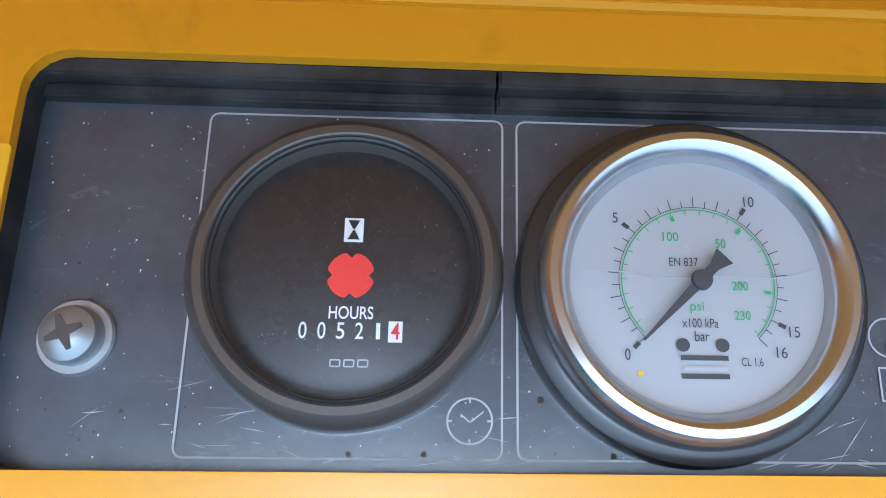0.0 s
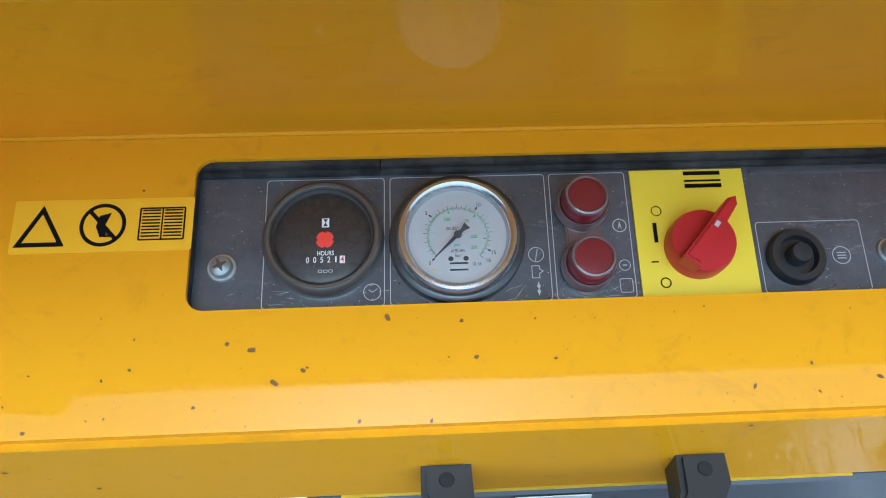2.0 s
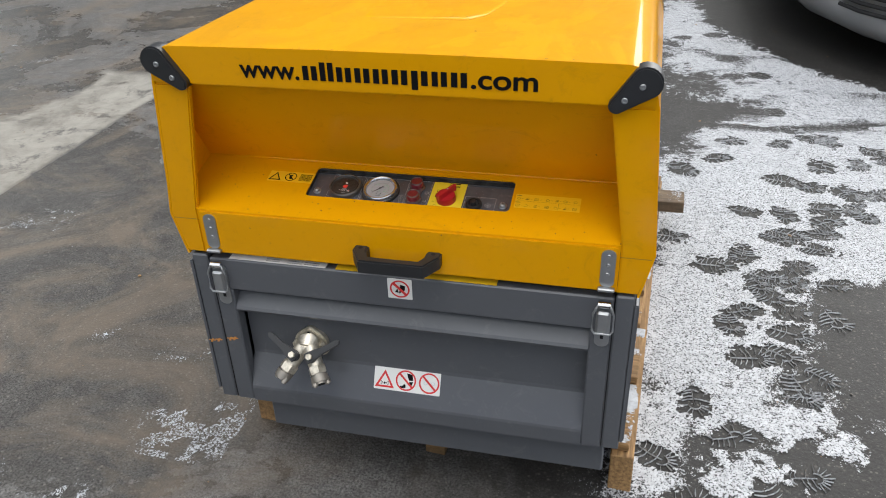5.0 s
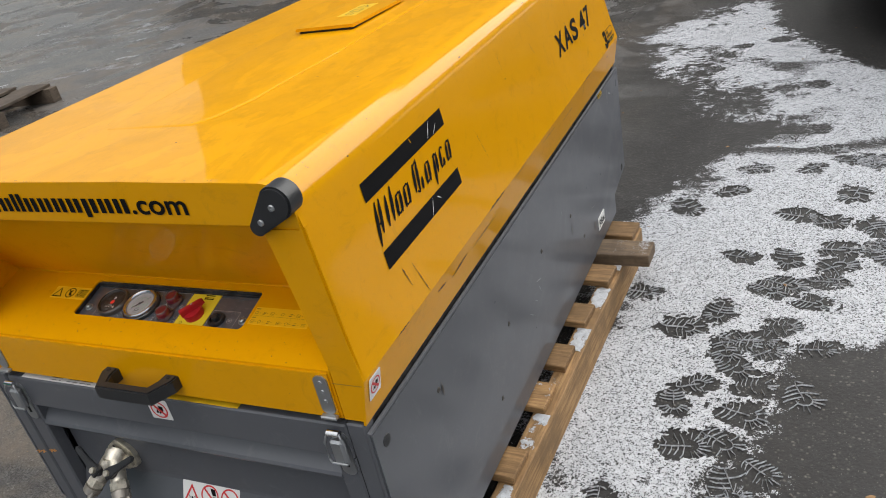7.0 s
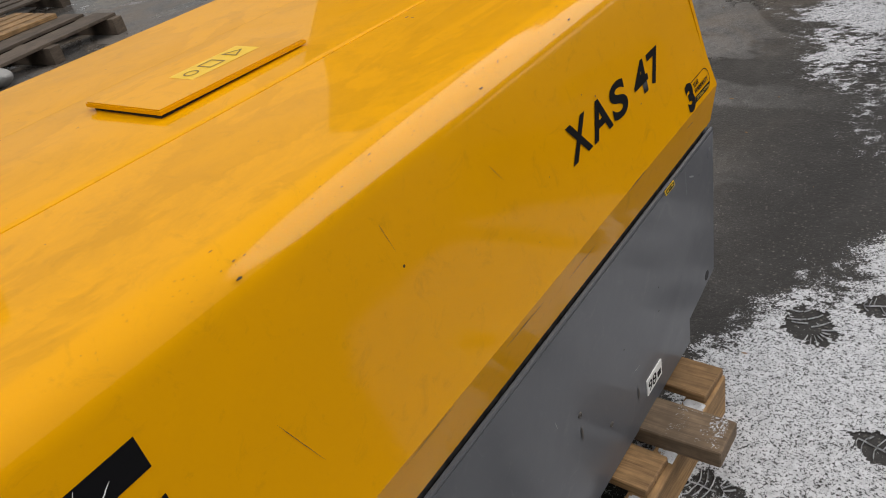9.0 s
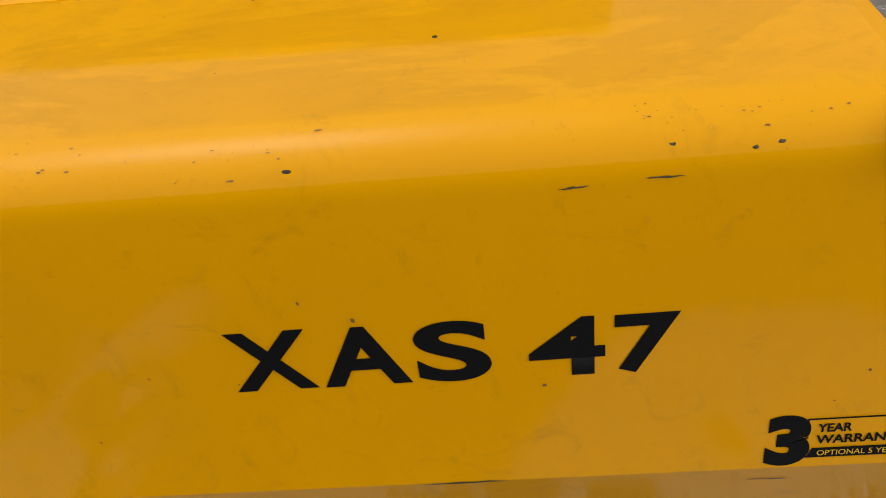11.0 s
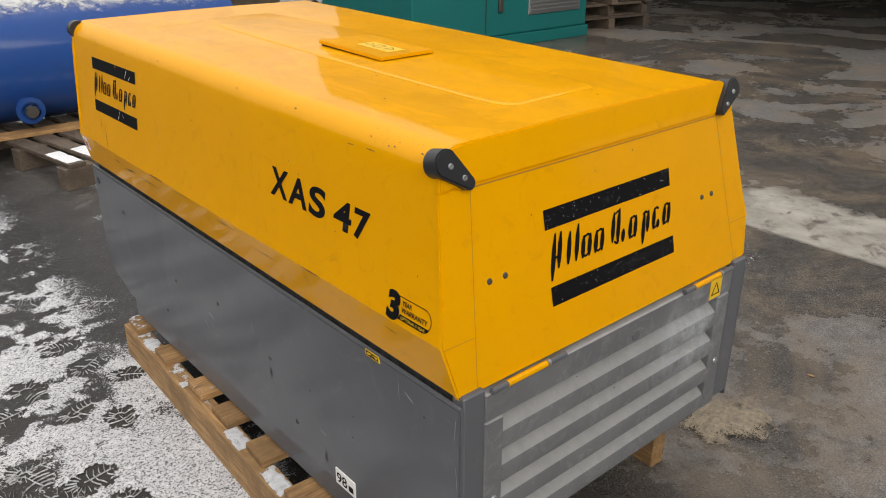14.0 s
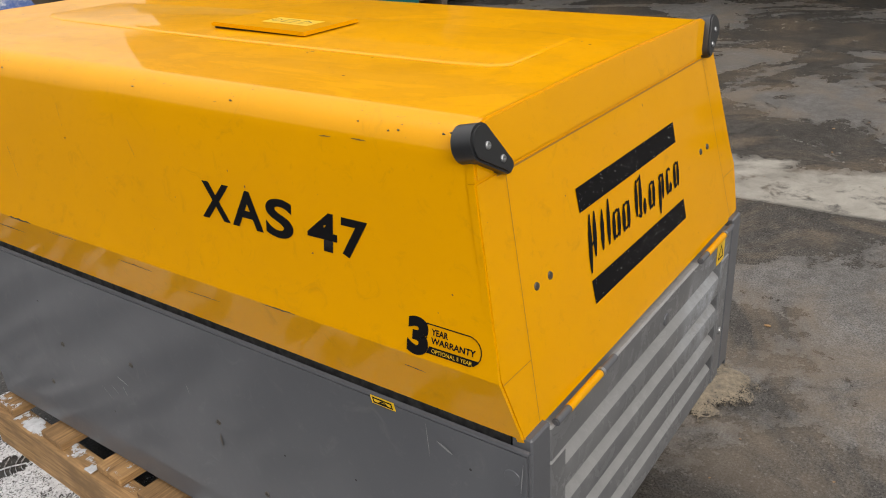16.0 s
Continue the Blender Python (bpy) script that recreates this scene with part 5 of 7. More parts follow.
for x0, x1 in ((0.185, 0.372), (-0.372, -0.185)):
    hinge = part("hinge", rod((x0, 1.747, 0.6225), (x1, 1.747, 0.6225), 0.0058, bevel=0.002), GREY, compressor, "rod hinge with a yellow middle knuckle")
    w = x1 - x0
    part("knuckle", rod((x0 + 0.28 * w, 1.747, 0.6225), (x0 + 0.80 * w, 1.747, 0.6225), 0.0062), YELLOW, hinge)
    part("pin", rod((x0 + 0.24 * w, 1.747, 0.6225), (x0 + 0.275 * w, 1.747, 0.6225), 0.0071), ZINC, hinge)
BACKF = plane_at((0, 1.7455, 0), (-1, 0, 0), (0, 0, 1))
st = part("warning_triangle", slab(round_rect(0.292, 0.336, 0.566, 0.616, 0.003), BACKF, 0.0008), STICKER, compressor, "yellow sticker with a black warning triangle")
part("triangle_print", line_loop([(0.297, 0.575), (0.331, 0.575), (0.314, 0.607)], 0.003, BACKF, 0.0012), INK, st)
for u in (0.319, -0.336):
    for d in (0.0, 0.036):
        c = REAR @ Vector(((u - math.copysign(d, u)), rv(0.797), 0))
        part("rear_rivet", lathe([(0.006, 0), (0.005, 0.002), (0.0001, 0.003)], c, REAR.to_3x3() @ Vector((0, 0, 1)), 14), DARKSTEEL, compressor)

# side stickers
SIDEB = plane_at((0.4402, 0, 0), (0, 1, 0), (0, 0, 1))
LIP = plane_at((0.4402, 0, 0.6030), (0, 1, 0), (-0.001, 0, 0.018))
st = part("caution_label", slab([(1.487, -0.0010), (1.530, -0.0010), (1.526, 0.0110), (1.483, 0.0110)], LIP, 0.0012), STICKER, compressor, "yellow caution label with a dark frame")
part("frame_print", line_loop([(1.490, 0.0006), (1.526, 0.0006), (1.523, 0.0096), (1.487, 0.0096)], 0.0022, LIP, 0.0016), INK, st)
part("triangle_print", line_loop([(1.498, 0.0028), (1.517, 0.0028), (1.5070, 0.0080)], 0.0018, LIP, 0.0016), INK, st)
st = part("noise_label", slab(round_rect(1.352, 1.424, 0.222, 0.262, 0.002), Matrix.Translation((-0.004, 0, 0)) @ SIDEB, 0.006), WHITE, compressor, "white label with a large printed number")
part("number", writing("98", SIDEB, 1.357, 0.229, 0.026, 0.0024, width=0.038, bold=0.015), INK, st)
part("unit_print", quad(1.401, 1.418, 0.229, 0.244, SIDEB, 0.0024), INK, st)
FLANGE = plane_at((0.4378, 0, 0.633), (0, 1, 0), (FLARE_X + 0.003 - 0.437, 0, FLARE_Z - 0.633))
st = part("prohibition_label", slab(round_rect(0.014, 0.050, 0.040, 0.084, 0.003), FLANGE, 0.0008), WHITE, compressor, "white sticker with a red prohibition ring")
bm_r, bm_k = crossed(None, None, 0.032, 0.062, 0.015, FLANGE, 0.001)
islands("red_sign", bm_r, RED, st)
islands("black_pictogram", bm_k, INK, st)

# scars on the grey side: small holes, a scraped dent, pale scratches
def side_scar(pts, mat, name, lift=0.0012):
    part(name, poly(pts, SIDEB, lift), mat, compressor)


for y, z, q in ((1.269, 0.412, 0.0022), (1.655, 0.554, 0.0022), (1.427, 0.381, 0.0022), (1.432, 0.434, 0.0020), (0.525, 0.513, 0.0025), (0.73, 0.30, 0.0020)):
    side_scar(circle_pts(y, z, q, 10), DARK, "hole")
for y, z in ((1.095, 0.372), (0.239, 0.512), (1.315, 0.265)):
    side_scar([(y - 0.004, z), (y, z - 0.018), (y + 0.004, z), (y, z + 0.018)], DARKSTEEL, "slot")
SCRAPE = material("scraped_paint", (0.26, 0.265, 0.27), 0.5, 0.3)
for k, (y0, z0, y1, z1, w) in enumerate(((1.583, 0.604, 1.586, 0.545, 0.0007), (1.600, 0.580, 1.628, 0.566, 0.0035), (0.775, 0.405, 0.815, 0.392, 0.0022), (0.790, 0.385, 0.800, 0.362, 0.0012), (0.745, 0.372, 0.770, 0.352, 0.0008), (0.70, 0.36, 0.74, 0.33, 0.0006), (1.02, 0.47, 1.025, 0.45, 0.0006), (1.738, 0.601, 1.733, 0.541, 0.0010), (1.737, 0.50, 1.742, 0.44, 0.0009), (1.30, 0.33, 1.33, 0.325, 0.0007))):
    d = Vector((y1 - y0, z1 - z0))
    n2 = Vector((-d.y, d.x)).normalized() * w
    p0 = Vector((y0, z0))
    line = [p0 + d * f + n2 * g * (0.5 + abs(noise.noise(Vector((k * 3.1, f * 7, g))))) for f, g in ((0, 0), (0.2, -0.7), (0.45, -1), (0.7, -0.8), (1, 0), (0.75, 0.6), (0.5, 1), (0.25, 0.8))]
    side_scar([tuple(p) for p in line], SCRAPE, "scratch")

# ---- control panel in the ledge ----
DEEP = -0.0106


def on_ledge(u, v, n=0.0):
    return LEDGE @ Vector((u, v, n))


OUT = LEDGE.to_3x3() @ Vector((0, 0, 1))
panel = part("control_panel", slab([(-0.212, 0.054), (0.200, 0.054), (0.200, 0.158), (-0.212, 0.158)], LEDGE @ Matrix.Translation((0, 0, DEEP)), -0.003), PANEL, compressor, "dark scuffed instrument panel with thin printed frames")
bm = bmesh.new()
ring_hi = [bm.verts.new((u, v, -0.003)) for u, v in hole]
ring_lo = [bm.verts.new((u, v, DEEP)) for u, v in hole]
for i in range(len(hole)):
    j = (i + 1) % len(hole)
    bm.faces.new((ring_hi[i], ring_hi[j], ring_lo[j], ring_lo[i]))
bmesh.ops.transform(bm, verts=bm.verts, matrix=LEDGE)
part("cutout_edge", bm, RUBBER, panel)
for u0, u1 in ((-0.1999, -0.1022), (-0.1016, 0.1928)):
    strip = slab([(u0, 0.1442), (u1, 0.1442), (u1, 0.1484), (u0, 0.1484)], LEDGE @ Matrix.Translation((0, 0, DEEP)), 0.0075, bevel=0.0006)
    strip = slab([(u0, 0.1412), (u1, 0.1412), (u1, 0.1442), (u0, 0.1442)], LEDGE @ Matrix.Translation((0, 0, DEEP)), 0.0035, strip, bevel=0.0006)
    part("rubber_seal", strip, RUBBER, panel)
P0 = LEDGE @ Matrix.Translation((0, 0, DEEP))
for u0, u1, v0, v1 in ((-0.1645, -0.0998, 0.0661, 0.1396), (-0.0971, -0.0107, 0.0661, 0.1396), (-0.0085, 0.0347, 0.0661, 0.1396), (0.1045, 0.1635, 0.0661, 0.1072)):
    part("printed_frame", line_loop(round_rect(u0, u1, v0, v1, 0.002, 3), 0.00045, P0, 0.0004), PALEINK, panel)


def clock_mark(u, v, r, name="clock_mark"):
    bm = line_loop(circle_pts(u, v, r, 32), 0.0004, P0, 0.0004)
    for a in (0, 90, 180, 270):
        c, s = math.cos(radians(a)), math.sin(radians(a))
        bm = poly([(u + c * r * 0.75 - s * 0.0002, v + s * r * 0.75 + c * 0.0002), (u + c * r * 0.75 + s * 0.0002, v + s * r * 0.75 - c * 0.0002), (u + c * r + s * 0.0002, v + s * r - c * 0.0002), (u + c * r - s * 0.0002, v + s * r + c * 0.0002)], P0, 0.0004, bm)
    bm = poly([(u - 0.0002, v - 0.0002), (u + 0.0004, v - 0.0002), (u + r * 0.6, v + r * 0.36), (u + r * 0.6, v + r * 0.44)], P0, 0.0004, bm)
    bm = poly([(u, v), (u - r * 0.38, v + r * 0.32), (u - r * 0.40, v + r * 0.22), (u, v - 0.0004)], P0, 0.0004, bm)
    part(name, bm, PALEINK, panel)


clock_mark(-0.1065, 0.0738, 0.0047)
bm = line_loop(circle_pts(-0.0182, 0.0920, 0.0043, 24), 0.0004, P0, 0.0004)
bm = poly([(-0.0190, 0.0886), (-0.0186, 0.0884), (-0.0172, 0.0950), (-0.0176, 0.0952)], P0, 0.0005, bm)
part("symbol_print", bm, PALEINK, panel)
bm = line_loop([(-0.0212, 0.0786), (-0.0168, 0.0786), (-0.0168, 0.0812), (-0.0146, 0.0826), (-0.0168, 0.0840), (-0.0168, 0.0858), (-0.0212, 0.0858)], 0.0004, P0, 0.0004)
part("symbol_print", bm, PALEINK, panel)
bm = quad(-0.0182, -0.0176, 0.0690, 0.0765, P0, 0.0004)
bm = poly(circle_pts(-0.0179, 0.0712, 0.0010, 10), P0, 0.0005, bm)
bm = poly(circle_pts(-0.0179, 0.0742, 0.0010, 10), P0, 0.0005, bm)
part("symbol_print", bm, PALEINK, panel)
bm = line_loop(circle_pts(0.0290, 0.1075, 0.0040, 24), 0.0006, P0, 0.0004)
bm = poly([(0.0278, 0.1050), (0.0290, 0.1104), (0.0302, 0.1050), (0.0290, 0.1070)], P0, 0.0005, bm)
part("symbol_print", bm, PALEINK, panel)
bm = line_loop(circle_pts(0.0296, 0.0845, 0.0032, 20), 0.0004, P0, 0.0004)
bm = quad(0.0284, 0.0308, 0.0842, 0.0848, P0, 0.0004, bm)
part("symbol_print", bm, PALEINK, panel)
part("symbol_print", line_loop(round_rect(0.0258, 0.0330, 0.0690, 0.0770, 0.001, 2), 0.0004, P0, 0.0004), PALEINK, panel)
bm = line_loop(circle_pts(0.1500, 0.0865, 0.0052, 24), 0.0005, P0, 0.0004)
for k in (-0.0016, 0.0, 0.0016):
    bm = quad(0.1475, 0.1525, 0.0861 + k, 0.0867 + k, P0, 0.0004, bm)
part("symbol_print", bm, PALEINK, panel)
part("wiring_slot", slab([(0.106, 0.1365), (0.188, 0.1365), (0.188, 0.1390), (0.106, 0.1390)], P0, 0.0012, bevel=0.0004), PANEL, panel)

# scuffs and dust on the board, seeded
bm = bmesh.new()
for k in range(1500):
    u, v = rng.uniform(-0.20, 0.19), rng.uniform(0.066, 0.139)
    r = 0.00007 + 0.00024 * rng.random() ** 4
    f = [bm.verts.new(P0 @ Vector((u + r * math.cos(a), v + r * math.sin(a), 0.0003))) for a in (0.3, 2.2, 4.4)]
    bm.faces.new(f)
tagged(part("dust", bm, WHITEINK, panel), kind="stuff")


bm = bmesh.new()
for k in range(170):
    u, v = rng.uniform(-0.196, 0.188), 0.0655 + 0.016 * rng.random() ** 2.2
    if noise.noise(Vector((u * 22, 7.0, 0))) < -0.05:
        continue
    a, l, w = rng.normal(0.1, 0.35), rng.uniform(0.001, 0.006), rng.uniform(0.00004, 0.00013)
    d, q = Vector((math.cos(a), math.sin(a), 0)) * l, Vector((-math.sin(a), math.cos(a), 0)) * w
    c = Vector((u, v, 0.00032))
    bm.faces.new([bm.verts.new(P0 @ p) for p in (c - d, c + q, c + d, c - q)])
tagged(part("scratches", bm, PALEINK, panel), kind="stuff")
bm = bmesh.new()
for k in range(60):
    u = rng.uniform(-0.195, 0.185)
    v = 0.0672 + 0.012 * rng.random() ** 2 if k < 40 else rng.uniform(0.07, 0.14)
    r = 0.0003 + 0.0006 * rng.random() ** 3
    bm.faces.new([bm.verts.new(P0 @ Vector((u + r * rng.uniform(0.7, 1.3) * math.cos(a), v + r * math.sin(a), 0.0004))) for a in (0, 0.9, 1.9, 3.0, 4.1, 5.2)])
tagged(part("dirt_specks", bm, SPECK, panel), kind="stuff")


def pan_screw(u, v):
    s = part("screw", lathe([(0.0060, 0.0), (0.0060, 0.0022), (0.0054, 0.0042), (0.0036, 0.0055), (0.0018, 0.0059), (0.0001, 0.0060)], on_ledge(u, v, DEEP + 0.0012), OUT, 32), SCREWZINC, panel, "zinc-plated cross-head screw", smooth=True)
    bm = None
    for a in (25, 115):
        m = LEDGE @ Matrix.Translation((u, v, DEEP + 0.0012)) @ Matrix.Rotation(radians(a), 4, "Z")
        bm = slab([(-0.0036, -0.0004), (-0.0012, -0.0010), (0.0012, -0.0010), (0.0036, -0.0004), (0.0036, 0.0004), (0.0012, 0.0010), (-0.0012, 0.0010), (-0.0036, 0.0004)], m, 0.00605, bm)
    bm2 = part("cross_recess", bm, DARKSTEEL, s)
    part("washer", lathe([(0.0078, 0), (0.0078, 0.0010), (0.0074, 0.0015), (0.0052, 0.0015)], on_ledge(u, v, DEEP), OUT, 28), ZINC, s)


pan_screw(-0.1858, 0.0893)
pan_screw(0.1781, 0.0880)


def hour_meter(u, v):
    c = on_ledge(u, v, DEEP)
    black = material("black_bezel", (0.070, 0.060, 0.052), 0.35, 0.0, 1.0)
    bsdf(black).inputs["Coat Roughness"].default_value = 0.16
    m = part("hour_meter", lathe([(0.0326, 0), (0.0326, 0.0030), (0.0320, 0.0062), (0.0310, 0.0086), (0.0296, 0.0098), (0.0280, 0.0098), (0.0269, 0.0088), (0.0262, 0.0070), (0.0256, 0.0050)], c, OUT, 72), black, compressor, "black round hour meter with red mark and number drums", smooth=True)
    face = material("hour_meter_face", (0.022, 0.020, 0.020), 0.5, 0.0, 0.35)
    wire(face, ramp(face, grain(face, 800, 3), [(0.70, (0.026, 0.022, 0.021)), (0.80, (0.16, 0.13, 0.10))]), bsdf(face).inputs["Base Color"])
    wire(face, ramp(face, grain(face, 160, 5, 0.7), [(0.4, 0.22), (0.7, 0.40)]), bsdf(face).inputs["Coat Roughness"])
    part("meter_face", lathe([(0.0258, 0.0050), (0.0225, 0.0060), (0.0001, 0.0062)], c, OUT, 56), face, m, smooth=True)
    part("lens_edge", lathe([(0.0272, 0.0093), (0.0269, 0.0098), (0.0265, 0.0094), (0.0265, 0.0080)], c, OUT, 72), GASKET, m, smooth=True)
    f = LEDGE @ Matrix.Translation((u + 0.0002, v - 0.0018, DEEP + 0.0064))
    part("white_plate", quad(-0.0008, 0.0031, 0.0070, 0.0121, f, 0.00005), WHITEINK, m)
    bm = poly([(-0.0001, 0.0116), (0.0024, 0.0116), (0.0013, 0.0097), (0.0010, 0.0097)], f, 0.0003)
    bm = poly([(0.0010, 0.0095), (0.0013, 0.0095), (0.0024, 0.0075), (-0.0001, 0.0075)], f, 0.0003, bm)
    part("hourglass", bm, DARKFACE, m)
    star = []
    for k in range(64):
        a = 2 * math.pi * k / 64
        q = 0.0048 - 0.0011 * max(0.0, math.cos(4 * a)) ** 5
        star.append((0.0010 + q * math.cos(a), q * math.sin(a)))
    part("red_mark", poly(star, f, 0.0002), material("red_orange_mark", (0.75, 0.05, 0.035), 0.5), m)
    part("hours_lettering", writing("HOURS", f, 0.0015, -0.0088, 0.0026, 0.0002, width=0.0088, align="CENTER", bold=0.012), WHITEINK, m)
    for k, d in enumerate("00521"):
        part("digit", writing(d, f, -0.0078 + 0.0037 * k, -0.0128, 0.0034, 0.0002, align="CENTER", width=0.0016 if d != "1" else 0.0008, bold=0.006), WHITEINK, m)
    part("drum", quad(0.0090, 0.0118, -0.0134, -0.0092, f, 0.0001), WHITEINK, m)
    part("digit", writing("4", f, 0.0104, -0.0128, 0.0034, 0.0003, align="CENTER", width=0.0017, bold=0.012), RED, m)
    bm = None
    for k in range(3):
        bm = line_loop(round_rect(-0.0022 + 0.0027 * k, 0.0000 + 0.0027 * k, -0.0184, -0.0168, 0.0003, 2), 0.0003, f, 0.0002, bm)
    part("maker_bars", bm, PALEINK, m)


hour_meter(-0.1325, 0.1035)
bm = bmesh.new()
for k in range(260):
    a, q = rng.uniform(0, 6.28), 0.0235 * math.sqrt(rng.random())
    r = 0.00006 + 0.00012 * rng.random() ** 3
    bm.faces.new([bm.verts.new(on_ledge(-0.1325 + q * math.cos(a) + r * math.cos(b), 0.1035 + q * math.sin(a) + r * math.sin(b), DEEP + 0.0068)) for b in (0.3, 2.2, 4.4)])
tagged(part("dust", bm, PALEINK, bpy.data.objects["hour_meter"]), kind="stuff")


def pressure_gauge(u, v):
    c = on_ledge(u, v, DEEP)
    g = part("pressure_gauge", lathe([(0.0336, 0.0050), (0.0334, 0.0084), (0.0326, 0.0106), (0.0312, 0.0120), (0.0296, 0.0122), (0.0280, 0.0112), (0.0268, 0.0092), (0.0262, 0.0068)], c, OUT, 80), BEZEL, compressor, "round pressure gauge with white dial and steel bezel", smooth=True)
    part("gasket_ring", lathe([(0.0368, 0.0), (0.0368, 0.0030), (0.0362, 0.0056), (0.0348, 0.0066), (0.0334, 0.0068)], c, OUT, 80), GASKET, g, smooth=True)
    white = material("gauge_face", (0.42, 0.43, 0.445), 0.5, 0.0, 1.0)
    bsdf(white).inputs["Coat Roughness"].default_value = 0.06
    part("dial", lathe([(0.0263, 0.0070), (0.0001, 0.0071)], c, OUT, 56), white, g)
    f = LEDGE @ Matrix.Translation((u, v, DEEP + 0.0074)) @ Matrix.Diagonal((1.0, 0.985, 1, 1))
    R = 0.0250
    black = material("dial_print", (0.06, 0.06, 0.065), 0.5)

    def tick(bm, deg, r0, r1, w, lift=0.0):
        ca, sa = math.cos(radians(deg)), math.sin(radians(deg))
        return poly([(r0 * ca - w * sa, r0 * sa + w * ca), (r0 * ca + w * sa, r0 * sa - w * ca), (r1 * ca + w * sa, r1 * sa - w * ca), (r1 * ca - w * sa, r1 * sa + w * ca)], f, lift, bm)

    def arc(bm, r, w, d0, d1):
        for k in range(48):
            a, b = radians(d0 + (d1 - d0) * k / 48), radians(d0 + (d1 - d0) * (k + 1) / 48)
            bm = poly([((r + w) * math.cos(a), (r + w) * math.sin(a)), ((r + w) * math.cos(b), (r + w) * math.sin(b)), (r * math.cos(b), r * math.sin(b)), (r * math.cos(a), r * math.sin(a))], f, 0.0, bm)
        return bm

    bm = arc(None, 0.0163, 0.00012, 225, -45)
    for k in range(33):
        bm = tick(bm, 225 - 270 * k / 32, 0.0164, 0.0186 if k % 2 == 0 else 0.0178, 0.00009, 0.00002)
    for n in (0, 5, 10, 15):
        bm = tick(bm, 225 - 270 * n / 16, 0.0180, 0.0196, 0.00045, 0.00004)
    part("black_scale", bm, black, g)
    for n, a in (("0", 0), ("5", 5), ("10", 10), ("15", 15), ("16", 16)):
        d = radians(225 - 270 * a / 16 + (3 if a == 16 else 0))
        part("numeral", writing(n, f, 0.0215 * math.cos(d), 0.0215 * math.sin(d) - 0.0011, 0.0024, 0.00005, align="CENTER", width=0.0011 * len(n)), black, g)
    bm = arc(None, 0.0157, 0.00022, 222, -45)
    for k in range(24):
        bm = tick(bm, 225 - 270 * k * 10 / 232, 0.0146, 0.0157, 0.00008, 0.00002)
    for n in (100, 150, 200):
        bm = tick(bm, 225 - 270 * n / 232, 0.0138, 0.0150, 0.00040, 0.00003)
    part("green_scale", bm, GREENINK, g)
    for n, x, y in (("100", -0.0052, 0.0088), ("50", 0.0052, 0.0075), ("200", 0.0086, -0.0016), ("230", 0.0086, -0.0078)):
        part("numeral", writing(n, f, x, y, 0.0020, 0.00005, align="CENTER", width=0.0011 * len(n)), GREENINK, g)
    part("unit_lettering", writing("psi", f, -0.0006, -0.0060, 0.0021, 0.00005, align="CENTER", width=0.0028), GREENINK, g)
    part("unit_lettering", writing("x100 kPa", f, -0.0002, -0.0095, 0.0020, 0.00005, align="CENTER", width=0.0074), black, g)
    part("unit_lettering", writing("bar", f, 0.0, -0.0123, 0.0022, 0.00005, align="CENTER", width=0.0030), black, g)
    part("norm_lettering", writing("EN 837", f, -0.0028, 0.0034, 0.0019, 0.00005, align="CENTER", width=0.0060), black, g)
    part("norm_lettering", writing("S", f, -0.0018, 0.0064, 0.0019, 0.00005, align="CENTER"), PALEINK, g)
    part("class_lettering", writing("CL 1.6", f, 0.0098, -0.0172, 0.0018, 0.00005, align="CENTER", width=0.0044), black, g)
    for x in (-0.0040, 0.0040):
        part("dot", poly(circle_pts(x, -0.0131, 0.0014, 20), f, 0.00005), black, g)
    for y in (-0.0162, -0.0199):
        part("maker_bar", quad(-0.0046, 0.0050, y, y + 0.0010, f, 0.00005), black, g)
    part("maker_bar", quad(-0.0042, 0.0046, -0.0182, -0.0174, f, 0.00005, slant=0.3), PALEINK, g)
    d = radians(225)
    m = LEDGE @ Matrix.Translation((u, v, DEEP + 0.0092)) @ Matrix.Rotation(d, 4, "Z")
    needle = slab([(-0.0072, -0.0022), (-0.0040, -0.0010), (0.0, -0.0011), (0.0175, -0.00022), (0.0175, 0.00022), (0.0, 0.0011), (-0.0040, 0.0010), (-0.0072, 0.0022)], m, 0.0004)
    part("needle", needle, black, g, "black needle resting on zero")
    part("hub", lathe([(0.0022, 0), (0.0020, 0.001), (0.0001, 0.0011)], on_ledge(u, v, DEEP + 0.0093), OUT, 20), black, g)
    line = [(u + x, v + 0.0006 + 0.0022 * (abs(x) / 0.025) ** 3 + 0.0004 * math.sin(x * 300), DEEP + 0.0088) for x in np.linspace(-0.0244, 0.0244, 25)]
    part("liquid_line", sweep([LEDGE @ Vector(p) for p in line], 0.00012, 5), PALEINK, g)
    part("yellow_dot", poly(circle_pts(-0.0128, -0.0190, 0.0006, 14), f, 0.0001), STICKER, g)


pressure_gauge(-0.0607, 0.1015)

BOOT = material("clear_boot", (0.15, 0.10, 0.10), 0.2, 0.0, 0.8)


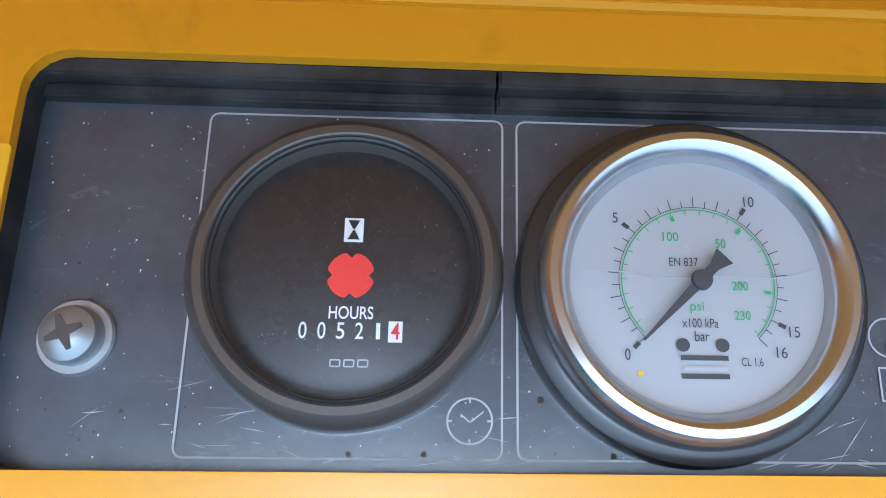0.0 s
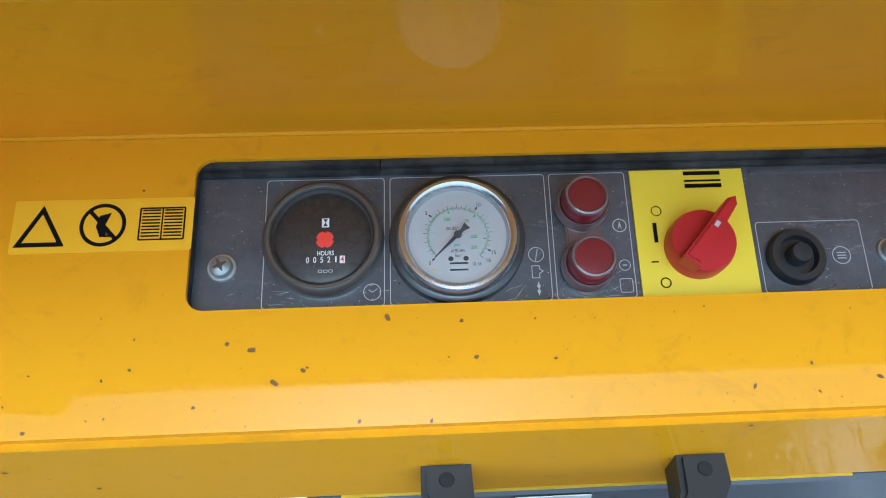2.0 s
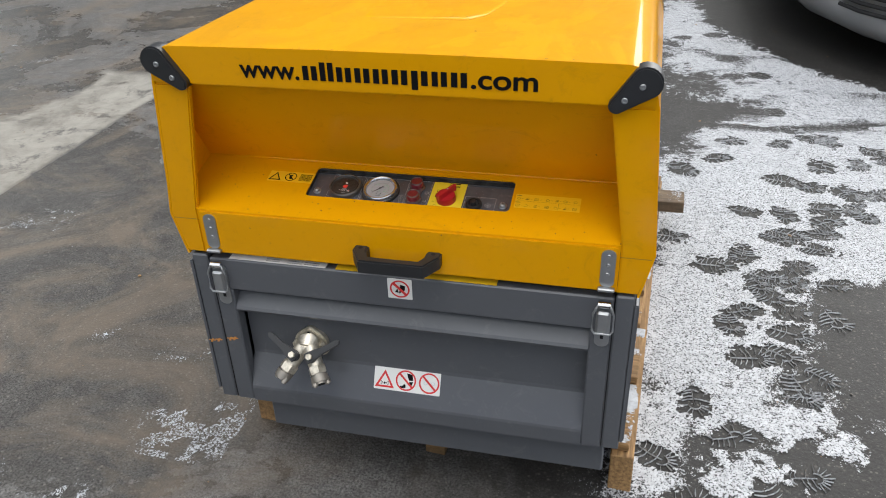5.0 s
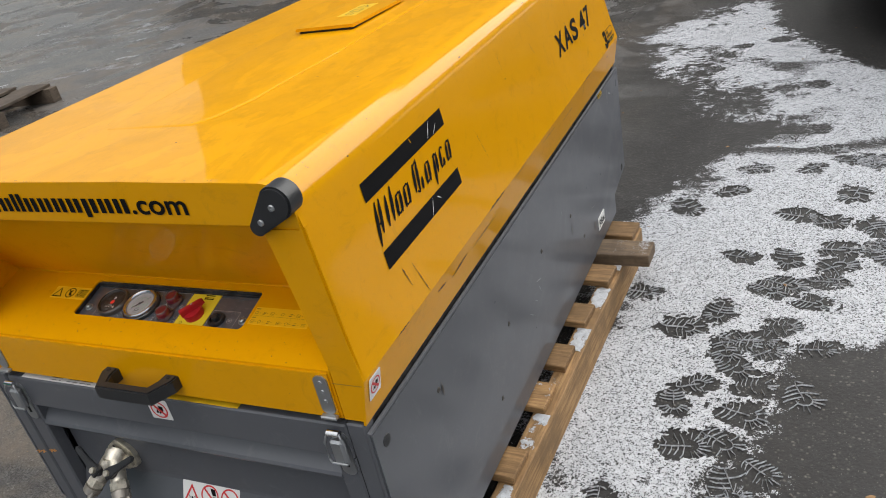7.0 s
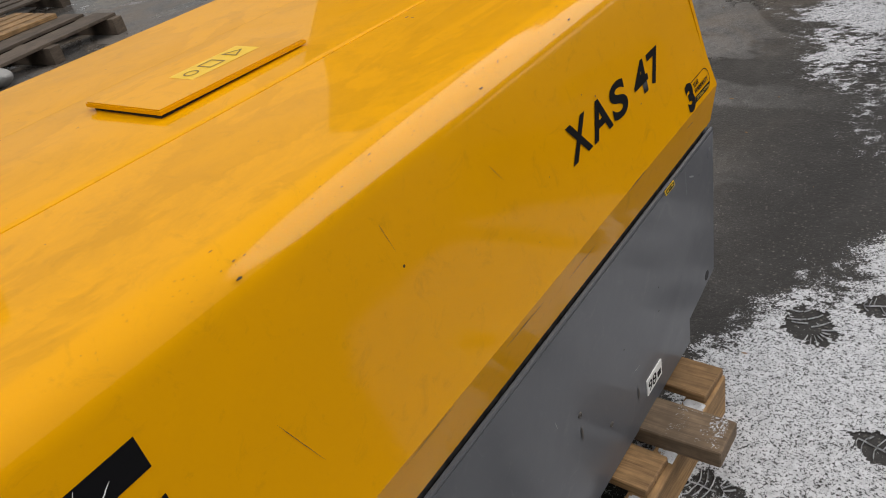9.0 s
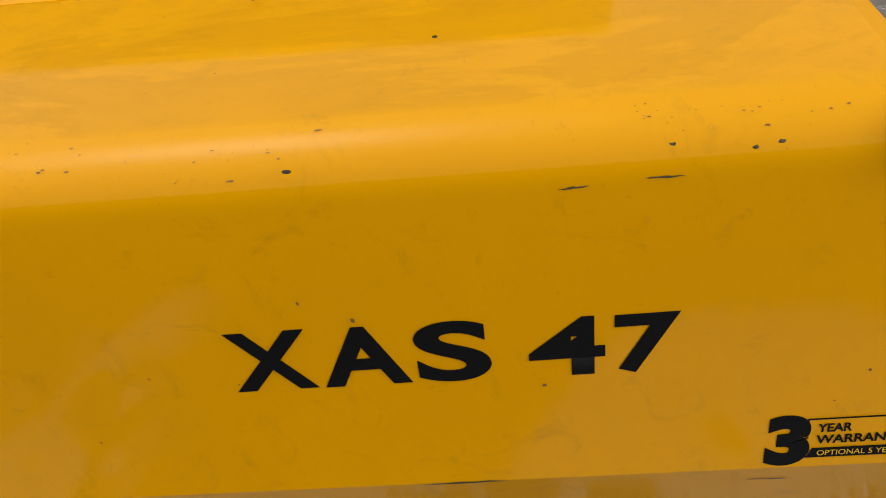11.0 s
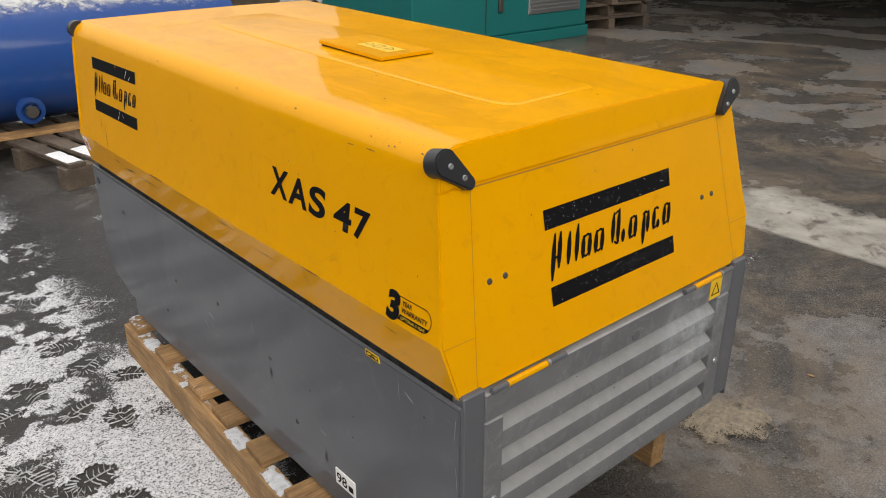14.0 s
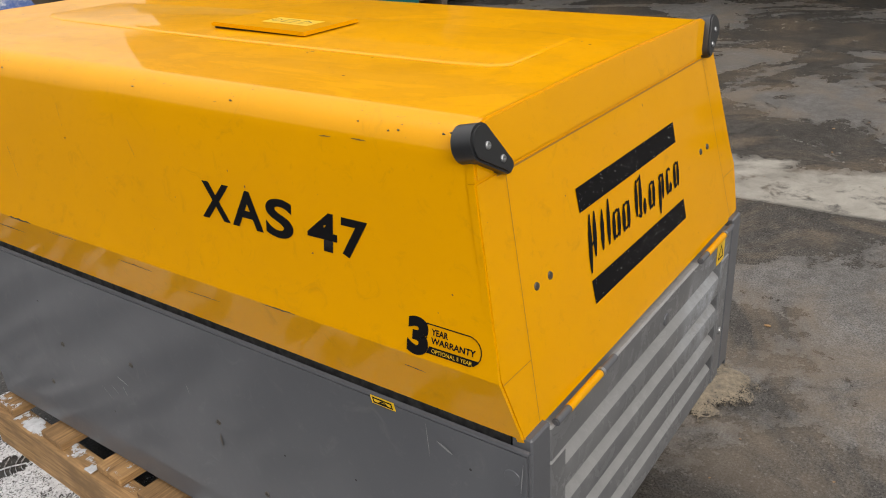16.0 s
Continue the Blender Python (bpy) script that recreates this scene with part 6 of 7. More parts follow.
def push_button(u, v):
    b = part("push_button", lathe([(0.0124, 0.003), (0.0124, 0.0135), (0.0116, 0.0165), (0.0100, 0.0180), (0.0070, 0.0184), (0.0001, 0.0184)], on_ledge(u, v, DEEP), OUT, 36), RED_CAP, compressor, "dark red push button under a clear rubber boot", smooth=True)
    part("boot_ring", lathe([(0.0152, 0.003), (0.0150, 0.006), (0.0140, 0.0085), (0.0128, 0.0080), (0.0126, 0.003)], on_ledge(u, v, DEEP), OUT, 36), BOOT, b, smooth=True)
    part("boot_bead", lathe([(0.0118, 0.0176), (0.0114, 0.0192), (0.0104, 0.0196), (0.0098, 0.0184)], on_ledge(u, v, DEEP), OUT, 36), BOOT, b, smooth=True)


RED_CAP = material("red_cap", (0.15, 0.010, 0.020), 0.32, 0.0, 0.7)
waist = []
for k in range(48):
    a = 2 * math.pi * k / 48
    waist.append((0.0086 + (0.0165 - 0.0065 * math.cos(a) ** 6) * math.cos(a), 0.1012 + 0.0335 * math.sin(a)))
part("boot_base", slab(waist, P0, 0.003, bevel=0.0012), BOOT, panel, smooth=True)
push_button(0.0083, 0.1186)
push_button(0.0090, 0.0842)


def rotary_switch(u, v):
    p = part("rotary_switch", slab([(0.0374, 0.0645), (0.1018, 0.0645), (0.1018, 0.1399), (0.0374, 0.1399)], P0, 0.0012), material("yellow_plate", (0.80, 0.62, 0.03), 0.4), compressor, "red rotary switch on a yellow plate")
    part("knob", lathe([(0.0182, 0.0012), (0.0182, 0.010), (0.0172, 0.0135), (0.0001, 0.0140)], on_ledge(u, v, DEEP), OUT, 40), REDPLASTIC, p, smooth=True)
    m = LEDGE @ Matrix.Translation((u, v, DEEP + 0.012)) @ Matrix.Rotation(radians(52), 4, "Z")
    part("grip", slab([(-0.0190, -0.0045), (-0.0175, -0.0052), (0.0225, -0.0030), (0.0262, 0.0), (0.0225, 0.0030), (-0.0175, 0.0052), (-0.0190, 0.0045)], m, 0.0130, bevel=0.0015), REDPLASTIC, p)
    part("centre_mark", quad(0.004, 0.0075, -0.0012, 0.0012, m, 0.0132), PALEINK, p)
    for v0 in (0.1362, 0.1322, 0.1285):
        part("plate_bar", quad(0.0680, 0.0890, v0, v0 + (0.0024 if v0 != 0.1322 else 0.0012), P0, 0.0015), INK, p)
    bm = line_loop(circle_pts(0.0505, 0.0735, 0.0030, 20), 0.0007, P0, 0.0015)
    part("off_mark", bm, INK, p)
    part("on_mark", quad(0.0440, 0.0480, 0.0850, 0.0858, P0, 0.0015), INK, p)
    bm = line_loop(circle_pts(0.0500, 0.1150, 0.0030, 18), 0.0005, P0, 0.0015)
    bm = quad(0.0470, 0.0492, 0.0965, 0.1080, P0, 0.0015, bm)
    part("plate_symbols", bm, INK, p)


rotary_switch(0.0700, 0.0930)
part("fold", sweep([(x, LEDGE_Y - 0.0006, LEDGE_Z + 0.0012) for x in (-0.443, 0.0, 0.443)], 0.0022, 8), YELLOW, compressor, smooth=True)
b = part("start_button", lathe([(0.0160, 0), (0.0158, 0.004), (0.0145, 0.006), (0.0110, 0.006), (0.0100, 0.002), (0.0060, 0.002), (0.0060, 0.009), (0.0052, 0.0105), (0.0001, 0.0108)], on_ledge(0.1236, 0.0858, DEEP), OUT, 36), PLASTIC, compressor, "round black rubber start button", smooth=True)

# printed stickers beside the cut-out
LEDGE_L = LEDGE @ Matrix.Translation((0.0085, 0.0018, 0))
st = part("symbol_sticker", slab(round_rect(-0.3015, -0.2085, 0.0950, 0.1245, 0.001, 2), LEDGE_L, 0.0004), material("ledge_sticker", (0.80, 0.44, 0.006), 0.35), compressor, "yellow sticker with three black safety symbols")
part("triangle", line_loop([(-0.2995, 0.0985), (-0.2735, 0.0985), (-0.2865, 0.1215)], 0.0024, LEDGE_L, 0.0006), INK, st)
bm = line_loop(circle_pts(-0.2550, 0.1098, 0.0120, 28), 0.0020, LEDGE_L, 0.0006)
bm = poly([(-0.2635, 0.1175), (-0.2620, 0.1190), (-0.2465, 0.1020), (-0.2480, 0.1005)], LEDGE_L, 0.0007, bm)
bm = poly([(-0.2570, 0.1150), (-0.2510, 0.1165), (-0.2540, 0.1090), (-0.2500, 0.1030), (-0.2560, 0.1030), (-0.2585, 0.1090)], LEDGE_L, 0.0006, bm)
part("prohibition", bm, INK, st)
book = part("open_book", line_loop(round_rect(-0.2365, -0.2125, 0.1005, 0.1190, 0.0008, 2), 0.0009, LEDGE_L, 0.0006), INK, st)
part("spine", quad(-0.2249, -0.2241, 0.1010, 0.1185, LEDGE_L, 0.0006), INK, book)
for k in range(9):
    for u0 in (-0.2350, -0.2235):
        part("text_line", quad(u0, u0 + 0.0095, 0.1025 + 0.0018 * k, 0.1034 + 0.0018 * k, LEDGE_L, 0.0006), INK, book)
FAINT = material("thin_black_print", (0.10, 0.055, 0.01), 0.5)
st = part("instruction_sticker", slab(round_rect(0.2000, 0.3190, 0.0765, 0.1140, 0.001, 2), LEDGE, 0.0003), bpy.data.materials["ledge_sticker"], compressor, "yellow sticker with two rows of tiny black pictograms")
part("rule", quad(0.2010, 0.3180, 0.0952, 0.0955, LEDGE, 0.0006), FAINT, st)
part("rule", quad(0.2800, 0.2803, 0.0770, 0.0950, LEDGE, 0.0006), FAINT, st)
for row, v0 in enumerate((0.0800, 0.0985)):
    part("heading", quad(0.2015, 0.2100, v0 + 0.0105, v0 + 0.0122, LEDGE, 0.0006), FAINT, st)
    for k, u0 in enumerate((0.2030, 0.2180, 0.2350, 0.2560, 0.2720, 0.2880, 0.3060)):
        if (k + row) % 3 == 0:
            bm = line_loop(round_rect(u0, u0 + 0.0070, v0, v0 + 0.0060, 0.0008, 2), 0.0006, LEDGE, 0.0006)
            bm = quad(u0 + 0.0015, u0 + 0.0055, v0 + 0.0022, v0 + 0.0030, LEDGE, 0.0007, bm)
        elif (k + row) % 3 == 1:
            bm = line_loop(circle_pts(u0 + 0.0035, v0 + 0.003, 0.0032, 16), 0.0006, LEDGE, 0.0006)
        else:
            bm = poly([(u0, v0 + 0.001), (u0 + 0.004, v0), (u0 + 0.008, v0 + 0.0030), (u0 + 0.0045, v0 + 0.0026)], LEDGE, 0.0006)
            bm = poly([(u0 + 0.002, v0 + 0.0042), (u0 + 0.007, v0 + 0.0052), (u0 + 0.0066, v0 + 0.0060), (u0 + 0.0018, v0 + 0.0048)], LEDGE, 0.0006, bm)
        part("pictogram", bm, FAINT, st)
        if k < 6:
            part("link", quad(u0 + 0.0092, u0 + 0.0120, v0 + 0.0028, v0 + 0.0033, LEDGE, 0.0006), FAINT, st)

# rust freckles, drips and chips of the paint
bm = bmesh.new()
FLECKS = [(LEDGE, -0.42, 0.42, 0.004, 0.058, 190, 0.0009), (LEDGE, -0.42, -0.21, 0.06, 0.15, 30, 0.0010), (FRONT, -0.39, 0.39, 0.66, 0.73, 26, 0.0013), (SIDE, 0.9, 1.65, 0.01, 0.20, 30, 0.0012), (REAR, -0.42, 0.42, 0.02, 0.32, 24, 0.0012), (ROOF, -0.36, 0.36, 0.02, 1.60, 110, 0.0016)]
for m, u0, u1, v0, v1, count, big in FLECKS:
    lift = 0.0136 if m is FRONT else (0.0042 if m is ROOF else 0.0006)
    for k in range(count):
        u, v = rng.uniform(u0, u1), rng.uniform(v0, v1)
        r = big * (0.22 + 1.3 * rng.random() ** 6)
        st = rng.uniform(1.0, 1.8)
        turn = rng.uniform(0, 3)
        pts = []
        for j in range(8):
            a = 2 * math.pi * j / 8
            q = r * rng.uniform(0.7, 1.2)
            x, y = q * math.cos(a) * st, q * math.sin(a)
            pts.append(bm.verts.new(m @ Vector((u + x * math.cos(turn) - y * math.sin(turn), v + x * math.sin(turn) + y * math.cos(turn), lift))))
        bm.faces.new(pts)
tagged(part("rust_freckles", bm, RUST, compressor), kind="stuff")


def set_askew(ob, lean):
    """The front end of the machine stands slightly askew to its sides."""
    for child in ob.children:
        if child.type == "MESH":
            for v in child.data.vertices:
                v.co.y += v.co.x * lean * min(1.0, max(0.0, 1 - (v.co.y + 0.86) / 0.8))
        set_askew(child, lean)


set_askew(compressor, math.tan(radians(1.0)))
compressor.rotation_euler = (0, 0, radians(0.4))
compressor.location.x = -0.006


# ---- pallet under the machine ----
def plank(x0, x1, y0, y1, z0, z1, seed, worn=0.0035):
    """A sawn board with slightly uneven, chipped edges."""
    bm = box(x0, x1, y0, y1, z0, z1)
    bmesh.ops.subdivide_edges(bm, edges=[e for e in bm.edges if e.calc_length() > 0.2], cuts=5, use_grid_fill=True)
    bmesh.ops.bevel(bm, geom=[e for e in bm.edges if e.calc_face_angle(0) > 1.0], offset=0.0025, segments=1, affect="EDGES")
    for v in bm.verts:
        v.co += worn * 0.5 * noise.noise_vector(v.co * 9 + Vector((seed, 0, 0)))
    return bm


pallet = thing("pallet", (0, 0.8, 0), "wooden pallet with snow between its boards, under the machine", "pallet")
ENDS = (0.457, 0.453, 0.441, 0.438, 0.433, 0.438, 0.440)
DECK = (0.228, 0.465, 0.700, 0.862, 1.059, 1.273, 1.550)
for k, y in enumerate(DECK):
    part("deck_board", plank(-0.488, ENDS[k], y - 0.048, y + 0.048, 0.112, 0.133, k), WOOD_X, pallet)
for k, (x0, x1) in enumerate(((-0.480, -0.430), (-0.025, 0.025), (0.410, 0.462))):
    side_board = part("stringer", plank(x0, x1, 0.165, 1.60, 0.0, 0.1115, 20 + k), WOOD_Y, pallet)
for v in side_board.data.vertices:
    v.co.x -= 0.017 * (v.co.y + 0.2)
pallet.rotation_euler = (0, 0, radians(-2.5))
pallet.location.x = 0.030
LIE = Matrix.Translation((0.030, 0.8, 0)) @ Matrix.Rotation(radians(-2.5), 4, "Z") @ Matrix.Translation((0, -0.8, 0))
bx, by = np.meshgrid(np.arange(0.470, 0.578, 0.005), np.arange(1.336, 1.420, 0.005))
bc = np.clip(0.75 * value_noise(bx, by, 0.04, 75) + 0.3 * value_noise(bx, by, 0.012, 76) - 0.15, 0, 0.6)
with_cover(*sheet("snow", bx, by, 0.1545 + 0.002 * bc, bc > 0.05, THINSNOW, "flecks of snow on the beam's end", "snow", cover=bc))
beam = plank(-0.10, 0.583, 1.330, 1.425, 0.112, 0.152, 40, 0.006)
tagged(part("loose_beam", beam, OLDWOOD), "dark weathered beam end sticking out from under the machine", "wooden beam")

sx, sy = np.meshgrid(np.arange(0.413, 0.4605, 0.003), np.arange(0.19, 1.56, 0.004))
free = np.min([np.abs(sy - y) for y in DECK], axis=0) > 0.052
hh = (value_noise(sx, sy, 0.05, 71) + 0.6 * value_noise(sx, sy, 0.012, 72) - 0.62) - 0.5 * np.clip(1 - np.minimum(sx - 0.413, 0.4605 - sx) / 0.008, 0, 1)
sx = sx - 0.017 * (sy - 0.6)
with_cover(*sheet("snow", sx, sy, 0.1105 + np.clip(hh + 0.25, 0, 0.8) * 0.006, (hh > -0.2) & free, THINSNOW, "thin snow lying on the pallet's side bearer", "snow", cover=np.clip(hh * 1.6 + 0.55, 0, 0.97))).matrix_world = LIE
sx, sy = np.meshgrid(np.arange(0.385, 0.458, 0.004), np.arange(0.11, 1.3, 0.004))
on_board = (np.min([np.abs(sy - y) for y in DECK], axis=0) < 0.044) & (sx < np.array(ENDS)[np.argmin([np.abs(sy - y) for y in DECK], axis=0)] - 0.003)
hh = (0.7 * value_noise(sx, sy, 0.06, 73) + 0.5 * value_noise(sx, sy, 0.012, 74) - 0.74)
with_cover(*sheet("snow", sx, sy, 0.1338 + np.clip(hh + 0.25, 0, 0.6) * 0.006, (hh > -0.2) & on_board, THINSNOW, "flecks of snow on the pallet's board ends", "snow", cover=np.clip(hh * 2.4 + 0.20 + (sx - 0.44) * 5, 0, 0.97))).matrix_world = LIE


# ---- blue tank and its pallet ----
def blue_tank():
    t = thing("pressure_tank", (-0.2, -2.74, 0.16), "large blue lying steel tank with snow on top, on planks", "tank")
    r, cy, cz, x0, x1 = 0.36, -2.74, 0.525, -1.30, 1.05
    prof = [(0.0001, -0.10), (r * 0.45, -0.085), (r * 0.8, -0.045), (r * 0.97, 0.0), (r, 0.05), (r, x1 - x0 - 0.05), (r * 0.97, x1 - x0), (r * 0.8, x1 - x0 + 0.045), (0.0001, x1 - x0 + 0.10)]
    part("shell", lathe(prof, (x0, cy, cz), (1, 0, 0), 64), BLUE, t, smooth=True)
    noz = part("nozzle", rod((0.065, cy + r - 0.06, cz - 0.225), (0.065, cy + r + 0.03, cz - 0.235), 0.058, bevel=0.004), BLUE, t, smooth=True)
    part("flange", rod((0.065, cy + r + 0.012, cz - 0.233), (0.065, cy + r + 0.030, cz - 0.235), 0.078, bevel=0.003), BLUE, noz)
    part("plug", rod((0.065, cy + r + 0.03, cz - 0.235), (0.065, cy + r + 0.062, cz - 0.238), 0.036, seg=8, bevel=0.003), DARKSTEEL, noz)
    part("manway", rod((-0.78, cy, cz + r - 0.03), (-0.78, cy, cz + r + 0.10), 0.15, seg=36, bevel=0.01), BLUE, t, smooth=True)
    for x in (-1.0, 0.7):
        part("saddle", box(x - 0.04, x + 0.04, cy - 0.25, cy + 0.25, 0.162, 0.30, 0.005), BLUE, t)
    a, xx = np.meshgrid(np.radians(np.arange(14, 166, 0.8)), np.arange(x0 + 0.01, x1, 0.008))
    lump = 0.5 * value_noise(xx, a * r, 0.14, 81) + 0.35 * value_noise(xx, a * r, 0.03, 82) + 0.3 * value_noise(xx, a * r, 0.012, 83)
    c = np.clip((np.sin(a) - 0.62) * 2.4 + 0.8 * (lump - 0.55), 0, 0.97)
    rr = r + 0.002 + 0.010 * c
    with_cover(*sheet("snow", xx, cy + rr * np.cos(a), cz + rr * np.sin(a), c > 0.04, THINSNOW, "powdery snow lying along the tank's top", "snow", cover=c))
    bmx = bmesh.new()
    bmesh.ops.create_icosphere(bmx, subdivisions=3, radius=0.05, matrix=Matrix.Translation((-0.60, cy + 0.12, cz + r + 0.0)) @ Matrix.Diagonal((1, 1, 0.75, 1)))
    for v in bmx.verts:
        v.co += 0.012 * noise.noise_vector(v.co * 30)
    tagged(part("snow_lump", bmx, SNOW, None, smooth=True), "small lump of snow on the tank", "snow")


blue_tank()


def loose_pallet(at, turn, nx, along, wood, label, boards=7, snow_seed=0):
    """A flat pallet: three bearers, a deck of boards along y, and foot boards."""
    w, l = nx, along
    t = thing("pallet", (0, 0, 0), label, "pallet", group="pallets in the yard")
    for k in range(boards):
        x = -w / 2 + (k + 0.5) * w / boards
        part("deck_board", plank(x - w / boards * 0.33, x + w / boards * 0.33, -l / 2, l / 2, 0.118, 0.140, 60 + k), wood, t)
    for k, y in enumerate((-l / 2 + 0.05, 0.0, l / 2 - 0.05)):
        part("bearer", plank(-w / 2, w / 2, y - 0.045, y + 0.045, 0.0, 0.1175, 80 + k), wood, t)
    t.location = at
    t.rotation_euler = (0, 0, radians(turn))
    return t


TANK_PALLET = pose(-0.40, -2.34, 0, 0, 0, 10)
loose_pallet((-0.40, -2.34, 0), 10, 1.26, 1.16, OLDWOOD_Y, "weathered pallet with snow on its boards, under the blue tank", 9)
for k in range(9):
    x = -0.63 + (k + 0.5) * 0.14
    sx, sy = np.meshgrid(np.arange(x - 0.044, x + 0.045, 0.006), np.arange(0.30, 0.56, 0.006))
    edge = np.minimum(0.044 - np.abs(sx - x), np.minimum(sy - 0.30, 0.56 - sy)) / 0.012
    hh = np.clip(edge, -1, 1) + 0.8 * value_noise(sx, sy, 0.05, 90 + k) - 0.4
    sheet("snow", sx, sy, 0.1405 + np.clip(hh, -0.3, 1) * 0.005, hh > 0.1, SNOW, "neat strip of snow on a pallet board", "snow").matrix_world = TANK_PALLET
for y, x0, x1 in ((-2.42, -1.1, 0.9), (-2.98, -1.1, 0.9)):
    tagged(part("support_plank", plank(x0, x1, y - 0.06, y + 0.06, 0.1405, 0.1625, 33), WOOD_X), "pale plank under the blue tank", "plank")


# ---- far things ----
def generator():
    t = thing("generator_cabinet", (-4.75, -4.3, 0.0), "teal sheet-steel generator cabinet with a grey grille", "generator")
    x0, x1, y0, y1, h = -6.05, -3.55, -5.0, -3.43, 1.5
    part("cabinet", box(x0, x1, y0, y1, 0.12, h, 0.02, 2), TEAL, t)
    part("base_frame", box(x0 - 0.02, x1 + 0.02, y0 - 0.02, y1 + 0.02, 0.0, 0.12, 0.006), TEAL, t)
    part("grille_frame", box(-5.92, -5.10, y1, y1 + 0.015, 0.30, 1.10, 0.004), ZINC, t)
    for k in range(19):
        part("grille_slat", box(-5.89, -5.13, y1 + 0.010, y1 + 0.028, 0.33 + 0.040 * k, 0.348 + 0.040 * k), ZINC, t)
    part("door_gap", box(-4.50, -4.490, y1 - 0.002, y1 + 0.002, 0.16, 1.4), DARK, t)
    part("lock", box(-4.72, -4.66, y1, y1 + 0.03, 0.36, 0.50, 0.006), DARKSTEEL, t)


generator()


def stack(at, turn, count, wood, label):
    for k in range(count):
        p = loose_pallet((at[0] + 0.03 * math.sin(k * 5), at[1] + 0.03 * math.cos(k * 3), 0.14 * k), turn + 2 * math.sin(k * 7), 0.8, 1.2, wood, label, 5)


stack((-6.72, -3.95), 80, 3, OLDWOOD_Y, "brown wooden pallet lying in a stack by the cabinet")
stack((-2.6, -5.6), 20, 5, OLDWOOD_Y, "grey weathered pallet lying in a stack")
stack((-1.5, -5.9), -10, 4, OLDWOOD_Y, "grey weathered pallet lying in a stack")
loose_pallet((-5.32, 2.90, 0), 6, 1.5, 1.25, OLDWOOD_Y, "dark worn pallet with pale planks on top", 4)
for k in range(4):
    x = -5.85 + 0.17 * k
    tagged(part("plank", plank(x - 0.065, x + 0.065, 2.05, 3.45, 0.1415, 0.175, 50 + k), WOOD_Y), "pale sawn plank lying on the dark pallet", "plank", "pale planks")
loose_pallet((-6.9, 3.5, 0), 0, 1.2, 1.3, OLDWOOD_Y, "dark worn pallet standing behind the planks", 5)
rock = bmesh.new()
bmesh.ops.create_icosphere(rock, subdivisions=3, radius=0.10, matrix=Matrix.Translation((-4.62, 2.55, 0.065)) @ Matrix.Diagonal((1.2, 0.9, 0.7, 1)))
for v in rock.verts:
    v.co += 0.03 * noise.noise_vector(v.co * 9)
tagged(part("stone", rock, material("pale_stone", (0.3, 0.3, 0.29), 0.85)), "pale broken stone beside the pallet", "stone")


def hall():
    """Open-fronted storage hall across the yard."""
    steel = material("dark_cladding", (0.05, 0.05, 0.052), 0.6)
    wire(steel, ramp(steel, grain(steel, 3), [(0.3, (0.035, 0.035, 0.037)), (0.7, (0.07, 0.07, 0.07))]), bsdf(steel).inputs["Base Color"])
    for name, b in (("hall_roof", (-32, -7.0, -10.8, 2.7, 3.3, 3.6)), ("hall_fascia", (-7.25, -7.0, -10.8, 2.7, 3.602, 5.2)), ("wall_west", (-32.2, -32, -10.8, 2.7, 0, 3.298)), ("wall_south", (-31.998, -7.6, -10.8, -10.6, 0, 3.298)), ("wall_north", (-31.998, -9.5, 2.5, 2.7, 0, 3.298))):
        tagged(part(name, box(*b), steel), "dark steel cladding of an open storage hall", "hall", kind="structure")
    pale = material("grey_cladding", (0.10, 0.10, 0.10), 0.6)
    wire(pale, ramp(pale, grain(pale, 2.0, stretch=(6, 6, 0.3)), [(0.3, (0.085, 0.085, 0.085)), (0.7, (0.13, 0.13, 0.128))]), bsdf(pale).inputs["Base Color"])
    # added wall, never in view: blocks low sky light from the machine's side
    tagged(part("wall_east", box(11.502, 11.8, -16, 14.3, 0, 3.8), pale), "plain grey wall out of view, added to darken the hood side", "building", kind="structure")
    tagged(part("wall_far", box(-13.6, 1.5, 14, 14.3, 0, 9.5), pale), "grey cladding of a tall building across the yard", "building", kind="structure")
    # added out of view to close a sky gap mirrored in the hood
    tagged(part("wall_low", box(1.502, 11.5, 14, 14.3, 0, 3.4), pale), "low plain grey wall out of view, added to dim sky reflections", "building", kind="structure")
    for y in (-10.4, -4.0, 2.3):
        tagged(part("hall_post", box(-7.9, -7.65, y - 0.12, y + 0.12, 0, 3.3), steel), "dark steel post of the open hall", "post", "hall posts", "structure")


hall()


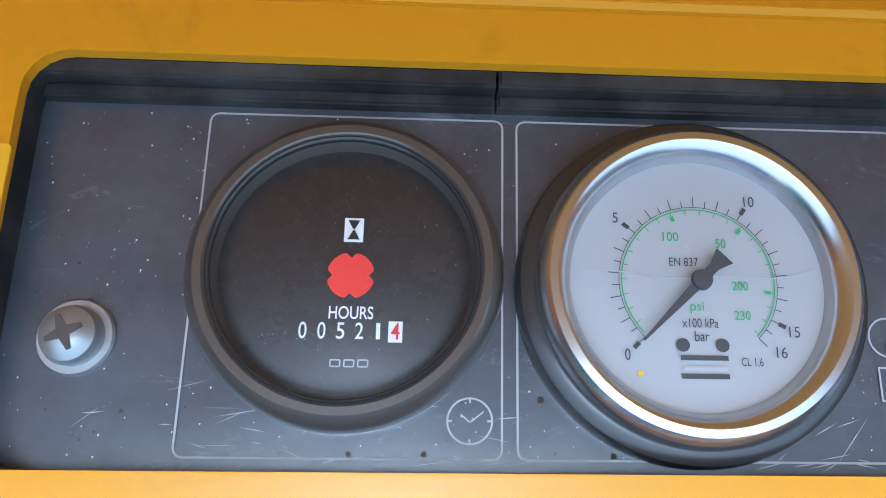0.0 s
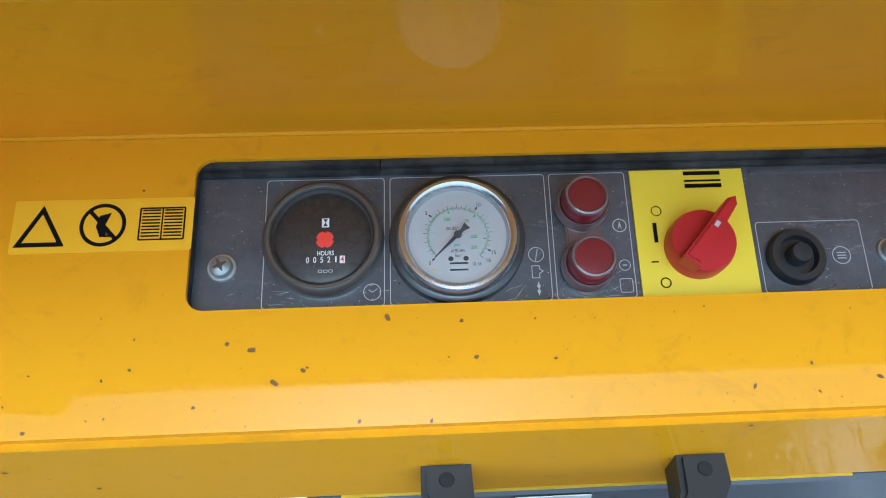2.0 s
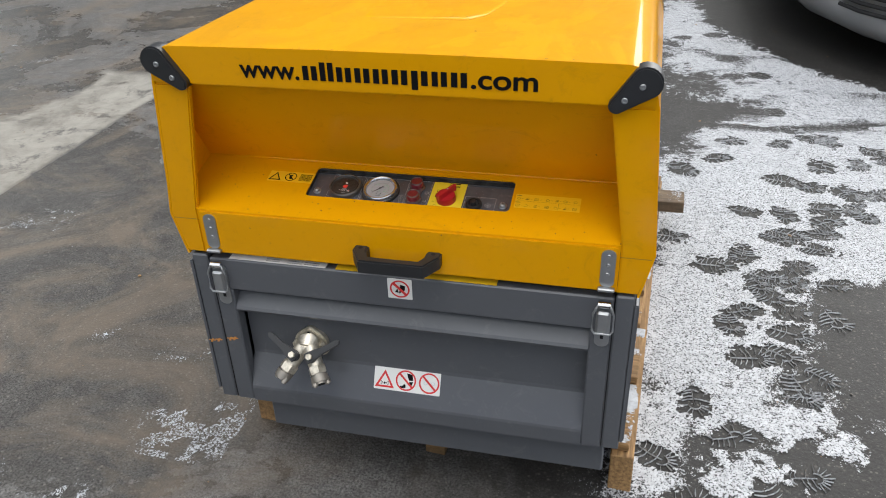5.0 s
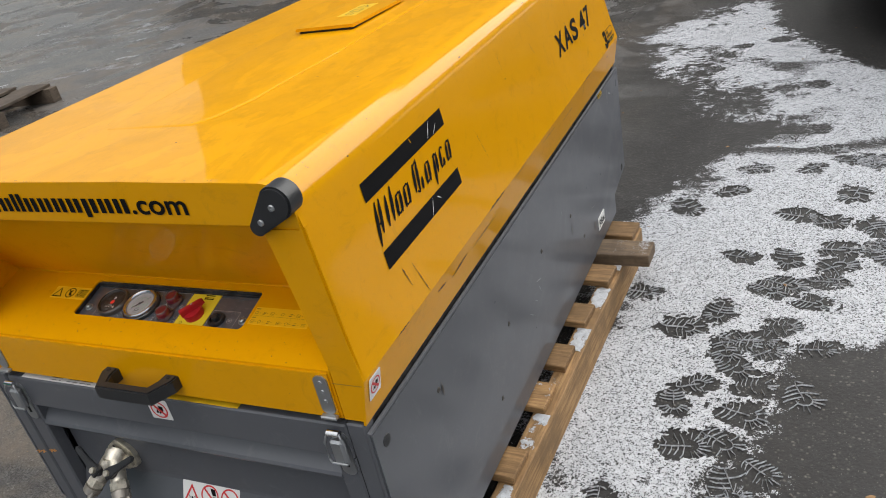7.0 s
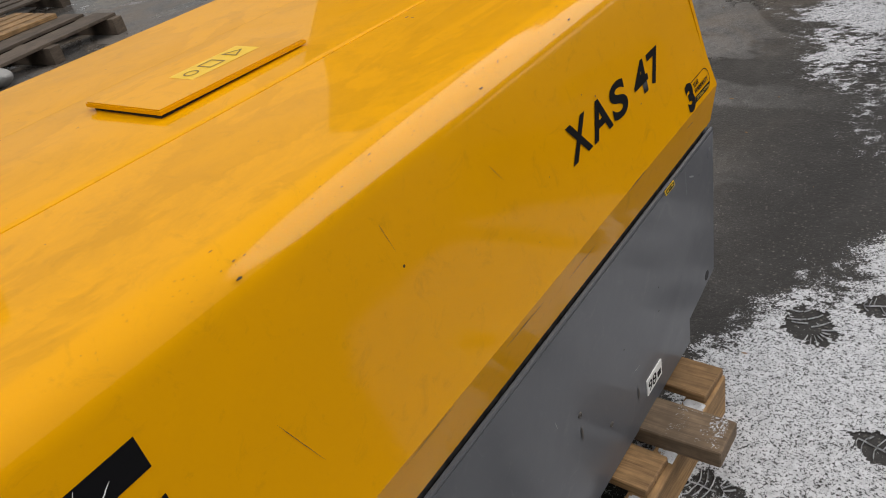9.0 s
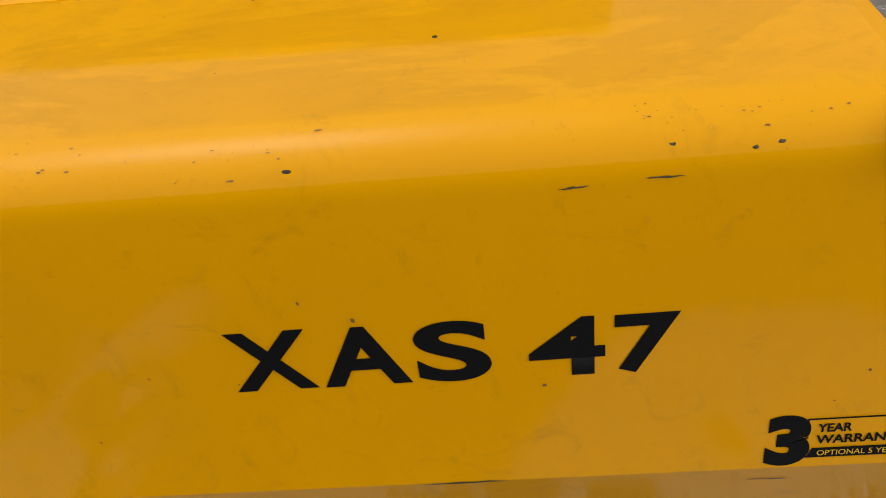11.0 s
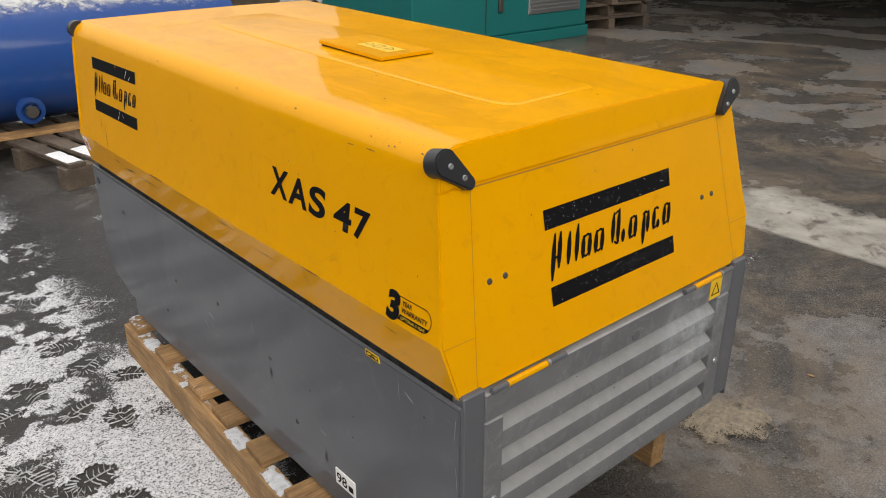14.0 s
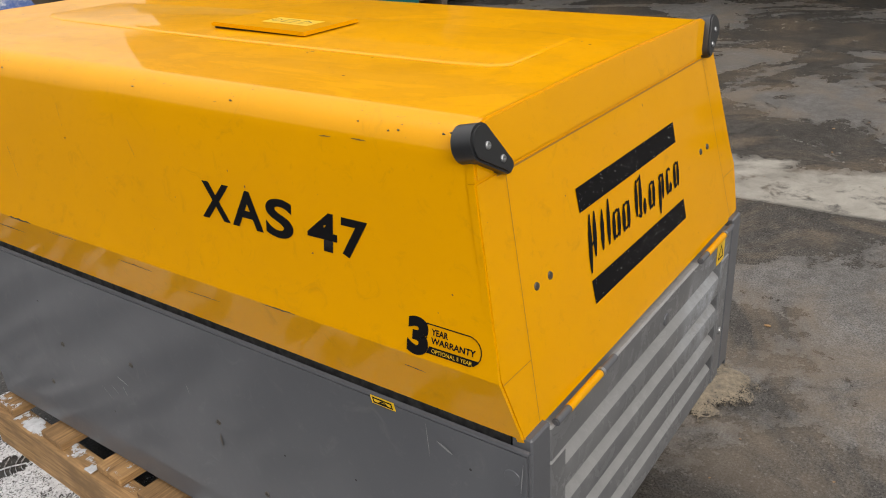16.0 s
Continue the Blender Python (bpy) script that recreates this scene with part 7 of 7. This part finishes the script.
def car():
    """A parked silver car, nose towards the machine."""
    t = thing("car", (2.15, 5.3, 0.0), "silver parked car with a rounded front bumper", "car")
    cx = 2.10
    stations = [(3.12, 0.30, 0.22, 0.54), (3.17, 0.44, 0.16, 0.62), (3.27, 0.55, 0.13, 0.68), (3.50, 0.72, 0.12, 0.74), (3.84, 0.90, 0.12, 0.82), (4.23, 0.98, 0.12, 0.90), (5.0, 0.99, 0.13, 0.98), (6.4, 0.99, 0.14, 1.02), (7.2, 0.92, 0.24, 0.98), (7.5, 0.76, 0.30, 0.88)]
    bm = bmesh.new()
    rows = []
    for y, w, lo, hi in stations:
        ring = []
        for k in range(24):
            a = 2 * math.pi * (k + 0.5) / 24
            c, s = math.cos(a), math.sin(a)
            ring.append(bm.verts.new((cx + w * math.copysign(abs(c) ** 0.45, c), y, (lo + hi) / 2 + (hi - lo) / 2 * math.copysign(abs(s) ** 0.5, s))))
        rows.append(ring)
    for a, b in zip(rows, rows[1:]):
        for k in range(24):
            bm.faces.new((a[k], a[(k + 1) % 24], b[(k + 1) % 24], b[k]))
    bm.faces.new(rows[0])
    bm.faces.new(rows[-1])
    body = part("body", bm, CARPAINT, t, smooth=True)
    cab = bmesh.new()
    rows = []
    for y, w, z in ((4.55, 0.74, 0.90), (5.35, 0.62, 1.42), (6.6, 0.62, 1.44), (7.3, 0.70, 0.95)):
        rows.append([cab.verts.new((cx + sx * w, y, zz)) for sx, zz in ((-1.12, 0.88), (-1, z), (1, z), (1.12, 0.88))])
    for a, b in zip(rows, rows[1:]):
        for k in range(3):
            cab.faces.new((a[k], a[k + 1], b[k + 1], b[k]))
    part("cabin", cab, material("car_glass", (0.02, 0.025, 0.03), 0.08), t)
    part("lower_grille", box(cx - 0.46, cx + 0.46, 3.16, 3.40, 0.29, 0.41, 0.02, 2), DARK, t)
    for k in range(3):
        part("grille_bar", box(cx - 0.46, cx + 0.46, 3.152, 3.166, 0.298 + 0.035 * k, 0.308 + 0.035 * k), PLASTIC, t)
    for s in (-1, 1):
        for k in range(3):
            z = 0.315 + 0.04 * k
            part("grille_slot", sweep([(cx + s * 0.45, 3.165, z), (cx + s * 0.56, 3.262, z), (cx + s * 0.65, 3.375, z), (cx + s * 0.725, 3.49, z + 0.01)], 0.011, 8), DARK, t)
    for s in (-1, 1):
        part("fog_lamp", lathe([(0.040, 0), (0.036, 0.010), (0.0001, 0.006)], (cx + s * 0.83, 3.66, 0.40), (s * 0.75, -1, 0.0), 24), PLASTIC, t)
        part("headlight", box(cx + s * 0.62 - 0.16, cx + s * 0.62 + 0.16, 3.55, 3.75, 0.62, 0.76, 0.03, 2), material("lamp_glass", (0.6, 0.62, 0.65), 0.1), t)
    for s in (-1, 1):
        for y in (5.35, 7.0):
            w = part("wheel", rod((cx + s * 0.66, y, 0.31), (cx + s * 0.86, y, 0.31), 0.31, seg=40, bevel=0.03), TYRE, t, smooth=True)
            part("rim", rod((cx + s * 0.84, y, 0.31), (cx + s * 0.865, y, 0.31), 0.20, seg=32, bevel=0.01), ZINC, w)


car()
